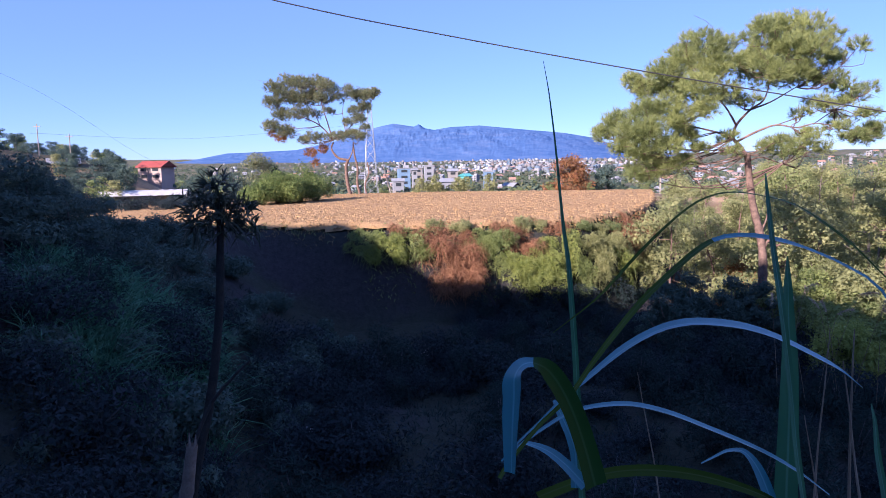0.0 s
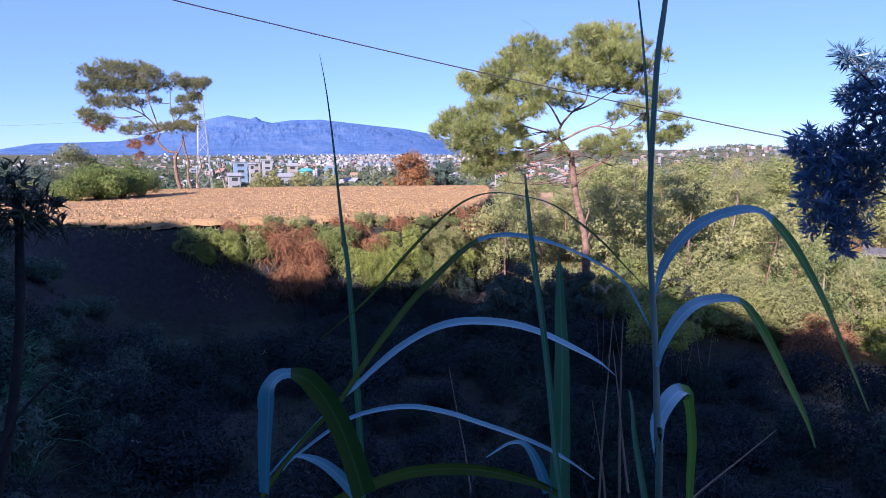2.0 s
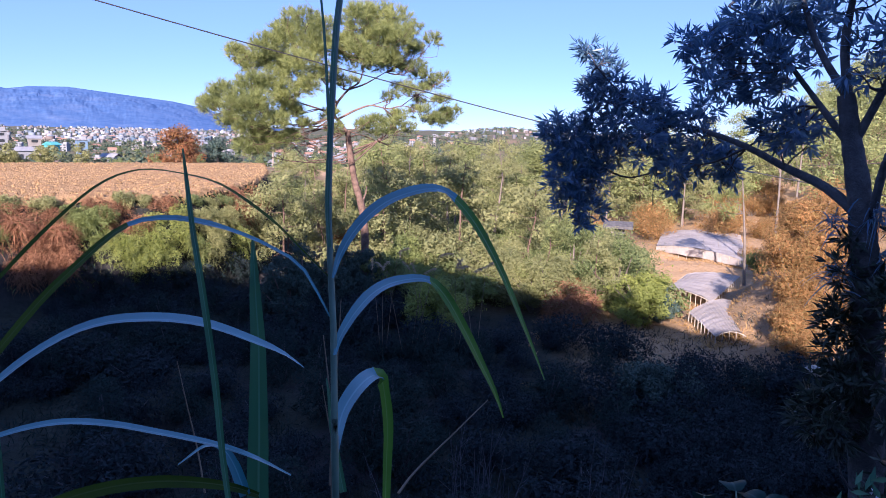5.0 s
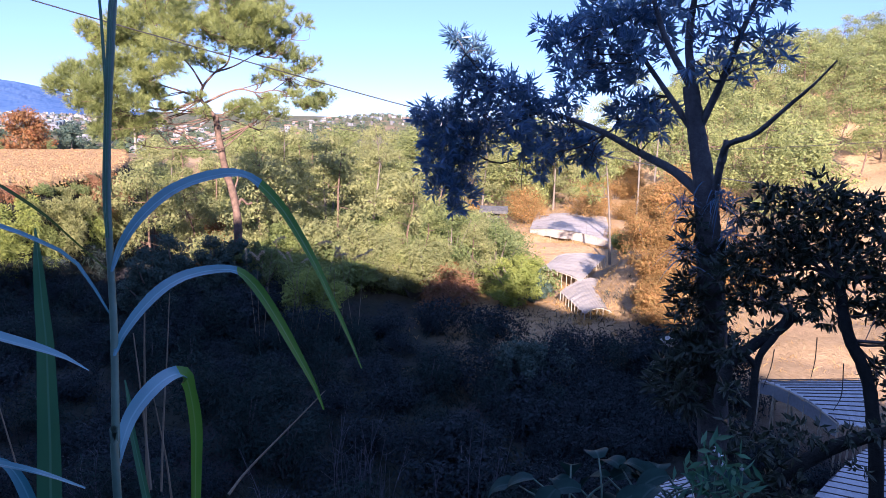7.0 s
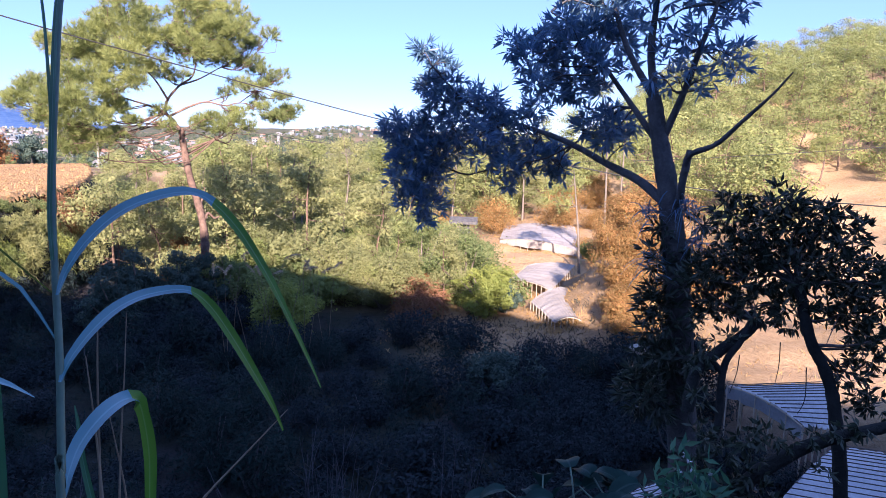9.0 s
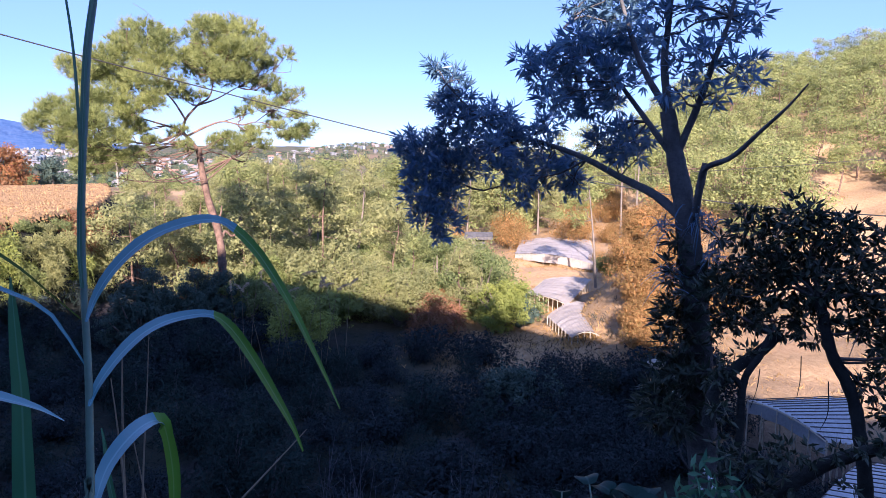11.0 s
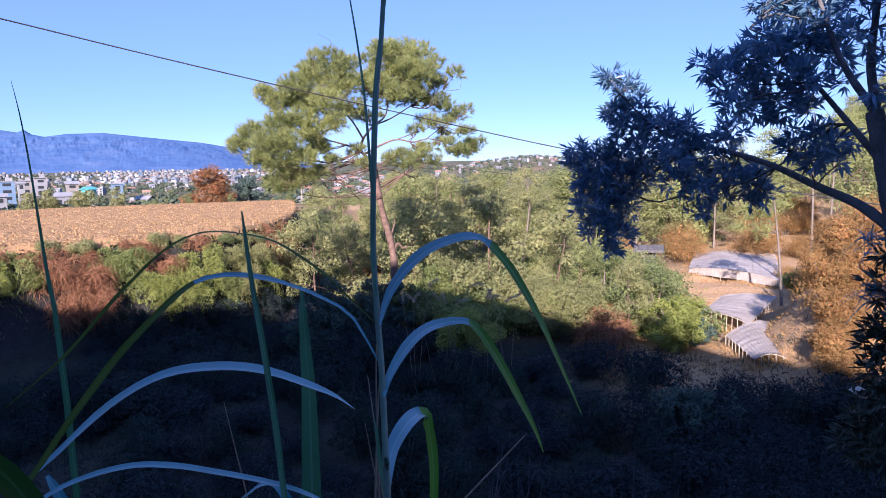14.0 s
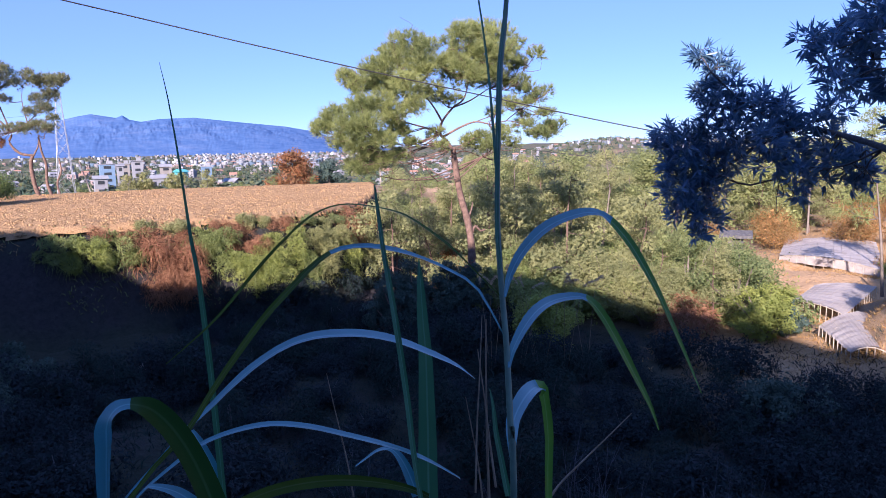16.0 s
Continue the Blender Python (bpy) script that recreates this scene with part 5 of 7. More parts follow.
scatter(WEST, spots[:64], rng, (0.6, 1.05), 0.15)
rim = []
for k in range(200):
    x = rng.uniform(-2.2, 9.5)
    y = float(rim_line(x)) - rng.uniform(0.3, 0.9)
    if all(math.hypot(x - p, y - q) > 0.55 for p, q in rim):
        rim.append((x, y))
RIM = [bush("rim_bush", (0, 0, 0), "small green bush on the rim of the terrace", (0.9, 0.8, 0.9), 1500, LEAF_GREEN, 0.12, 0.06, 306, group="rim bushes"),
       bush("rim_bush", (0, 0, 0), "small dry olive bush on the rim of the terrace", (1.0, 0.8, 0.8), 1500, LEAF_OLIVE, 0.12, 0.05, 307, group="rim bushes"),
       bush("rim_bush", (0, 0, 0), "small reddish dry bush on the rim of the terrace", (1.0, 0.8, 0.8), 1300, VINE_DEAD, 0.14, 0.03, 308, group="rim bushes")]
scatter(RIM, rim[:28], rng, (0.5, 0.8), 0.12)
SUN_BUSH = [bush("sunlit_bush", (0, 0, 0), "yellow-green bush in low sun", (1.1, 1.1, 1.2), 3400, LEAF_LIME, 0.13, 0.065, 311, BARK_PALE, group="sunlit bushes"),
            bush("sunlit_bush", (0, 0, 0), "olive-green bush in low sun", (1.3, 1.3, 1.3), 3400, LEAF_OLIVE, 0.13, 0.06, 312, BARK_PALE, group="sunlit bushes"),
            bush("sunlit_bush", (0, 0, 0), "green leafy bush in low sun", (1.3, 1.2, 1.5), 3400, LEAF_GREEN, 0.13, 0.065, 313, BARK_PALE, group="sunlit bushes")]
spots = []
for k in range(4000):
    a, r = rng.uniform(23, 49.5), rng.uniform(20, 48)
    if (a < 36 and r < 25) or (a >= 36 and r < 25.5):
        continue
    x, y = polar(a, r)
    if field_mask(x, y) > 0.05 or math.hypot(x - PX, y - PY) < 1.6 or (a > 46 and r > 27):
        continue
    if all(math.hypot(x - p, y - q) > 1.65 for p, q in spots):
        spots.append((x, y))
scatter(SUN_BUSH, spots[:120], rng, (0.75, 1.3), 0.15)
for x, y, s in ((12.6, 4.7, 0.8), (12.5, 3.8, 0.7), (12.7, 2.7, 0.75), (12.9, 5.8, 0.9), (12.3, 6.4, 0.9), (7.6, 3.4, 0.6), (7.4, 2.2, 0.6), (10.0, 21.8, 1.1), (11.0, 21.6, 1.0), (9.2, 21.2, 1.1), (11.9, 21.9, 0.9), (8.3, 21.0, 1.1), (7.2, 20.6, 1.1), (5.2, 3.4, 0.7), (5.5, 4.2, 0.8), (4.9, 4.6, 0.7), (5.9, 3.1, 0.7), (6.1, 5.0, 0.8), (10.3, 7.2, 0.9), (11.0, 6.6, 0.9), (11.6, 8.0, 0.95), (12.8, 8.8, 1.0), (13.6, 8.3, 0.9), (12.2, 7.2, 0.9), (14.2, 9.6, 0.85), (9.4, 6.2, 0.9), (8.6, 6.4, 0.9), (10.6, 8.4, 1.0), (14.6, 8.6, 0.8), (7.8, 5.0, 0.8), (8.4, 4.9, 0.7), (15.0, 11.0, 0.85), (15.9, 10.3, 0.8), (16.8, 9.6, 0.8), (12.8, 8.3, 0.9), (13.6, 7.7, 0.9), (14.5, 7.0, 0.85), (15.4, 6.4, 0.8), (13.9, 10.2, 0.9), (12.0, 9.6, 0.95), (9.6, 19.6, 1.1), (10.8, 19.4, 1.0), (8.6, 18.6, 1.1), (10.4, 17.6, 1.0), (12.4, 19.8, 0.9), (7.4, 18.8, 1.1), (9.2, 23.0, 1.0)):
    b = copy_thing(SHADE_BUSH[0], pose(x, y, ground_at(x, y) - 0.1, 0, 0, 70 * x))
    b.scale = (s, s, s)

# dark bushes added in place of the shadowed band behind the field
shade_band = []
for k in range(200):
    x, y = polar(rng.uniform(-33, -17.5), rng.uniform(43, 60))
    if field_mask(x, y) < 0.6 or y > 38:
        if all(math.hypot(x - p, y - q) > 1.3 for p, q in shade_band):
            shade_band.append((x, y))
scatter([copy_thing(b, pose(0, 0, 0)) for b in SHADE_BUSH[:2]], shade_band[:30], rng, (0.6, 0.95), 0.15, (1.0, 1.5))

# ---------------------------------------------------------------- tall cane grass before the camera
def ribbon(name, pts, width, parent, mat, face=(-0.45, -0.85, 0.25), taper=(0.35, 1.0, 0.05), curl=0.12, steps=34, label=""):
    """A long leaf: a ribbon with a keel, narrow at its foot and pointed at its tip."""
    C = curve_points(pts, steps)
    T = unit(np.gradient(C, axis=0))
    face = np.asarray(face, dtype=float)
    if face.ndim == 2:                                     # the leaf twists along its length
        face = np.stack([np.interp(np.linspace(0, 1, steps), np.linspace(0, 1, len(face)), face[:, k]) for k in range(3)], -1)
    side = unit(np.cross(T, face))
    N = np.cross(side, T)
    u = np.linspace(0, 1, steps)
    w = 0.85 * width * (np.interp(u, [0, 0.35, 0.6, 0.85, 1], [taper[0], taper[1], 0.85 * taper[1], 0.35 * taper[1], taper[2]]) if len(taper) == 3 else np.interp(u, np.linspace(0, 1, len(taper)), taper))
    cols = np.array([-1, -0.5, 0, 0.5, 1])
    V = C[:, None] + 0.5 * w[:, None, None] * cols[None, :, None] * side[:, None] + curl * w[:, None, None] * (np.abs(cols)[None, :, None]) * N[:, None]
    i, j = np.meshgrid(np.arange(steps - 1), np.arange(4), indexing="ij")
    F = np.stack([i * 5 + j, i * 5 + j + 1, (i + 1) * 5 + j + 1, (i + 1) * 5 + j], -1).reshape(-1, 4)
    tones = mat if isinstance(mat, tuple) else (mat,)
    ob = mesh_object(name, V, F, tones[0], parent, label, True)
    if len(tones) > 1:                                     # past the split the leaf takes its second tone, where the light on it changes
        ob.data.materials.append(tones[1])
        ob.data.polygons.foreach_set("material_index", np.repeat((u[:-1] > tones[2]).astype(np.int32), 4))
    at = ob.data.attributes.new("across", "FLOAT", "POINT")
    at.data.foreach_set("value", np.tile(np.abs(cols), steps).astype(np.float32))
    return ob


def cane(words, foot, stem=(), r0=0.004, r1=0.002):
    t = thing("cane_grass", foot, words, "grass", "cane grass")
    if stem:
        V, F = tube([np.array(p) - np.array(foot) for p in stem], r0, r1, 9, 50)
        mesh_object("stem", V, F, CANE_STEM, t, "", True)
    return t


def cane_leaf(plant, pts, width, face, taper):
    o = np.array(plant.matrix_world.translation)
    ribbon("leaf", [np.array(p) - o for p in pts], width, plant, KINDS.get(id(face), CANE_LEAF), face, taper)


TOC = (-0.45, -0.7, 0.55)
BLADE = (-0.6, -0.75, 0.3)
TWIST = [(-0.6, -0.5, 0.6), (-0.4, -0.3, 0.8), (0.05, -0.14, 1.0), (0.0, -0.75, 0.6), (0.1, -1.0, 0.15), (0.1, -1.0, 0.1)]
BEND = [(-0.3, -0.4, 0.8), (0.05, -0.2, 1.0), (0.0, -0.5, 0.8), (0.1, -1.0, 0.3), (0.1, -1.0, 0.2), (0.1, -1.0, 0.1)]
DROP = [(-0.4, -0.35, 0.85), (-0.4, -0.35, 0.85), (-0.35, -0.5, 0.7), (0.3, -1.0, 0.0), (0.3, -1.0, 0.0)]
HOOK = [(0.35, -1.0, 0.0), (0.35, -1.0, 0.0), (0.2, -1.0, 0.1), (-0.1, -0.7, 0.7), (-0.75, -0.35, 0.65), (-0.85, -0.35, 0.55), (-0.85, -0.35, 0.5)]
CURL = [(-0.5, -0.35, 0.8), (-0.5, -0.3, 0.85), (-0.35, -0.25, 0.9), (-0.2, -0.25, 0.95)]
FACING = [(0.0, -1.0, 0.15), (0.0, -1.0, 0.12)]
SHINE = [(0.05, -0.14, 1.0), (0.05, -0.14, 1.0), (0.05, -0.2, 1.0), (0.0, -0.45, 0.9)]
# each pair colours one leaf in two: sky-blue sheen and green
KINDS = {id(TWIST): CANE_OLIVE, id(BEND): (CANE_SHEEN, CANE_OLIVE, 0.38), id(FACING): CANE_OLIVE, id(HOOK): (CANE_DEEP, CANE_SHEEN, 0.47), id(CURL): CANE_SHEEN, id(SHINE): CANE_SHEEN,
         id(DROP): (CANE_SHEEN, CANE_BRIGHT, 0.5)}
tall = cane("tall green cane grass with long arching leaves", (0.375, 0.461, -0.15),
            [(0.375, 0.461, -0.200), (0.385, 0.496, 0.600), (0.395, 0.531, 1.301), (0.399, 0.542, 1.339), (0.406, 0.559, 1.387), (0.413, 0.577, 1.435), (0.419, 0.597, 1.486), (0.425, 0.615, 1.539), (0.433, 0.630, 1.594), (0.443, 0.645, 1.651), (0.453, 0.658, 1.709), (0.466, 0.670, 1.768), (0.486, 0.688, 1.907)], 0.0033, 0.0026)
cane_leaf(tall, *([(0.429, 0.619, 1.538), (0.434, 0.634, 1.594), (0.439, 0.651, 1.651), (0.443, 0.669, 1.710), (0.442, 0.683, 1.769), (0.438, 0.699, 1.840)], 0.0033, TOC, (0.49, 0.80, 0.99, 1.00, 0.92, 0.83, 0.72, 0.56, 0.34)))
cane_leaf(tall, *([(0.418, 0.597, 1.503), (0.422, 0.611, 1.539), (0.431, 0.627, 1.594), (0.440, 0.641, 1.650), (0.450, 0.655, 1.708), (0.464, 0.667, 1.767), (0.478, 0.675, 1.832)], 0.0055, BLADE, (0.66, 0.84, 0.94, 0.99, 1.00, 0.96, 0.87, 0.74, 0.56)))
cane_leaf(tall, *([(0.416, 0.584, 1.477), (0.428, 0.595, 1.496), (0.448, 0.605, 1.517), (0.474, 0.610, 1.536), (0.502, 0.612, 1.547), (0.534, 0.611, 1.552), (0.558, 0.613, 1.544), (0.579, 0.607, 1.521), (0.594, 0.599, 1.494), (0.609, 0.589, 1.460), (0.624, 0.578, 1.418), (0.637, 0.568, 1.380), (0.645, 0.558, 1.350)], 0.0192, DROP, (0.15, 0.65, 1.00, 0.93, 0.69, 0.68, 0.58, 0.35, 0.10)))
cane_leaf(tall, *([(0.408, 0.562, 1.413), (0.419, 0.575, 1.425), (0.443, 0.594, 1.441), (0.472, 0.613, 1.453), (0.506, 0.629, 1.457), (0.543, 0.635, 1.454), (0.565, 0.636, 1.436), (0.584, 0.630, 1.403), (0.605, 0.620, 1.357), (0.619, 0.610, 1.322), (0.628, 0.605, 1.293)], 0.0189, DROP, (0.17, 0.57, 0.90, 1.00, 0.62, 0.77, 0.77, 0.48, 0.14)))
cane_leaf(tall, *([(0.399, 0.540, 1.329), (0.409, 0.559, 1.340), (0.426, 0.586, 1.349), (0.450, 0.609, 1.358), (0.475, 0.630, 1.360), (0.493, 0.643, 1.352), (0.499, 0.644, 1.328), (0.501, 0.642, 1.293), (0.498, 0.638, 1.257), (0.492, 0.628, 1.221)], 0.0239, DROP, (0.21, 0.52, 0.81, 0.97, 1.00, 0.56, 0.74, 0.67, 0.58)))
cane_leaf(tall, *([(0.417, 0.593, 1.475), (0.397, 0.606, 1.499), (0.378, 0.617, 1.522), (0.357, 0.627, 1.541), (0.331, 0.634, 1.559), (0.304, 0.640, 1.567), (0.277, 0.645, 1.571), (0.255, 0.648, 1.567), (0.233, 0.647, 1.555), (0.206, 0.647, 1.531), (0.184, 0.645, 1.509), (0.163, 0.643, 1.486), (0.142, 0.641, 1.466), (0.106, 0.643, 1.437)], 0.0068, TWIST, (0.17, 0.29, 0.71, 1.00, 0.41, 0.37, 0.54, 0.45, 0.11)))
cane_leaf(tall, *([(0.413, 0.582, 1.440), (0.394, 0.599, 1.484), (0.370, 0.611, 1.503), (0.344, 0.622, 1.516), (0.318, 0.630, 1.525), (0.291, 0.637, 1.530), (0.265, 0.641, 1.528), (0.243, 0.642, 1.516), (0.215, 0.642, 1.491), (0.194, 0.641, 1.471), (0.172, 0.638, 1.446), (0.145, 0.633, 1.413), (0.119, 0.625, 1.379), (0.093, 0.619, 1.357), (0.074, 0.612, 1.338), (0.059, 0.609, 1.320), (0.050, 0.604, 1.308)], 0.0149, BEND, (0.10, 0.45, 1.00, 0.47, 0.48, 0.50, 0.34, 0.30, 0.36)))
cane_leaf(tall, *([(0.406, 0.634, 1.380), (0.385, 0.637, 1.397), (0.355, 0.643, 1.413), (0.326, 0.647, 1.427), (0.296, 0.648, 1.437), (0.267, 0.648, 1.442), (0.238, 0.648, 1.443), (0.211, 0.648, 1.437), (0.183, 0.647, 1.423), (0.161, 0.644, 1.408), (0.140, 0.642, 1.391), (0.119, 0.635, 1.377), (0.093, 0.631, 1.353), (0.073, 0.628, 1.335), (0.054, 0.625, 1.315)], 0.0287, SHINE, (0.08, 0.77, 1.00, 0.85, 0.57, 0.42, 0.23, 0.11, 0.08)))
cane_leaf(tall, *([(0.406, 0.678, 1.248), (0.374, 0.681, 1.272), (0.342, 0.685, 1.291), (0.310, 0.688, 1.306), (0.273, 0.692, 1.321), (0.243, 0.694, 1.333), (0.213, 0.697, 1.341), (0.189, 0.697, 1.344), (0.160, 0.697, 1.342), (0.132, 0.694, 1.336), (0.104, 0.690, 1.321), (0.076, 0.685, 1.303), (0.068, 0.681, 1.295)], 0.0143, SHINE, (0.31, 0.89, 0.95, 1.00, 0.91, 0.77, 0.51, 0.31, 0.15)))
slender = cane("slender upright cane grass tapering to a thread", (0.150, 0.640, -0.35))
cane_leaf(slender, *([(0.149, 0.676, 1.127), (0.151, 0.712, 1.243), (0.151, 0.729, 1.301), (0.150, 0.741, 1.354), (0.149, 0.752, 1.401), (0.147, 0.764, 1.449), (0.145, 0.774, 1.491), (0.141, 0.784, 1.528), (0.138, 0.794, 1.571), (0.135, 0.803, 1.615), (0.132, 0.812, 1.652), (0.128, 0.820, 1.690), (0.123, 0.828, 1.723)], 0.0101, BLADE, (1.00, 0.95, 0.93, 0.85, 0.70, 0.45, 0.30, 0.21, 0.06)))
cane_leaf(slender, *([(0.139, 0.598, 1.302), (0.130, 0.600, 1.337), (0.119, 0.598, 1.370), (0.106, 0.593, 1.398), (0.093, 0.586, 1.417), (0.081, 0.578, 1.426), (0.073, 0.577, 1.427), (0.066, 0.574, 1.424), (0.061, 0.571, 1.415), (0.060, 0.565, 1.399), (0.058, 0.559, 1.374), (0.056, 0.549, 1.339)], 0.0306, HOOK, (0.88, 0.81, 0.75, 0.67, 0.31, 0.63, 1.00, 0.99, 0.64)))
cane_leaf(slender, *([(0.144, 0.714, 1.242), (0.147, 0.728, 1.270), (0.144, 0.737, 1.289), (0.137, 0.744, 1.306), (0.131, 0.750, 1.319), (0.126, 0.755, 1.329)], 0.0140, CURL, (0.88, 0.97, 0.99, 1.00, 0.93, 0.87, 0.77, 0.58, 0.32)))
cane_leaf(slender, *([(0.137, 0.628, 1.287), (0.127, 0.637, 1.296), (0.118, 0.646, 1.303), (0.107, 0.656, 1.309), (0.095, 0.665, 1.312), (0.083, 0.674, 1.312), (0.078, 0.677, 1.309)], 0.0149, CURL, (1.00, 0.94, 0.89, 0.84, 0.80, 0.66, 0.51, 0.35, 0.17)))
cane_leaf(slender, *([(0.115, 0.800, 1.188), (0.148, 0.792, 1.206), (0.180, 0.785, 1.221), (0.213, 0.776, 1.232), (0.251, 0.766, 1.237), (0.290, 0.754, 1.237), (0.328, 0.742, 1.231), (0.360, 0.731, 1.222), (0.385, 0.721, 1.210), (0.404, 0.714, 1.197)], 0.0167, FACING, (1.00, 1.00, 1.00, 1.00, 0.99, 0.88, 0.67, 0.45, 0.19)))
broad = cane("broad upright cane leaves", (0.420, 0.700, -0.45))
cane_leaf(broad, *([(0.371, 0.685, 1.075), (0.384, 0.722, 1.213), (0.390, 0.735, 1.271), (0.394, 0.745, 1.323), (0.398, 0.756, 1.375), (0.399, 0.765, 1.415), (0.400, 0.772, 1.455), (0.401, 0.779, 1.490)], 0.0303, BLADE, (1.00, 0.97, 0.92, 0.83, 0.73, 0.62, 0.51, 0.34, 0.06)))
cane_leaf(broad, *([(0.313, 0.554, 1.291), (0.312, 0.572, 1.342), (0.312, 0.583, 1.382), (0.311, 0.592, 1.417), (0.309, 0.602, 1.458), (0.307, 0.612, 1.494), (0.305, 0.621, 1.527), (0.304, 0.630, 1.562), (0.303, 0.636, 1.589)], 0.0069, TOC, (0.75, 0.91, 0.99, 1.00, 1.00, 0.93, 0.78, 0.62, 0.24)))
cane_leaf(broad, *([(0.371, 0.726, 1.212), (0.368, 0.734, 1.226), (0.364, 0.743, 1.241), (0.358, 0.752, 1.254), (0.349, 0.760, 1.262), (0.338, 0.774, 1.256), (0.326, 0.781, 1.246), (0.313, 0.789, 1.234)], 0.0158, CURL, (0.91, 1.00, 0.94, 0.78, 0.59, 0.50, 0.40, 0.33, 0.19)))
cane_leaf(broad, *([(0.454, 0.651, 1.229), (0.452, 0.661, 1.261), (0.450, 0.672, 1.297), (0.451, 0.681, 1.326), (0.451, 0.689, 1.344)], 0.0089, TOC, (1.00, 0.96, 0.92, 0.84, 0.76, 0.64, 0.51, 0.34, 0.17)))


def dry_stalk(pts, r, label="thin dry grass stalk leaning over the slope"):
    o = np.array(pts[0])
    t = thing("dry_stalk", tuple(o), label, "grass", "dry stalks")
    V, F = tube([np.array(p) - o for p in pts], r, r * 0.35, 5, 16)
    mesh_object("stem", V, F, CANE_DRY, t, "", True)


dry_stalk([(0.614, 0.826, 1.099), (0.649, 0.839, 1.118), (0.713, 0.837, 1.163), (0.774, 0.835, 1.206)], 0.0022)
dry_stalk([(0.496, 0.784, 1.143), (0.504, 0.804, 1.228), (0.514, 0.825, 1.323), (0.523, 0.841, 1.386)], 0.0022)
dry_stalk([(0.463, 1.388, 0.870), (0.459, 1.421, 0.948), (0.448, 1.458, 1.041), (0.437, 1.485, 1.130)], 0.0022)
dry_stalk([(0.613, 1.043, 0.989), (0.614, 1.062, 1.054), (0.611, 1.083, 1.120), (0.609, 1.102, 1.172)], 0.0020)
dry_stalk([(0.489, 0.750, 1.185), (0.497, 0.783, 1.237), (0.501, 0.807, 1.296), (0.504, 0.830, 1.348)], 0.0018)
dry_stalk([(0.594, 1.034, 1.019), (0.615, 1.067, 1.131), (0.632, 1.087, 1.225), (0.648, 1.108, 1.321)], 0.0020)

# ---------------------------------------------------------------- grass over the slopes
def slope_grass(name, label, n, area, mat, height, width, seed, test, droop=0.6):
    rng = np.random.default_rng(seed)
    a, r = rng.uniform(area[0], area[1], n), area[2] + (area[3] - area[2]) * rng.uniform(0, 1, n) ** 0.7
    x, y = r * np.sin(np.radians(a)), r * np.cos(np.radians(a))
    ok = test(x, y, a, r)
    x, y = x[ok], y[ok]
    m = 5
    x, y = np.repeat(x, m) + 0.09 * rng.normal(size=len(x) * m), np.repeat(y, m) + 0.09 * rng.normal(size=len(y) * m)
    P = np.stack([x, y, land(x, y) - 0.03], -1)
    D = np.stack([0.5 * rng.normal(size=len(x)), 0.5 * rng.normal(size=len(x)), np.ones(len(x))], -1)
    V, F = blades(P, D, rng.uniform(0.5, 1.2, len(x)) * height, width, rng, droop, 3)
    tagged(mesh_object(name, V, F, mat), label, "grass", kind="stuff")


BANK_GREEN = leafy("tall_bank_grass", [(0.05, 0.16, 0.11), (0.08, 0.23, 0.14), (0.11, 0.24, 0.15)], 0.35)
slope_grass("weeds", "dark weeds and long grass over the shaded slope", 6500, (-44, 80, 2.2, 24), GRASS_SHADED, 0.5, 0.022, 401,
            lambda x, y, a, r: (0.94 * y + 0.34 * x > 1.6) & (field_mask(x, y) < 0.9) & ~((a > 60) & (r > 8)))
slope_grass("bank_grass", "long green grass on the western bank", 1400, (-32, -19, 12.5, 18), BANK_GREEN, 1.7, 0.03, 405, lambda x, y, a, r: field_mask(x, y) < 0.3)
slope_grass("bank_grass", "tufts of green grass at the foot of the bank", 260, (46, 57, 3.9, 5.2), BANK_GREEN, 0.38, 0.012, 406, lambda x, y, a, r: r > 0)
slope_grass("dry_grass", "dry straw-coloured grass over the sunlit valley", 5500, (40, 84, 17, 70), GRASS_DRY, 0.34, 0.02, 402, lambda x, y, a, r: waves(x, y, 9.0, 3.0) > -0.35)
slope_grass("verge_grass", "dry grass along the rim of the terrace", 5000, (-36, 22, 25, 34), GRASS_DRY, 0.35, 0.022, 403,
            lambda x, y, a, r: (field_mask(x, y) > 0.8) & (field_mask(x, y) < 0.97))
slope_grass("rim_fringe", "dark grass fringe along the shaded rim of the terrace", 1500, (-32, -3, 27, 36), GRASS_SHADED, 0.26, 0.02, 407,
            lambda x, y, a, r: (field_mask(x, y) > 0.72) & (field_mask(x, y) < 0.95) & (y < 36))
slope_grass("rim_weeds", "green weeds along the rim of the terrace", 9000, (-36, 24, 25, 37), LEAF_GREEN, 0.42, 0.035, 404,
            lambda x, y, a, r: (field_mask(x, y) > np.where(x < -3, 0.85, 0.2)) & (field_mask(x, y) < 0.985) & (y < 40) & (waves(x, y, 5.0, 2.0) > -0.55))


# ---------------------------------------------------------------- cables, greenhouses, houses
def cable(name, pts, r, label):
    V, F = tube(pts, r, r, 6, 60)
    ob = mesh_object(name, V, F, CABLE, None, label, True)
    tagged(ob, label, "cable")


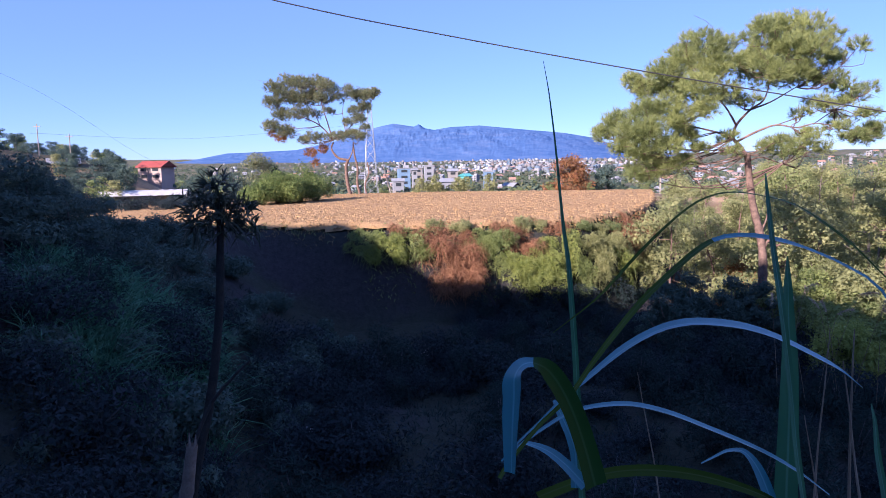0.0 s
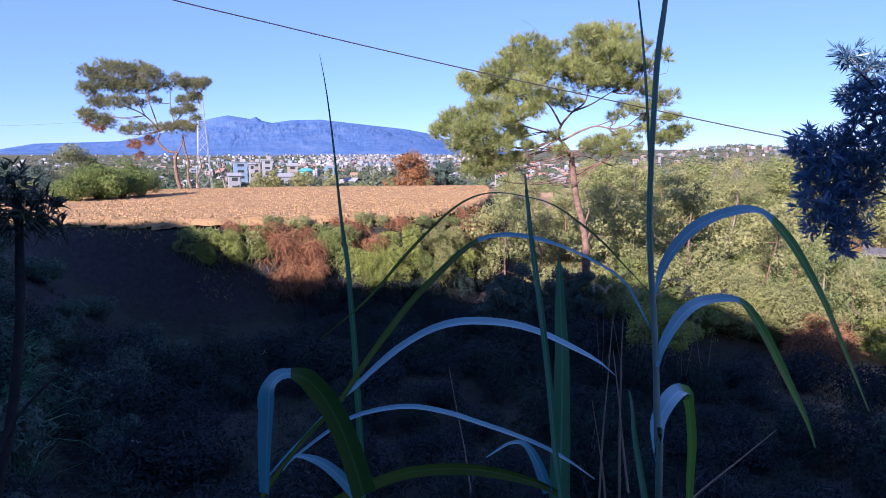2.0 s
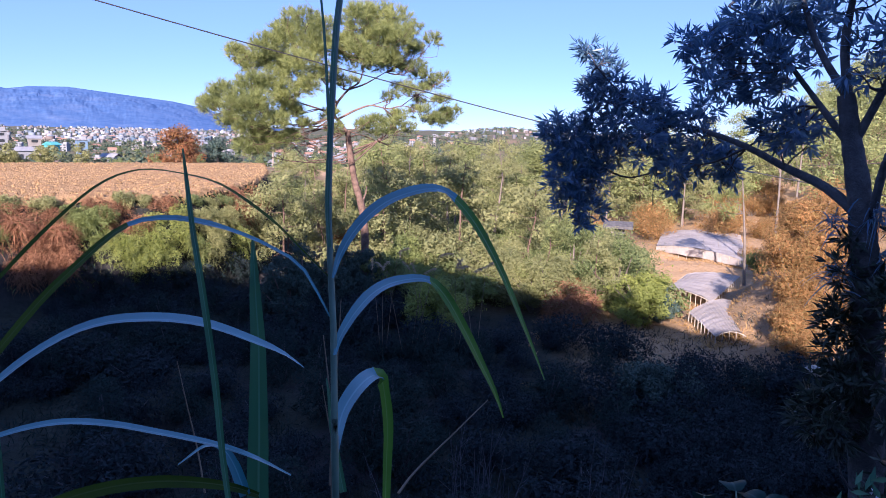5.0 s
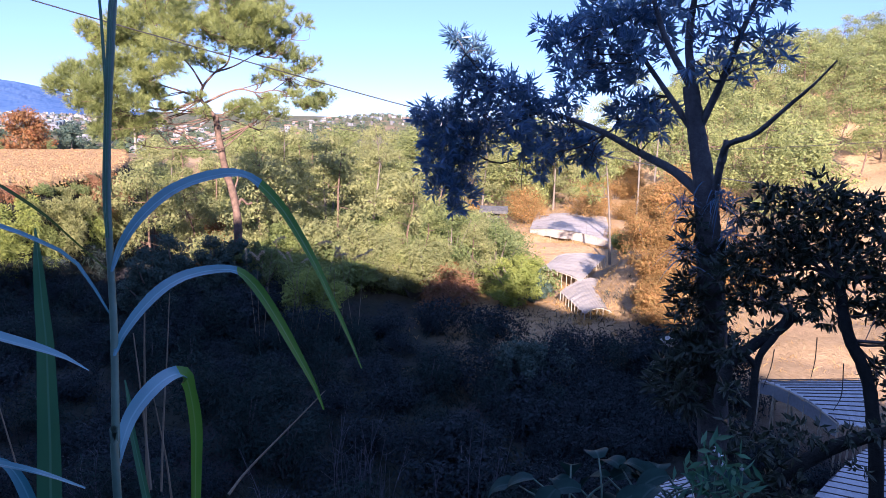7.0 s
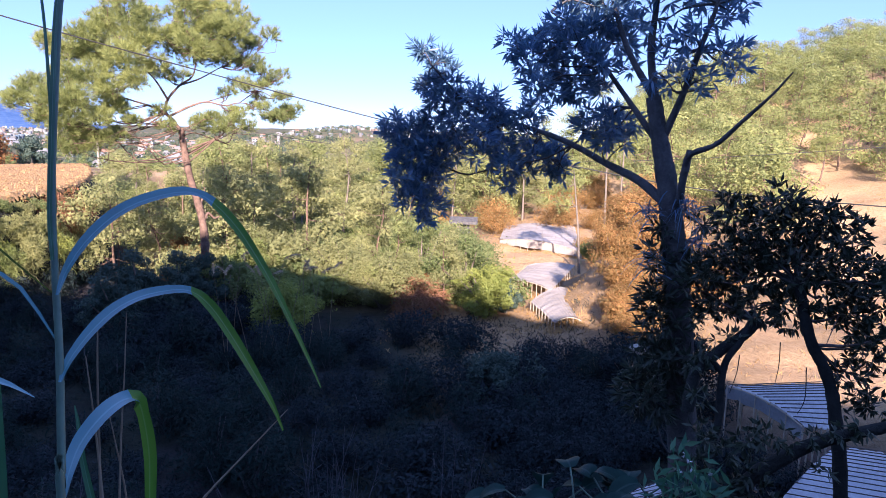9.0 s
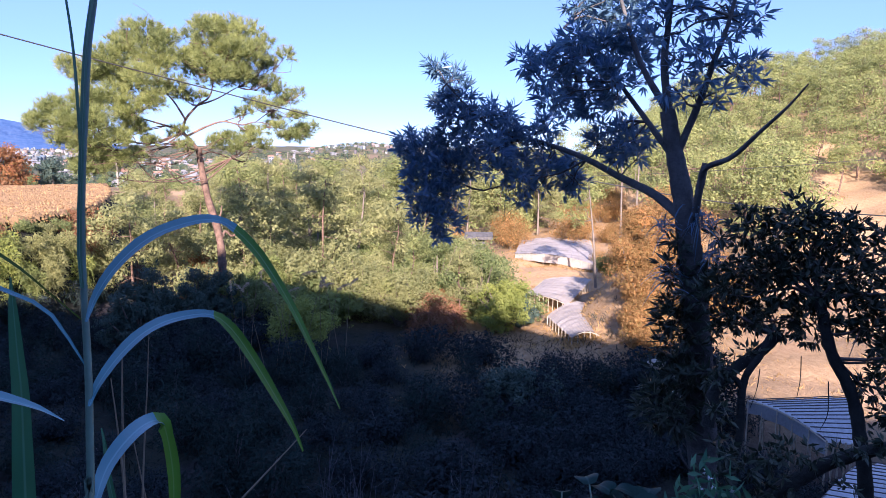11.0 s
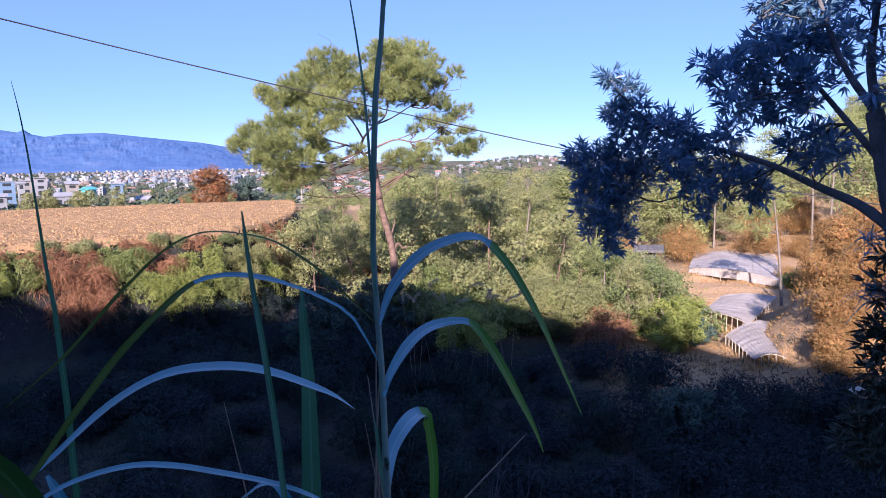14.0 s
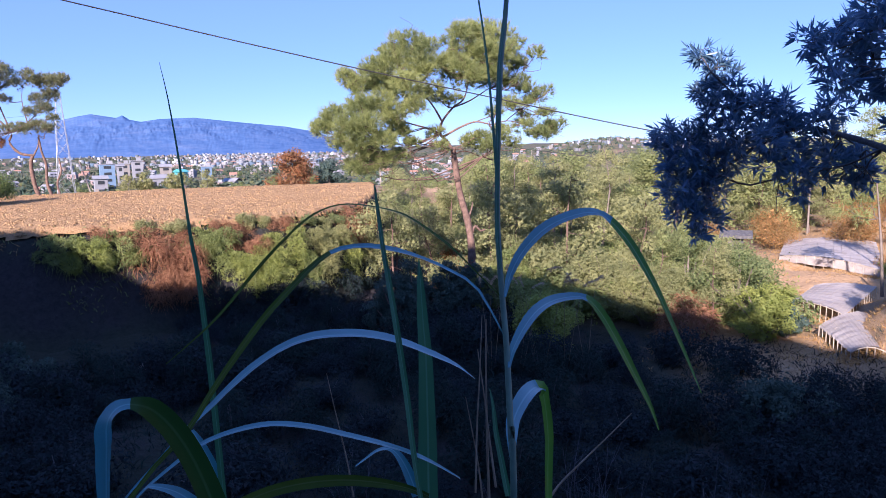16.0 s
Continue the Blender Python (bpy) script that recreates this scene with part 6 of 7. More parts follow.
cable("overhead_cable", [(-14, 17.2, 8.2), (-4.17, 17.51, 5.775), (0.31, 18.0, 4.92), (4.53, 17.42, 4.005), (8.12, 16.23, 3.15), (11.57, 14.07, 2.17), (15.08, 10.32, 1.04), (16.82, 7.24, 0.5), (17.82, 4.28, 0.34), (18.6, 0, 0.3), (19, -6, 0.6)], 0.016, "black sagging overhead cable across the valley")
cable("overhead_cable", [(20, 44, 2.6), (30, 38, 1.0), (38, 30, 0.3), (44, 20, 0.8), (50, 6, 2.2)], 0.02, "thin pale cable before the woods")
cable("overhead_cable", [(-48, 48, 14.5), (-32, 50.7, 8.7), (-24, 55, 2.7), (-20, 60, 0.4)], 0.006, "thin faint cable beyond the field")
cable("overhead_cable", [(-30, 50, 4.4), (-22, 55.8, 4.1), (-14.3, 58.3, 4.6), (-6, 60, 5.4)], 0.006, "thin faint cable beyond the field")


BATTEN = surface("dark_batten", (0.05, 0.045, 0.04), (0.12, 0.11, 0.10), 5, 60, 0.85, 0.4, 0.004)


def greenhouse(corners, eave, rise, base, label, hoops, posts, battens, side=True, ends=5, lath=(BAMBOO, 0.005), skirt=0.35):
    """A low tunnel of plastic sheet on hoops and posts. Corners: front left, front right, back right, back left."""
    c = [np.array([x, y]) for x, y in corners]
    o = (c[0] + c[1] + c[2] + c[3]) / 4
    t = thing("greenhouse", (o[0], o[1], base), label, "greenhouse", "greenhouses")

    def at(u, v):
        """u across, v to the back."""
        p = (1 - v) * ((1 - u) * c[0] + u * c[1]) + v * ((1 - u) * c[3] + u * c[2])
        return np.array([p[0] - o[0], p[1] - o[1], eave - base + rise * (1 - (2 * u - 1) ** 2)])
    rng = np.random.default_rng(int(abs(o[0]) * 10))
    n, m = 15, 4 * hoops + 1
    U, W = np.linspace(0, 1, n), np.linspace(0, 1, m)
    top = np.array([[at(u, v) + [0, 0, 0.012 * rng.normal() - 0.03 * math.sin(math.pi * ((v * hoops) % 1.0))] for v in W] for u in U])
    V = np.concatenate([top.reshape(-1, 3), (top - [0, 0, 0.015]).reshape(-1, 3)])
    i, j = np.meshgrid(np.arange(n - 1), np.arange(m - 1), indexing="ij")
    F = np.stack([i * m + j, i * m + j + 1, (i + 1) * m + j + 1, (i + 1) * m + j], -1).reshape(-1, 4)
    mesh_object("roof_sheet", V, np.concatenate([F, F[:, ::-1] + n * m]), PLASTIC if side is True else FILM, t, "dusty white plastic sheet", True)
    for k in range(hoops + 1):
        V, F = tube([at(u, k / hoops) - [0, 0, 0.035] for u in np.linspace(0, 1, 9)], 0.018, 0.018, 5, 22)
        mesh_object("hoop", V, F, BAMBOO, t, "", True)
    for k in range(battens):
        u = (k + 0.5) / battens
        V, F = tube([at(u, v) + [0, 0, 0.022] for v in (0, 0.33, 0.66, 1)], lath[1], lath[1], 4, 8)
        mesh_object("batten", V, F, lath[0], t)
    for k in range(posts + 1):
        for u in (0.0, 1.0):
            p = at(u, k / posts)
            bm = bmesh.new()
            cylinder(bm, (p[0], p[1], -0.4), (p[0], p[1], p[2]), 0.016, 6)
            part("post", bm, BAMBOO, t)
    for k in range(1, ends):
        p = at(k / ends, 0)
        bm = bmesh.new()
        cylinder(bm, (p[0], p[1], -0.4), (p[0], p[1], p[2]), 0.015, 6)
        part("post", bm, BAMBOO, t)
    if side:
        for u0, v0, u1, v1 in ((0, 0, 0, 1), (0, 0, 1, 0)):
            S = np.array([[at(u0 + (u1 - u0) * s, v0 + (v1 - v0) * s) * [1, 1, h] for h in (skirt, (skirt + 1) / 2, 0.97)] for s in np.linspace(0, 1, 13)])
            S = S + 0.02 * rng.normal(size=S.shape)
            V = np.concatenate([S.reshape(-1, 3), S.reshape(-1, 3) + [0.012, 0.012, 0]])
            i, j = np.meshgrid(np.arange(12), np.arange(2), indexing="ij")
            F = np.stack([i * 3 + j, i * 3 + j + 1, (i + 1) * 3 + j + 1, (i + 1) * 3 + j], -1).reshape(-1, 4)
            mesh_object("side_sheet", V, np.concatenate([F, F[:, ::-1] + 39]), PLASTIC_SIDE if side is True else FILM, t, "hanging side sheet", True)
    return t


greenhouse([(32.17, 27.25), (32.11, 21.16), (41.58, 28.16), (37.45, 31.37)], -4.4, 0.28, -4.85, "low white plastic greenhouse on the valley floor in sun", 9, 6, 12, "film", 11, skirt=0.3)
greenhouse([(22.74, 18.53), (22.36, 16.07), (27.97, 18.77), (26.16, 20.27)], -4.32, 0.14, -4.85, "low plastic greenhouse with pale posts in sun", 8, 12, 12, False, 9)
greenhouse([(18.12, 12.76), (18.82, 12.06), (22.88, 15.60), (19.89, 15.15)], -4.22, 0.2, -4.85, "end of a low worn greenhouse at the edge of the shade", 7, 8, 12, False, 5)
greenhouse([(14.08, 5.42), (13.06, 3.62), (13.36, 3.10), (15.87, 4.10)], -3.35, 0.12, -4.75, "shaded greenhouse roof with dark battens below the tree", 6, 6, 13, lath=(BATTEN, 0.012), skirt=0.8)
greenhouse([(12.86, 2.99), (9.59, 2.95), (10.59, 0.69), (13.45, 1.86)], -3.45, 0.12, -4.75, "shaded greenhouse roof of striped sheets below the bank", 6, 6, 17, lath=(BATTEN, 0.010), skirt=0.72)
greenhouse([(8.59, 4.69), (7.65, 4.32), (8.33, 3.72), (9.35, 4.50)], -3.45, 0.08, -4.75, "corner of a shaded striped greenhouse roof below the plants", 4, 3, 9, lath=(BATTEN, 0.008), skirt=0.72)
greenhouse([(-40.0, 80.0), (-39.6, 77.5), (-30.8, 81.6), (-31.2, 84.2)], -1.35, 0.6, -2.3, "long white greenhouse beyond the field", 10, 10, 5, skirt=0.03)


def edge_weeds(lines, n, mat, h, seed):
    """Tall weeds along the greenhouses' edges."""
    rng = np.random.default_rng(seed)
    P = []
    for (x0, y0), (x1, y1) in lines:
        u = rng.uniform(0, 1, n)
        x, y = x0 + (x1 - x0) * u + 0.3 * rng.normal(size=n), y0 + (y1 - y0) * u + 0.3 * rng.normal(size=n)
        P.append(np.stack([x, y, land(x, y) - 0.05], -1))
    P = np.concatenate(P)
    V, F = blades(P, 0.5 * rng.normal(size=P.shape) + [0, 0, 1], rng.uniform(0.4, 1.2, len(P)) * h, 0.035, rng, 0.5, 3)
    tagged(mesh_object("edge_weeds", V, F, mat), "dry straw-coloured weeds along the greenhouses", "grass", kind="stuff")


edge_weeds([((31.9, 27.2), (31.9, 20.8)), ((31.6, 27.2), (31.5, 20.8)), ((31.9, 20.8), (41.9, 28.3)), ((37.5, 31.6), (31.9, 27.2)), ((22.7, 18.5), (22.4, 16.1)), ((26.2, 20.3), (22.7, 18.5)), ((18.1, 12.8), (18.8, 12.1)), ((19.9, 15.2), (18.1, 12.8)), ((18.8, 12.1), (22.9, 15.6))], 520, GRASS_DRY, 0.32, 415)


def house(place, turn, w, d, h, wall, roof, label, storeys=2, gable=True, group="town houses", name="house"):
    """A small house: walls, roof with eaves, a door, and its windows row by row."""
    t = thing(name, place, label, "house", group, "", turn)
    bm = bmesh.new()
    box(bm, (0, 0, h / 2 - 1.0), (w, d, h + 2.0))
    part("wall", bm, wall, t)
    bm = bmesh.new()
    e = 0.4
    if gable:
        rise = 0.28 * d
        pts = [(-w / 2 - e, -d / 2 - e, h), (w / 2 + e, -d / 2 - e, h), (w / 2 + e, d / 2 + e, h), (-w / 2 - e, d / 2 + e, h), (-w / 2 - e, 0, h + rise), (w / 2 + e, 0, h + rise)]
        vs = [bm.verts.new(p) for p in pts] + [bm.verts.new((p[0], p[1], p[2] - 0.14)) for p in pts]
        for f in ((0, 1, 5, 4), (2, 3, 4, 5), (0, 4, 3), (1, 2, 5)):
            bm.faces.new([vs[k] for k in f])
            bm.faces.new([vs[k + 6] for k in reversed(f)])
        for a, b in ((0, 1), (1, 2), (2, 3), (3, 0)):
            bm.faces.new([vs[a], vs[a + 6], vs[b + 6], vs[b]])
    else:
        box(bm, (0, 0, h + 0.12), (w + 0.6, d + 0.6, 0.24))
        box(bm, (0.2 * w, 0, h + 0.75), (0.4 * w, 0.5 * d, 1.1))
    part("roof", bm, roof, t)
    n = max(1, int(w / 2.4))
    for s in range(storeys):
        z = h * (s + 0.55) / storeys
        for k in range(n):
            bm = bmesh.new()
            box(bm, ((k + 0.5) * w / n - w / 2, -d / 2 - 0.01, z), (0.5 * w / n, 0.12, 0.42 * h / storeys))
            part("window", bm, WINDOW, t)
    bm = bmesh.new()
    tall = min(2.0, 0.8 * h / storeys)
    box(bm, (-0.38 * w, -d / 2 - 0.02, tall / 2), (0.45 * tall, 0.1, tall))
    part("door", bm, TIMBER, t)
    return t


def town():
    rng = np.random.default_rng(77)
    kinds = []
    for k, (w, d, h, st, g) in enumerate([(6, 5, 4.0, 2, True), (5, 5, 2.4, 1, True), (6, 6, 5.6, 3, False), (4.8, 5, 3.8, 2, False), (7, 5, 2.4, 1, True), (6, 5, 4.0, 2, True), (5, 5, 4.2, 2, False)]):
        wm, rm = WALLS[k % 5 if k != 4 else 0], ROOFS[(2, 1, 4, 2, 2, 1, 2)[k]]
        tone = ("white", "cream", "grey", "pinkish", "white", "white", "cream")[k]
        kinds.append(house((0, 0, 0), 0, w, d, h, wm, rm, f"{tone} {st}-storey town house beyond the field", st, g))
    used, spots = [False] * len(kinds), []
    for k in range(2600):
        a, r = rng.uniform(-17, 33), 180 + 600 * rng.uniform(0, 1) ** 0.8
        x, y = polar(a, r)
        if all(math.hypot(x - p, y - q) > 13 for p, q in spots):
            spots.append((x, y))
    for x, y in spots[:170]:
        k = int(rng.integers(len(kinds)))
        m = pose(x, y, ground_at(x, y) - 0.2, 0, 0, math.degrees(math.atan2(y, x)) - 90 + rng.uniform(-35, 35)) @ Matrix.Diagonal((*[rng.uniform(0.6, 1.0)] * 3, 1))
        if used[k]:
            copy_thing(kinds[k], m)
        else:
            kinds[k].matrix_basis = m
            used[k] = True
    # the crowded part, too far to tell house from house
    N = 1500
    pick = rng.uniform(0, 1, N)
    a = np.where(pick < 0.8, np.where(pick < 0.55, rng.normal(9.0, 3.6, N), rng.normal(1, 9, N)), rng.normal(37, 5, N))
    r = np.where(pick < 0.8, 650 + 1150 * rng.uniform(0, 1, N) ** 1.3, rng.uniform(420, 760, N))
    x, y = r * np.sin(np.radians(a)), r * np.cos(np.radians(a))
    z = land(x, y)
    far = np.where(pick < 0.8, 1.0, 0.55)
    w, d, h = far * rng.uniform(2.5, 6, N), far * rng.uniform(2.5, 5, N), far * rng.uniform(1.6, 4.6, N)
    base = np.array([[-.5, -.5, -.3], [.5, -.5, -.3], [.5, .5, -.3], [-.5, .5, -.3], [-.5, -.5, 1], [.5, -.5, 1], [.5, .5, 1], [-.5, .5, 1]])
    V = base[None] * np.stack([w, d, h], -1)[:, None]
    q = rng.uniform(0, np.pi, N)
    V = np.stack([V[..., 0] * np.cos(q)[:, None] - V[..., 1] * np.sin(q)[:, None], V[..., 0] * np.sin(q)[:, None] + V[..., 1] * np.cos(q)[:, None], V[..., 2]], -1)
    V = V + np.stack([x, y, z], -1)[:, None]
    f = np.array([[0, 1, 5, 4], [1, 2, 6, 5], [2, 3, 7, 6], [3, 0, 4, 7], [4, 5, 6, 7]])
    F = (8 * np.arange(N)[:, None, None] + f[None]).reshape(-1, 4)
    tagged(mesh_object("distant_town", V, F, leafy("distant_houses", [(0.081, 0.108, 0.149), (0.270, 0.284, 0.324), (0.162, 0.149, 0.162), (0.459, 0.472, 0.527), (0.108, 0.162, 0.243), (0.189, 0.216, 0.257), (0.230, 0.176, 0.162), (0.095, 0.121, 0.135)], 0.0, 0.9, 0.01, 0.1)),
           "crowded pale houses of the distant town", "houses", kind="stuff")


town()


def far_woods():
    """Trees among the far houses, too small to tell apart."""
    rng = np.random.default_rng(88)
    N = 7000
    a, r = np.radians(rng.uniform(-23, 40, N)), 150 + 1300 * rng.uniform(0, 1, N) ** 1.5
    x, y = r * np.sin(a), r * np.cos(a)
    ok = waves(x, y, 90.0, 6.0) > -0.35
    x, y, r = x[ok], y[ok], r[ok]
    c = np.stack([x, y, land(x, y) + 1.2], -1)
    m = 14
    d = in_ball(len(c) * m, rng, 0.4)
    wide = np.repeat(rng.uniform(1.4, 3.2, len(c)), m)[:, None]
    P = np.repeat(c, m, 0) + d * wide * [1, 1, 0.75]
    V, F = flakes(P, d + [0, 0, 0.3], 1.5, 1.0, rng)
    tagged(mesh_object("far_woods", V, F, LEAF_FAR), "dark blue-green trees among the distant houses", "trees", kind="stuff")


far_woods()
for az_, r_, w_, d_, h_, a_, b_, st_, gable_, words in [
    (-3.7, 215, 3.3, 3.0, 4.9, 2, 2, 2, True, "pale gabled house at the near edge of the town"),
    (-3.2, 262, 4.6, 3.8, 8.8, 4, 2, 4, False, "blue-grey flat-roofed block at the near edge of the town"),
    (-2.3, 240, 1.8, 1.7, 7.8, 2, 2, 3, True, "narrow grey house at the near edge of the town"),
    (-1.1, 265, 3.4, 3.1, 10.4, 2, 2, 5, False, "tall pale flat-roofed house in the town"),
    (-2.0, 280, 3.3, 3.0, 9.8, 1, 2, 4, False, "cream flat-roofed house in the town"),
    (0.3, 225, 5.2, 3.8, 4.3, 2, 2, 1, True, "long low grey-roofed house beside the field's trees"),
    (0.9, 270, 3.8, 3.4, 8.6, 1, 2, 4, True, "cream house with a grey roof in the town")]:
    x, y = polar(az_, r_)
    house((x, y, ground_at(x, y)), -az_ + 6, w_, d_, h_, WALLS[a_], ROOFS[b_], words, st_, gable_, "", "house")
house((-58, 138.3, -0.35), -14, 5.4, 4.2, 2.6, surface("pale_plaster", (0.34, 0.25, 0.22), (0.45, 0.35, 0.31), 0.5, 8, 0.9, 0.2, 0.02), ROOFS[0], "cream two-storey house with a red gabled roof", 2, True, "", "red_roofed_house")
x, y = polar(18.4, 175)
house((x, y, ground_at(x, y)), 18, 5.5, 5, 3.2, ROOFS[3], ROOFS[4], "turquoise small house at the edge of the town", 1, True, "", "turquoise_house")
x, y = polar(2.0, 230)
house((x, y, ground_at(x, y)), 40, 2.7, 3.0, 6.0, ROOFS[3], ROOFS[3], "turquoise gabled house at the near edge of the town", 2, True, "", "turquoise_house")
x, y = polar(3.9, 260)
house((x, y, ground_at(x, y)), 5, 3.2, 3.5, 7.6, WALLS[4], ROOFS[2], "blue-grey three-storey building in the town", 3, False, "", "blue_building")
x, y = polar(-29.0, 128)
house((x, y, ground_at(x, y) - 1.4), 30, 4.2, 3, 1.5, WALLS[2], ROOFS[2], "grey shed on the wooded slope", 1, True, "", "shed")
house((26.6, 25.1, -3.0), -48, 0.7, 0.7, 0.4, BARK_DARK, BARK_DARK, "small weathered hut among the trees", 1, True, "", "hut")


def lattice_tower(place, h, w):
    t = thing("lattice_tower", place, "slim steel lattice tower beyond the pine", "tower")
    leg = lambda k, z: Vector(((1 if k in (0, 3) else -1) * w / 2 * (1 - 0.75 * z / h), (1 if k < 2 else -1) * w / 2 * (1 - 0.75 * z / h), z))
    for k in range(4):
        bm = bmesh.new()
        cylinder(bm, leg(k, -0.5), leg(k, h), 0.035, 5)
        part("leg", bm, METAL_GREY, t)
    zs = [h * (1 - (1 - i / 9) ** 1.3) for i in range(10)]
    for a, b in zip(zs, zs[1:]):
        for k in range(4):
            bm = bmesh.new()
            cylinder(bm, leg(k, a), leg((k + 1) % 4, b), 0.018, 4)
            cylinder(bm, leg((k + 1) % 4, a), leg(k, b), 0.018, 4)
            part("brace", bm, METAL_GREY, t)


lattice_tower((-11.4, 109.4, ground_at(-11.4, 109.4)), 14.5, 2.2)


def pole(place, top, r, label, arm=0.0):
    t = thing("utility_pole", place, label, "pole")
    bm = bmesh.new()
    cylinder(bm, (0, 0, -0.5), top, r, 8, r * 0.7)
    part("shaft", bm, TIMBER, t)
    if arm:
        bm = bmesh.new()
        box(bm, (top[0], top[1], top[2] - 0.4), (arm, 0.1, 0.1))
        part("crossarm", bm, TIMBER, t)


pole((27.6, 85.7, ground_at(27.6, 85.7)), (0, 0, 4.6), 0.13, "grey upright pole at the edge of the field", 0.0)
pole((-4.4, 61.8, ground_at(-4.4, 61.8)), (-0.95, 0, 3.3), 0.06, "thin leaning pale pole by the leaning pine")
for az_, r_, h_ in ((-28.5, 120, 6.0), (-30.5, 128, 6.0), (30.5, 300, 12)):
    x, y = polar(az_, r_)
    pole((x, y, ground_at(x, y)), (0, 0, h_), 0.10, "far grey utility pole with a crossarm", 1.1)

# ---------------------------------------------------------------- plants of the sunlit valley
for k, (x, y, s) in enumerate([(20.6, 12.1, (1.4, 1.2, 2.4)), (21.6, 11.4, (1.3, 1.3, 2.6)), (19.9, 11.2, (1.0, 1.0, 1.6)), (22.6, 12.6, (1.5, 1.4, 2.6)), (24.2, 12.2, (1.6, 1.4, 2.6)), (22.9, 10.9, (1.3, 1.2, 2.2)),
                               (25.5, 14.0, (1.5, 1.5, 2.8)), (26.8, 15.2, (1.4, 1.4, 2.6)), (21.0, 10.0, (1.1, 1.1, 1.4)), (24.6, 10.6, (1.3, 1.3, 2.0)), (18.9, 10.6, (1.0, 1.0, 1.5)), (18.2, 10.0, (0.9, 0.9, 1.3)), (31.5, 31.5, (2.0, 1.6, 2.0)), (36.0, 31.0, (2.2, 1.6, 2.2)), (40.0, 28.5, (2.0, 2.0, 2.4)), (41.5, 24.0, (2.0, 2.0, 2.6)), (38.5, 33.0, (2.2, 2.0, 2.6)), (43, 30, (2.4, 2.2, 2.6)), (52.5, 34.8, (1.8, 1.5, 1.8)), (53.3, 33.3, (1.7, 1.5, 2.0)), (43.7, 27.9, (1.4, 1.3, 1.5)), (41.1, 24.9, (1.3, 1.2, 1.5)), (33.7, 21.6, (1.1, 1.0, 1.1)), (59.9, 38.2, (2.0, 1.8, 2.2)), (54.8, 37.9, (1.8, 1.6, 1.6)), (53.0, 38.9, (1.6, 1.5, 1.4)), (47.9, 28.6, (1.6, 1.4, 2.0))]):
    bush("dry_shrub", (x, y, ground_at(x, y) - 0.15), "tall dry orange-brown shrub in low sun", s, 8000, SHRUB_DRY, 0.105, 0.024, 500 + k, BARK_PALE, "bush", "dry shrubs", 14)
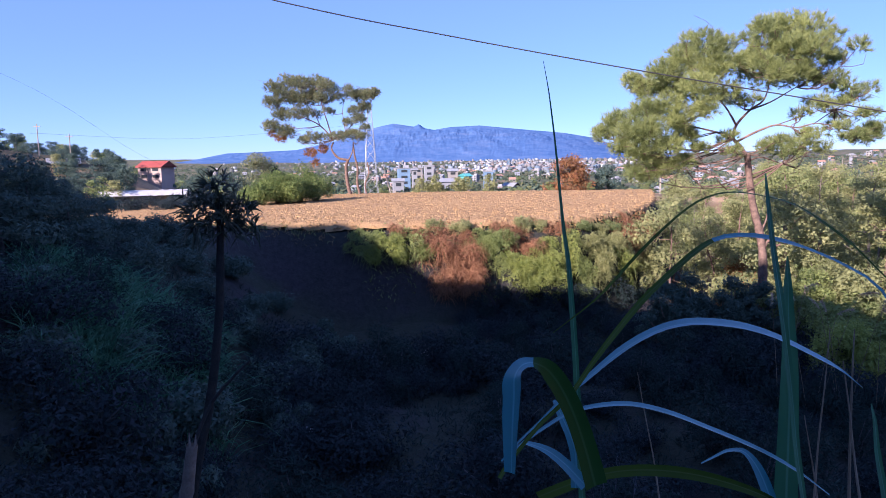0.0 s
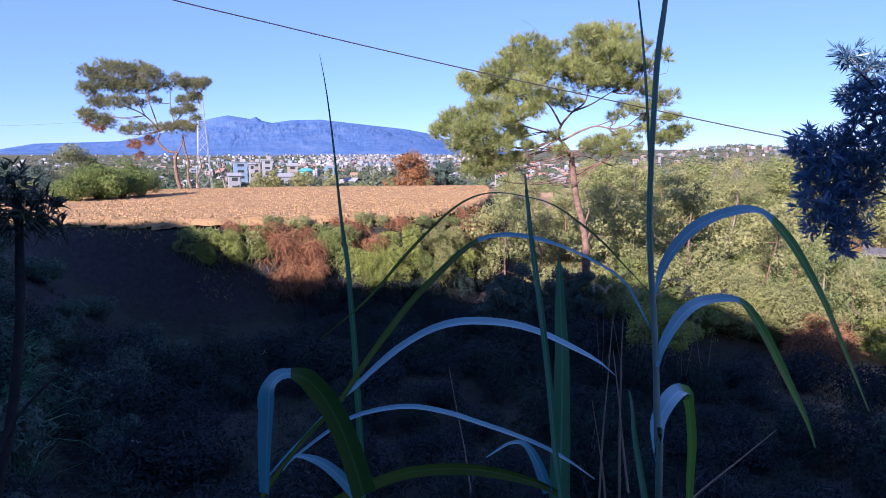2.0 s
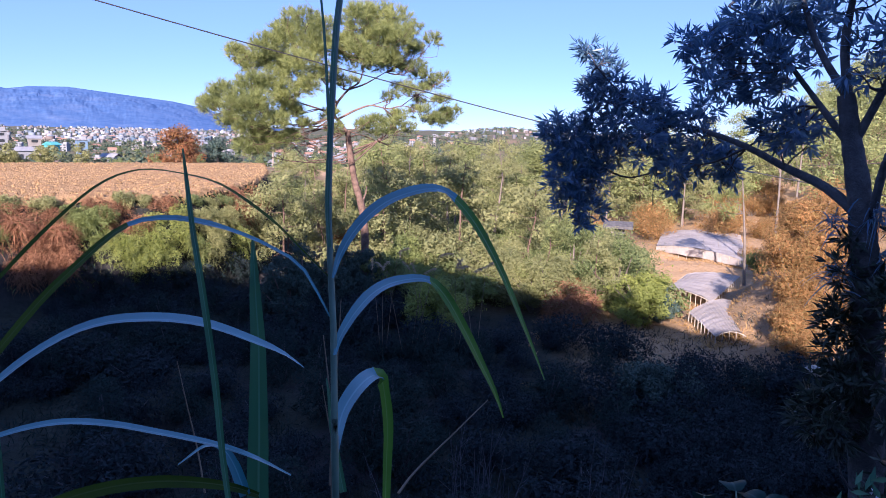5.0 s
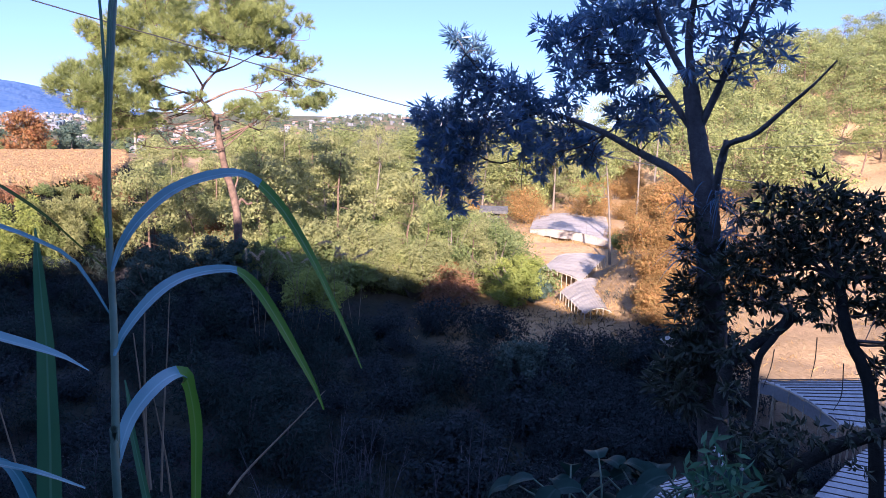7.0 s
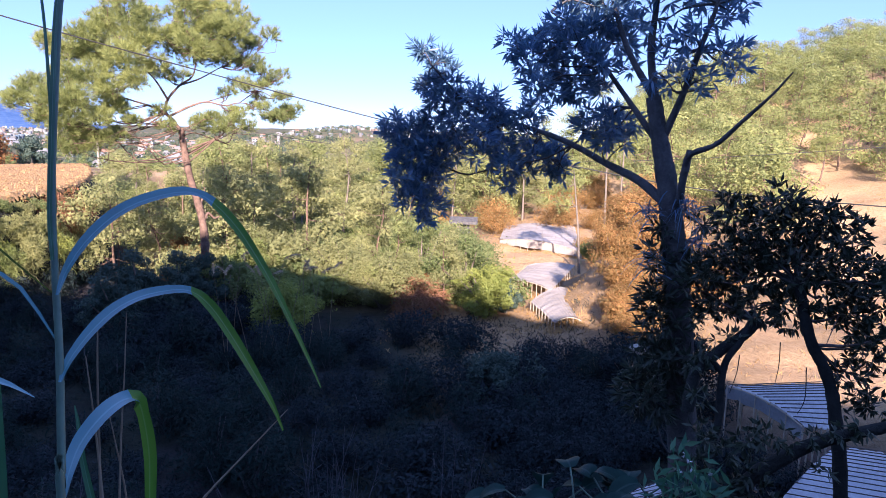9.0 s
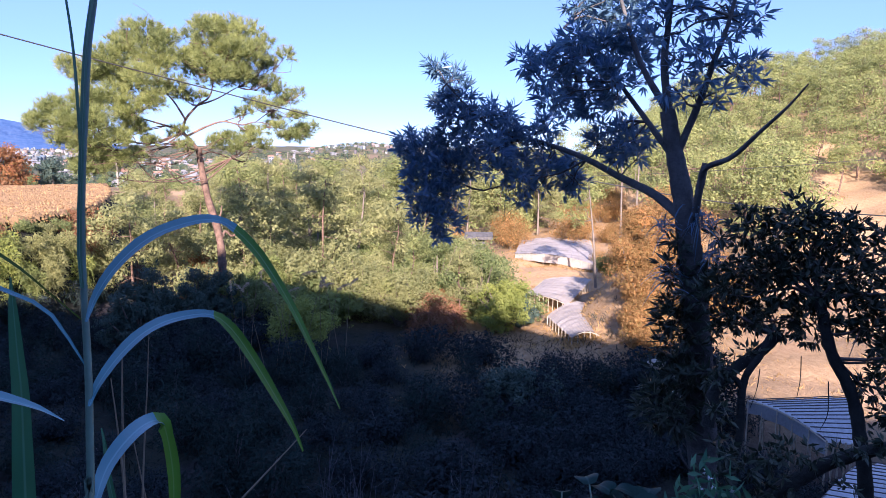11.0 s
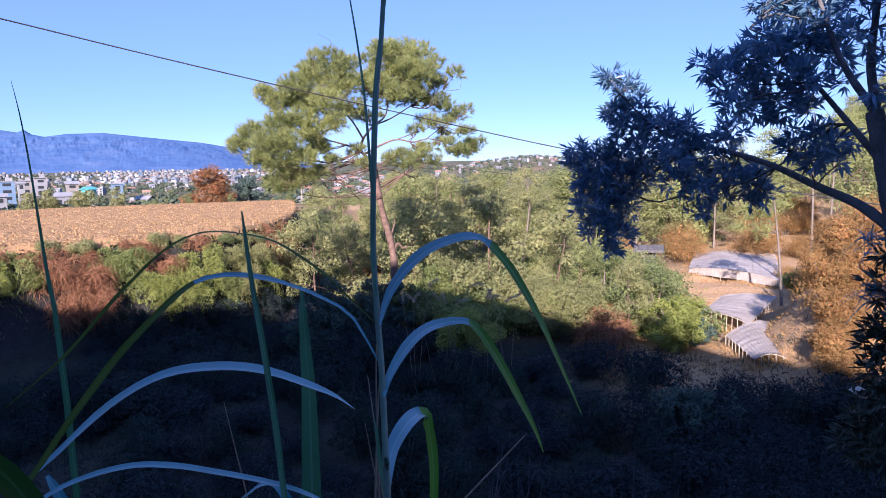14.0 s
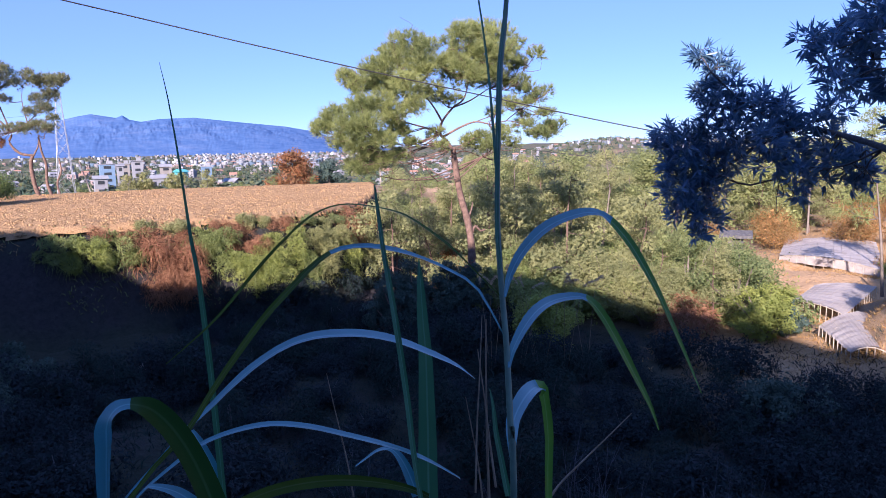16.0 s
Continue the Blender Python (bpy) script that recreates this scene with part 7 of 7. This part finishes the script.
for k, (x, y, s, m, words) in enumerate([
        (18.2, 15.9, (1.25, 1.1, 1.9), LEAF_BRIGHT, "lime-green leafy bush at the edge of the shade"), (18.8, 17.5, (1.7, 1.4, 3.2), LEAF_GREEN, "tall leafy tree-like bush with pale green leaves"), (16.3, 19.4, (1.3, 1.2, 2.2), LEAF_OLIVE, "olive bush at the edge of the shade"), (16.0, 21.4, (1.5, 1.3, 2.4), LEAF_OLIVE, "broad olive bush at the edge of the shade"), (19.0, 15.7, (0.7, 0.7, 1.2), LEAF_SLOPE, "blue-grey twiggy bush at the edge of the shade"),
        (13.6, 25.0, (1.3, 1.2, 2.2), LEAF_LIME, "yellow-green bush below the pine"), (15.0, 26.6, (1.3, 1.3, 2.4), LEAF_OLIVE, "olive bush in low sun below the pine"),
        (11.5, 18.8, (1.3, 1.2, 1.5), LEAF_BRIGHT, "bright yellow-green bush beside the pine"), 
        # the row of tall dark bushes stands in for plain shade left of the pine
        (10.4, 21.7, (1.0, 0.7, 2.5), LEAF_SLOPE, "dark bush before the foot of the pine"), (11.1, 21.8, (1.1, 0.8, 2.6), LEAF_GREEN, "green bush before the foot of the pine"), (7.4, 21.4, (1.2, 0.9, 2.5), LEAF_SLOPE, "tall dark bush added to deepen the shade before the pine"), (8.2, 21.8, (1.3, 0.9, 2.75), LEAF_SLOPE, "tall dark bush added to deepen the shade before the pine"), (8.9, 21.9, (1.2, 0.9, 2.45), LEAF_SLOPE, "tall dark bush added to deepen the shade before the pine"), (9.7, 21.9, (1.3, 0.9, 2.6), LEAF_SLOPE, "tall dark bush added to deepen the shade before the pine"), (16.9, 18.6, (0.9, 0.9, 1.3), LEAF_RUST, "reddish dry bush below the woods"),
        (16.4, 18.7, (1.2, 1.2, 2.4), LEAF_OLIVE, "tall olive bush before the woods"), (18.4, 19.6, (1.3, 1.3, 3.2), LEAF_GREEN, "tall green bush before the hut"), (24.4, 23.6, (1.3, 1.3, 1.9), LEAF_OLIVE, "olive bush below the hut"), (25.6, 23.0, (1.0, 1.0, 1.5), LEAF_GREEN, "green bush below the hut"), (21.4, 20.6, (1.6, 1.6, 2.4), LEAF_OLIVE, "olive bush by the greenhouse wall"), (14.9, 7.9, (1.1, 1.1, 1.7), LEAF_SHADE, "dark leafy bush in the shade"), (15.7, 7.3, (1.3, 1.2, 2.4), LEAF_SHADE, "tall dark leafy bush in the shade"), (12.6, 10.4, (1.0, 1.0, 1.3), LEAF_SLOPE, "blue-grey twiggy shrub in the shade"),
        (12.6, 27.6, (1.3, 1.2, 1.4), LEAF_RUST, "rust-red dry bush at the end of the field"), (13.4, 29.6, (1.3, 1.2, 1.5), LEAF_OLIVE, "olive bush at the end of the field"), (14.4, 32.0, (1.4, 1.3, 1.5), LEAF_RUST, "reddish dry bush by the end of the field"), (15.6, 35.0, (1.5, 1.4, 1.6), LEAF_OLIVE, "olive bush beside the field"), (11.8, 26.2, (1.2, 1.1, 1.3), LEAF_GREEN, "green bush at the end of the field"), (17.0, 38.5, (1.6, 1.5, 1.7), LEAF_OLIVE, "broad olive bush beside the field"),
        (9.6, 25.0, (1.3, 1.0, 1.4), LEAF_RUST, "rust-red dry bush on the bank by the pine"), (30.6, 19.0, (1.2, 1.2, 1.0), LEAF_LIME, "yellow-green weeds between the greenhouses")]):
    bush("shrub", (x, y, ground_at(x, y) - 0.1), words, s, 8000, m, 0.10, 0.05 if m is not PLUME else 0.016, 520 + k, BARK_PALE, "bush", "", 30)
for k, (x, y, top) in enumerate([(28.6, 18.9, (-0.35, 0.45, 5.6)), (29.2, 18.0, (0.1, 0.2, 8.6)), (29.6, 17.6, (0.3, -0.1, 8.0))]):
    t = thing("bare_tree", (x, y, ground_at(x, y)), "slender pale bare-trunked tree by the greenhouses", "tree", "bare trees")
    rg = np.random.default_rng(540 + k)
    V, F = tube([(0, 0, -0.4), (top[0] * 0.4 + 0.08, top[1] * 0.4, top[2] * 0.4), top], 0.085, 0.02, 7, 16, 0.08, rg)
    mesh_object("trunk", V, F, BARK_PALE, t, "", True)
    pu = [(top[0] + rg.normal() * 0.5, top[1] + rg.normal() * 0.5, top[2] * rg.uniform(0.55, 1.05), rg.uniform(0.3, 0.55)) for _ in range(8)]
    V, F = join(sprays([tuple(np.array(top) * u) for u in (0.4, 0.6, 0.8, 0.95)], pu, rg, 0.04, 0.008, 4))
    mesh_object("branchwork", V, F, BARK_PALE, t, "", True)
    P, D = puff_points(pu, 160, rg, 0.7, 0.3)
    V, F = needles(P, D, 0.3, 0.03, rg, 7, 0.7)
    mesh_object("crown", V, F, NEEDLES, t)


for x, y, sc in ((17.4, 17.2, 0.55), (19.6, 20.8, 0.6), (16.6, 19.4, 0.6)):
    b = copy_thing(WOOD[int(10 * x) % 3], pose(x, y, ground_at(x, y) - 0.1, 0, 0, 90 * x))
    b.scale = (0.85 * sc, 0.85 * sc, sc)


def plume_grass(place, n, h, seed, plumes=3):
    rng = np.random.default_rng(seed)
    t = thing("plume_grass", place, "clump of tall grass with pale drooping plumes", "grass", "plume grass")
    P = rng.normal(size=(n, 3)) * [0.16, 0.16, 0]
    V, F = blades(P, rng.normal(size=(n, 3)) * 0.45 + [0, 0, 1], rng.uniform(0.6, 1.1, n) * h, 0.02, rng, 0.75, 5)
    mesh_object("foliage", V, F, GRASS_SHADED, t)
    for k in range(plumes):
        q = rng.normal(size=3) * 0.25
        top = np.array([q[0] * 1.6, q[1] * 1.6, h * rng.uniform(1.0, 1.25)])
        V, F = tube([(q[0] * 0.2, q[1] * 0.2, 0), top * [0.6, 0.6, 0.6], top], 0.008, 0.004, 4, 8)
        stalk = mesh_object("stalk", V, F, CANE_DRY, t)
        m = 160
        u = rng.uniform(0, 1, m)
        tip = unit(np.array([q[0] + 0.2, q[1], 0.35]))
        P = top + u[:, None] * tip * 0.42 - np.array([0, 0, 1]) * (u ** 2)[:, None] * 0.12
        V, F = blades(P, np.tile(tip, (m, 1)) + 0.5 * rng.normal(size=(m, 3)), 0.10, 0.014, rng, 0.6, 2)
        mesh_object("plume", V, F, PLUME, stalk, "cream feathery plume")


for k, (x, y, h, n) in enumerate([(8.7, 16.9, 2.8, 3), (9.3, 16.5, 2.6, 3), (9.9, 16.2, 2.4, 3), (10.6, 16.0, 2.2, 2), (7.6, 15.4, 1.6, 0), (3.5, 8.3, 1.7, 0), (3.9, 8.1, 1.6, 0), (3.2, 8.5, 1.7, 0), (6.4, 13.0, 1.7, 0), (5.6, 11.2, 1.6, 0), (4.4, 9.0, 1.6, 0), (11.2, 15.8, 2.1, 2)]):
    plume_grass((x, y, ground_at(x, y)), 150, h, 560 + k, n)

def bare_twigs(place, n, h, seed):
    """A bunch of thin leafless stems that fork near their tops."""
    rng = np.random.default_rng(seed)
    t = thing("bare_shrub", place, "leafless grey twiggy shrub in the shade", "bush", "bare shrubs")
    for k in range(n):
        q = rng.normal(size=3) * [0.10, 0.10, 0]
        top = np.array([q[0] + rng.normal() * 0.22, q[1] + rng.normal() * 0.22, h * rng.uniform(0.6, 1.1)])
        mid = (q + top) / 2 + rng.normal(size=3) * 0.06
        V, F = tube([q - [0, 0, 0.2], mid, top], 0.010, 0.003, 4, 9)
        stem = mesh_object("stem", V, F, TWIG_GREY, t)
        for _ in range(3):
            a = mid + (top - mid) * rng.uniform(0, 0.8)
            e = a + np.array([rng.normal() * 0.12, rng.normal() * 0.12, rng.uniform(0.12, 0.35)])
            V, F = tube([a, (a + e) / 2 + rng.normal(size=3) * 0.02, e], 0.005, 0.002, 3, 5)
            mesh_object("twig", V, F, TWIG_GREY, stem)


TWIG_GREY = surface("grey_twig", (0.06, 0.065, 0.08), (0.15, 0.15, 0.17), 9, 70, 0.85, 0.3, 0.002)
for k, (a, r, h) in enumerate([(36.5, 9.5, 2.2), (38.0, 9.2, 2.0), (35.2, 10.0, 2.1), (41.5, 8.0, 1.9), (52.5, 8.5, 2.0), (54.0, 8.0, 1.7), (47.0, 9.8, 1.9), (28.0, 9.0, 1.7), (-16.0, 9.5, 1.5), (-22.0, 9.0, 1.4), (15.0, 10.5, 1.5)]):
    x, y = polar(a, r)
    bare_twigs((x, y, ground_at(x, y)), 6, h, 610 + k)

BROAD_LEAF = blade_material("broad_leaf", (0.012, 0.040, 0.036), (0.022, 0.060, 0.052), (0.04, 0.085, 0.075), 0.08, 0.5)

# ---------------------------------------------------------------- plants just below the camera's bank
def big_leaf_plant(place, n, size, seed):
    """Broad arrow-shaped leaves on stalks."""
    rng = np.random.default_rng(seed)
    t = thing("broad_leaved_plant", place, "broad-leaved dark green plant on the bank", "plant", "broad-leaved plants")
    for k in range(n):
        a = rng.uniform(0, 2 * math.pi)
        out = rng.uniform(0.12, 0.4)
        tip = np.array([out * math.cos(a), out * math.sin(a), rng.uniform(0.35, 0.75)])
        V, F = tube([(0, 0, -0.2), tip * [0.3, 0.3, 0.7], tip], 0.012, 0.006, 5, 8)
        stalk = mesh_object("stalk", V, F, CANE_STEM, t)
        way = unit(np.array([math.cos(a), math.sin(a), -0.25 + 0.3 * rng.normal()]))
        pts = [tip, tip + way * size * 0.35 + [0, 0, 0.02], tip + way * size * 0.75, tip + way * size - [0, 0, 0.08]]
        ribbon("leaf", pts, size * 0.75, stalk, BROAD_LEAF, (0.1 * rng.normal(), 0.1 * rng.normal(), 1.0), (0.55, 1.25, 0.03), 0.10, 14)


for k, (x, y, z) in enumerate([(4.17, 2.53, -1.55), (4.33, 2.27, -1.5), (4.06, 2.75, -1.6), (4.5, 2.1, -1.45)]):
    big_leaf_plant((x, y, max(z, ground_at(x, y))), 12, 0.24, 580 + k)


def flowering_plant(place):
    rng = np.random.default_rng(590)
    t = thing("flowering_plant", place, "leafy green plant with small white flowers", "plant")
    n = 90
    P = rng.normal(size=(n, 3)) * [0.12, 0.12, 0.12] + [0, 0, 0.32]
    V, F = leaves(P, rng.normal(size=(n, 3)) + [0, 0, 0.4], 0.14, 0.036, rng)
    mesh_object("foliage", V, F, BANK_GREEN, t)
    V, F = tube([(0, 0, -0.4), (0.01, 0.02, 0.2), (0, 0, 0.5)], 0.014, 0.006, 5, 8)
    stem = mesh_object("stem", V, F, CANE_STEM, t)
    for k in range(5):
        p = rng.normal(size=3) * [0.05, 0.05, 0.04] + [0, 0, 0.50]
        V, F = leaves(np.tile(p, (5, 1)), rng.normal(size=(5, 3)) * 0.8 + [-0.4, -0.4, 0.5], 0.03, 0.018, rng)
        mesh_object("flower", V, F, BAG, stem, "small white flower")


flowering_plant((4.49, 1.87, -1.01))


def litter(place, size, label, mat, seed, name="plastic_bag", category="bag"):
    """A crumpled lump."""
    bm = bmesh.new()
    bmesh.ops.create_icosphere(bm, subdivisions=3, radius=size)
    for v in bm.verts:
        v.co *= 1 + 0.45 * noise.noise(v.co * (2.2 / size) + Vector((seed, 0, 0)))
        v.co.z *= 0.6
    ob = part(name, bm, mat, None)
    ob.matrix_world = pose(*place, 0, 0, 37 * seed)
    tagged(ob, label, category)


litter((-3.11, 14.67, ground_at(-3.11, 14.67) + 0.1), 0.16, "crumpled white plastic bag on the slope", BAG, 1)
litter((8.25, 4.35, -1.09), 0.10, "pale pinkish stone on the shaded slope", STONE, 3, "stone", "stone")
litter((-0.6, 22.0, ground_at(-0.6, 22.0) + 0.1), 0.16, "pale stone at the foot of the terrace bank", STONE, 2, "stone", "stone")
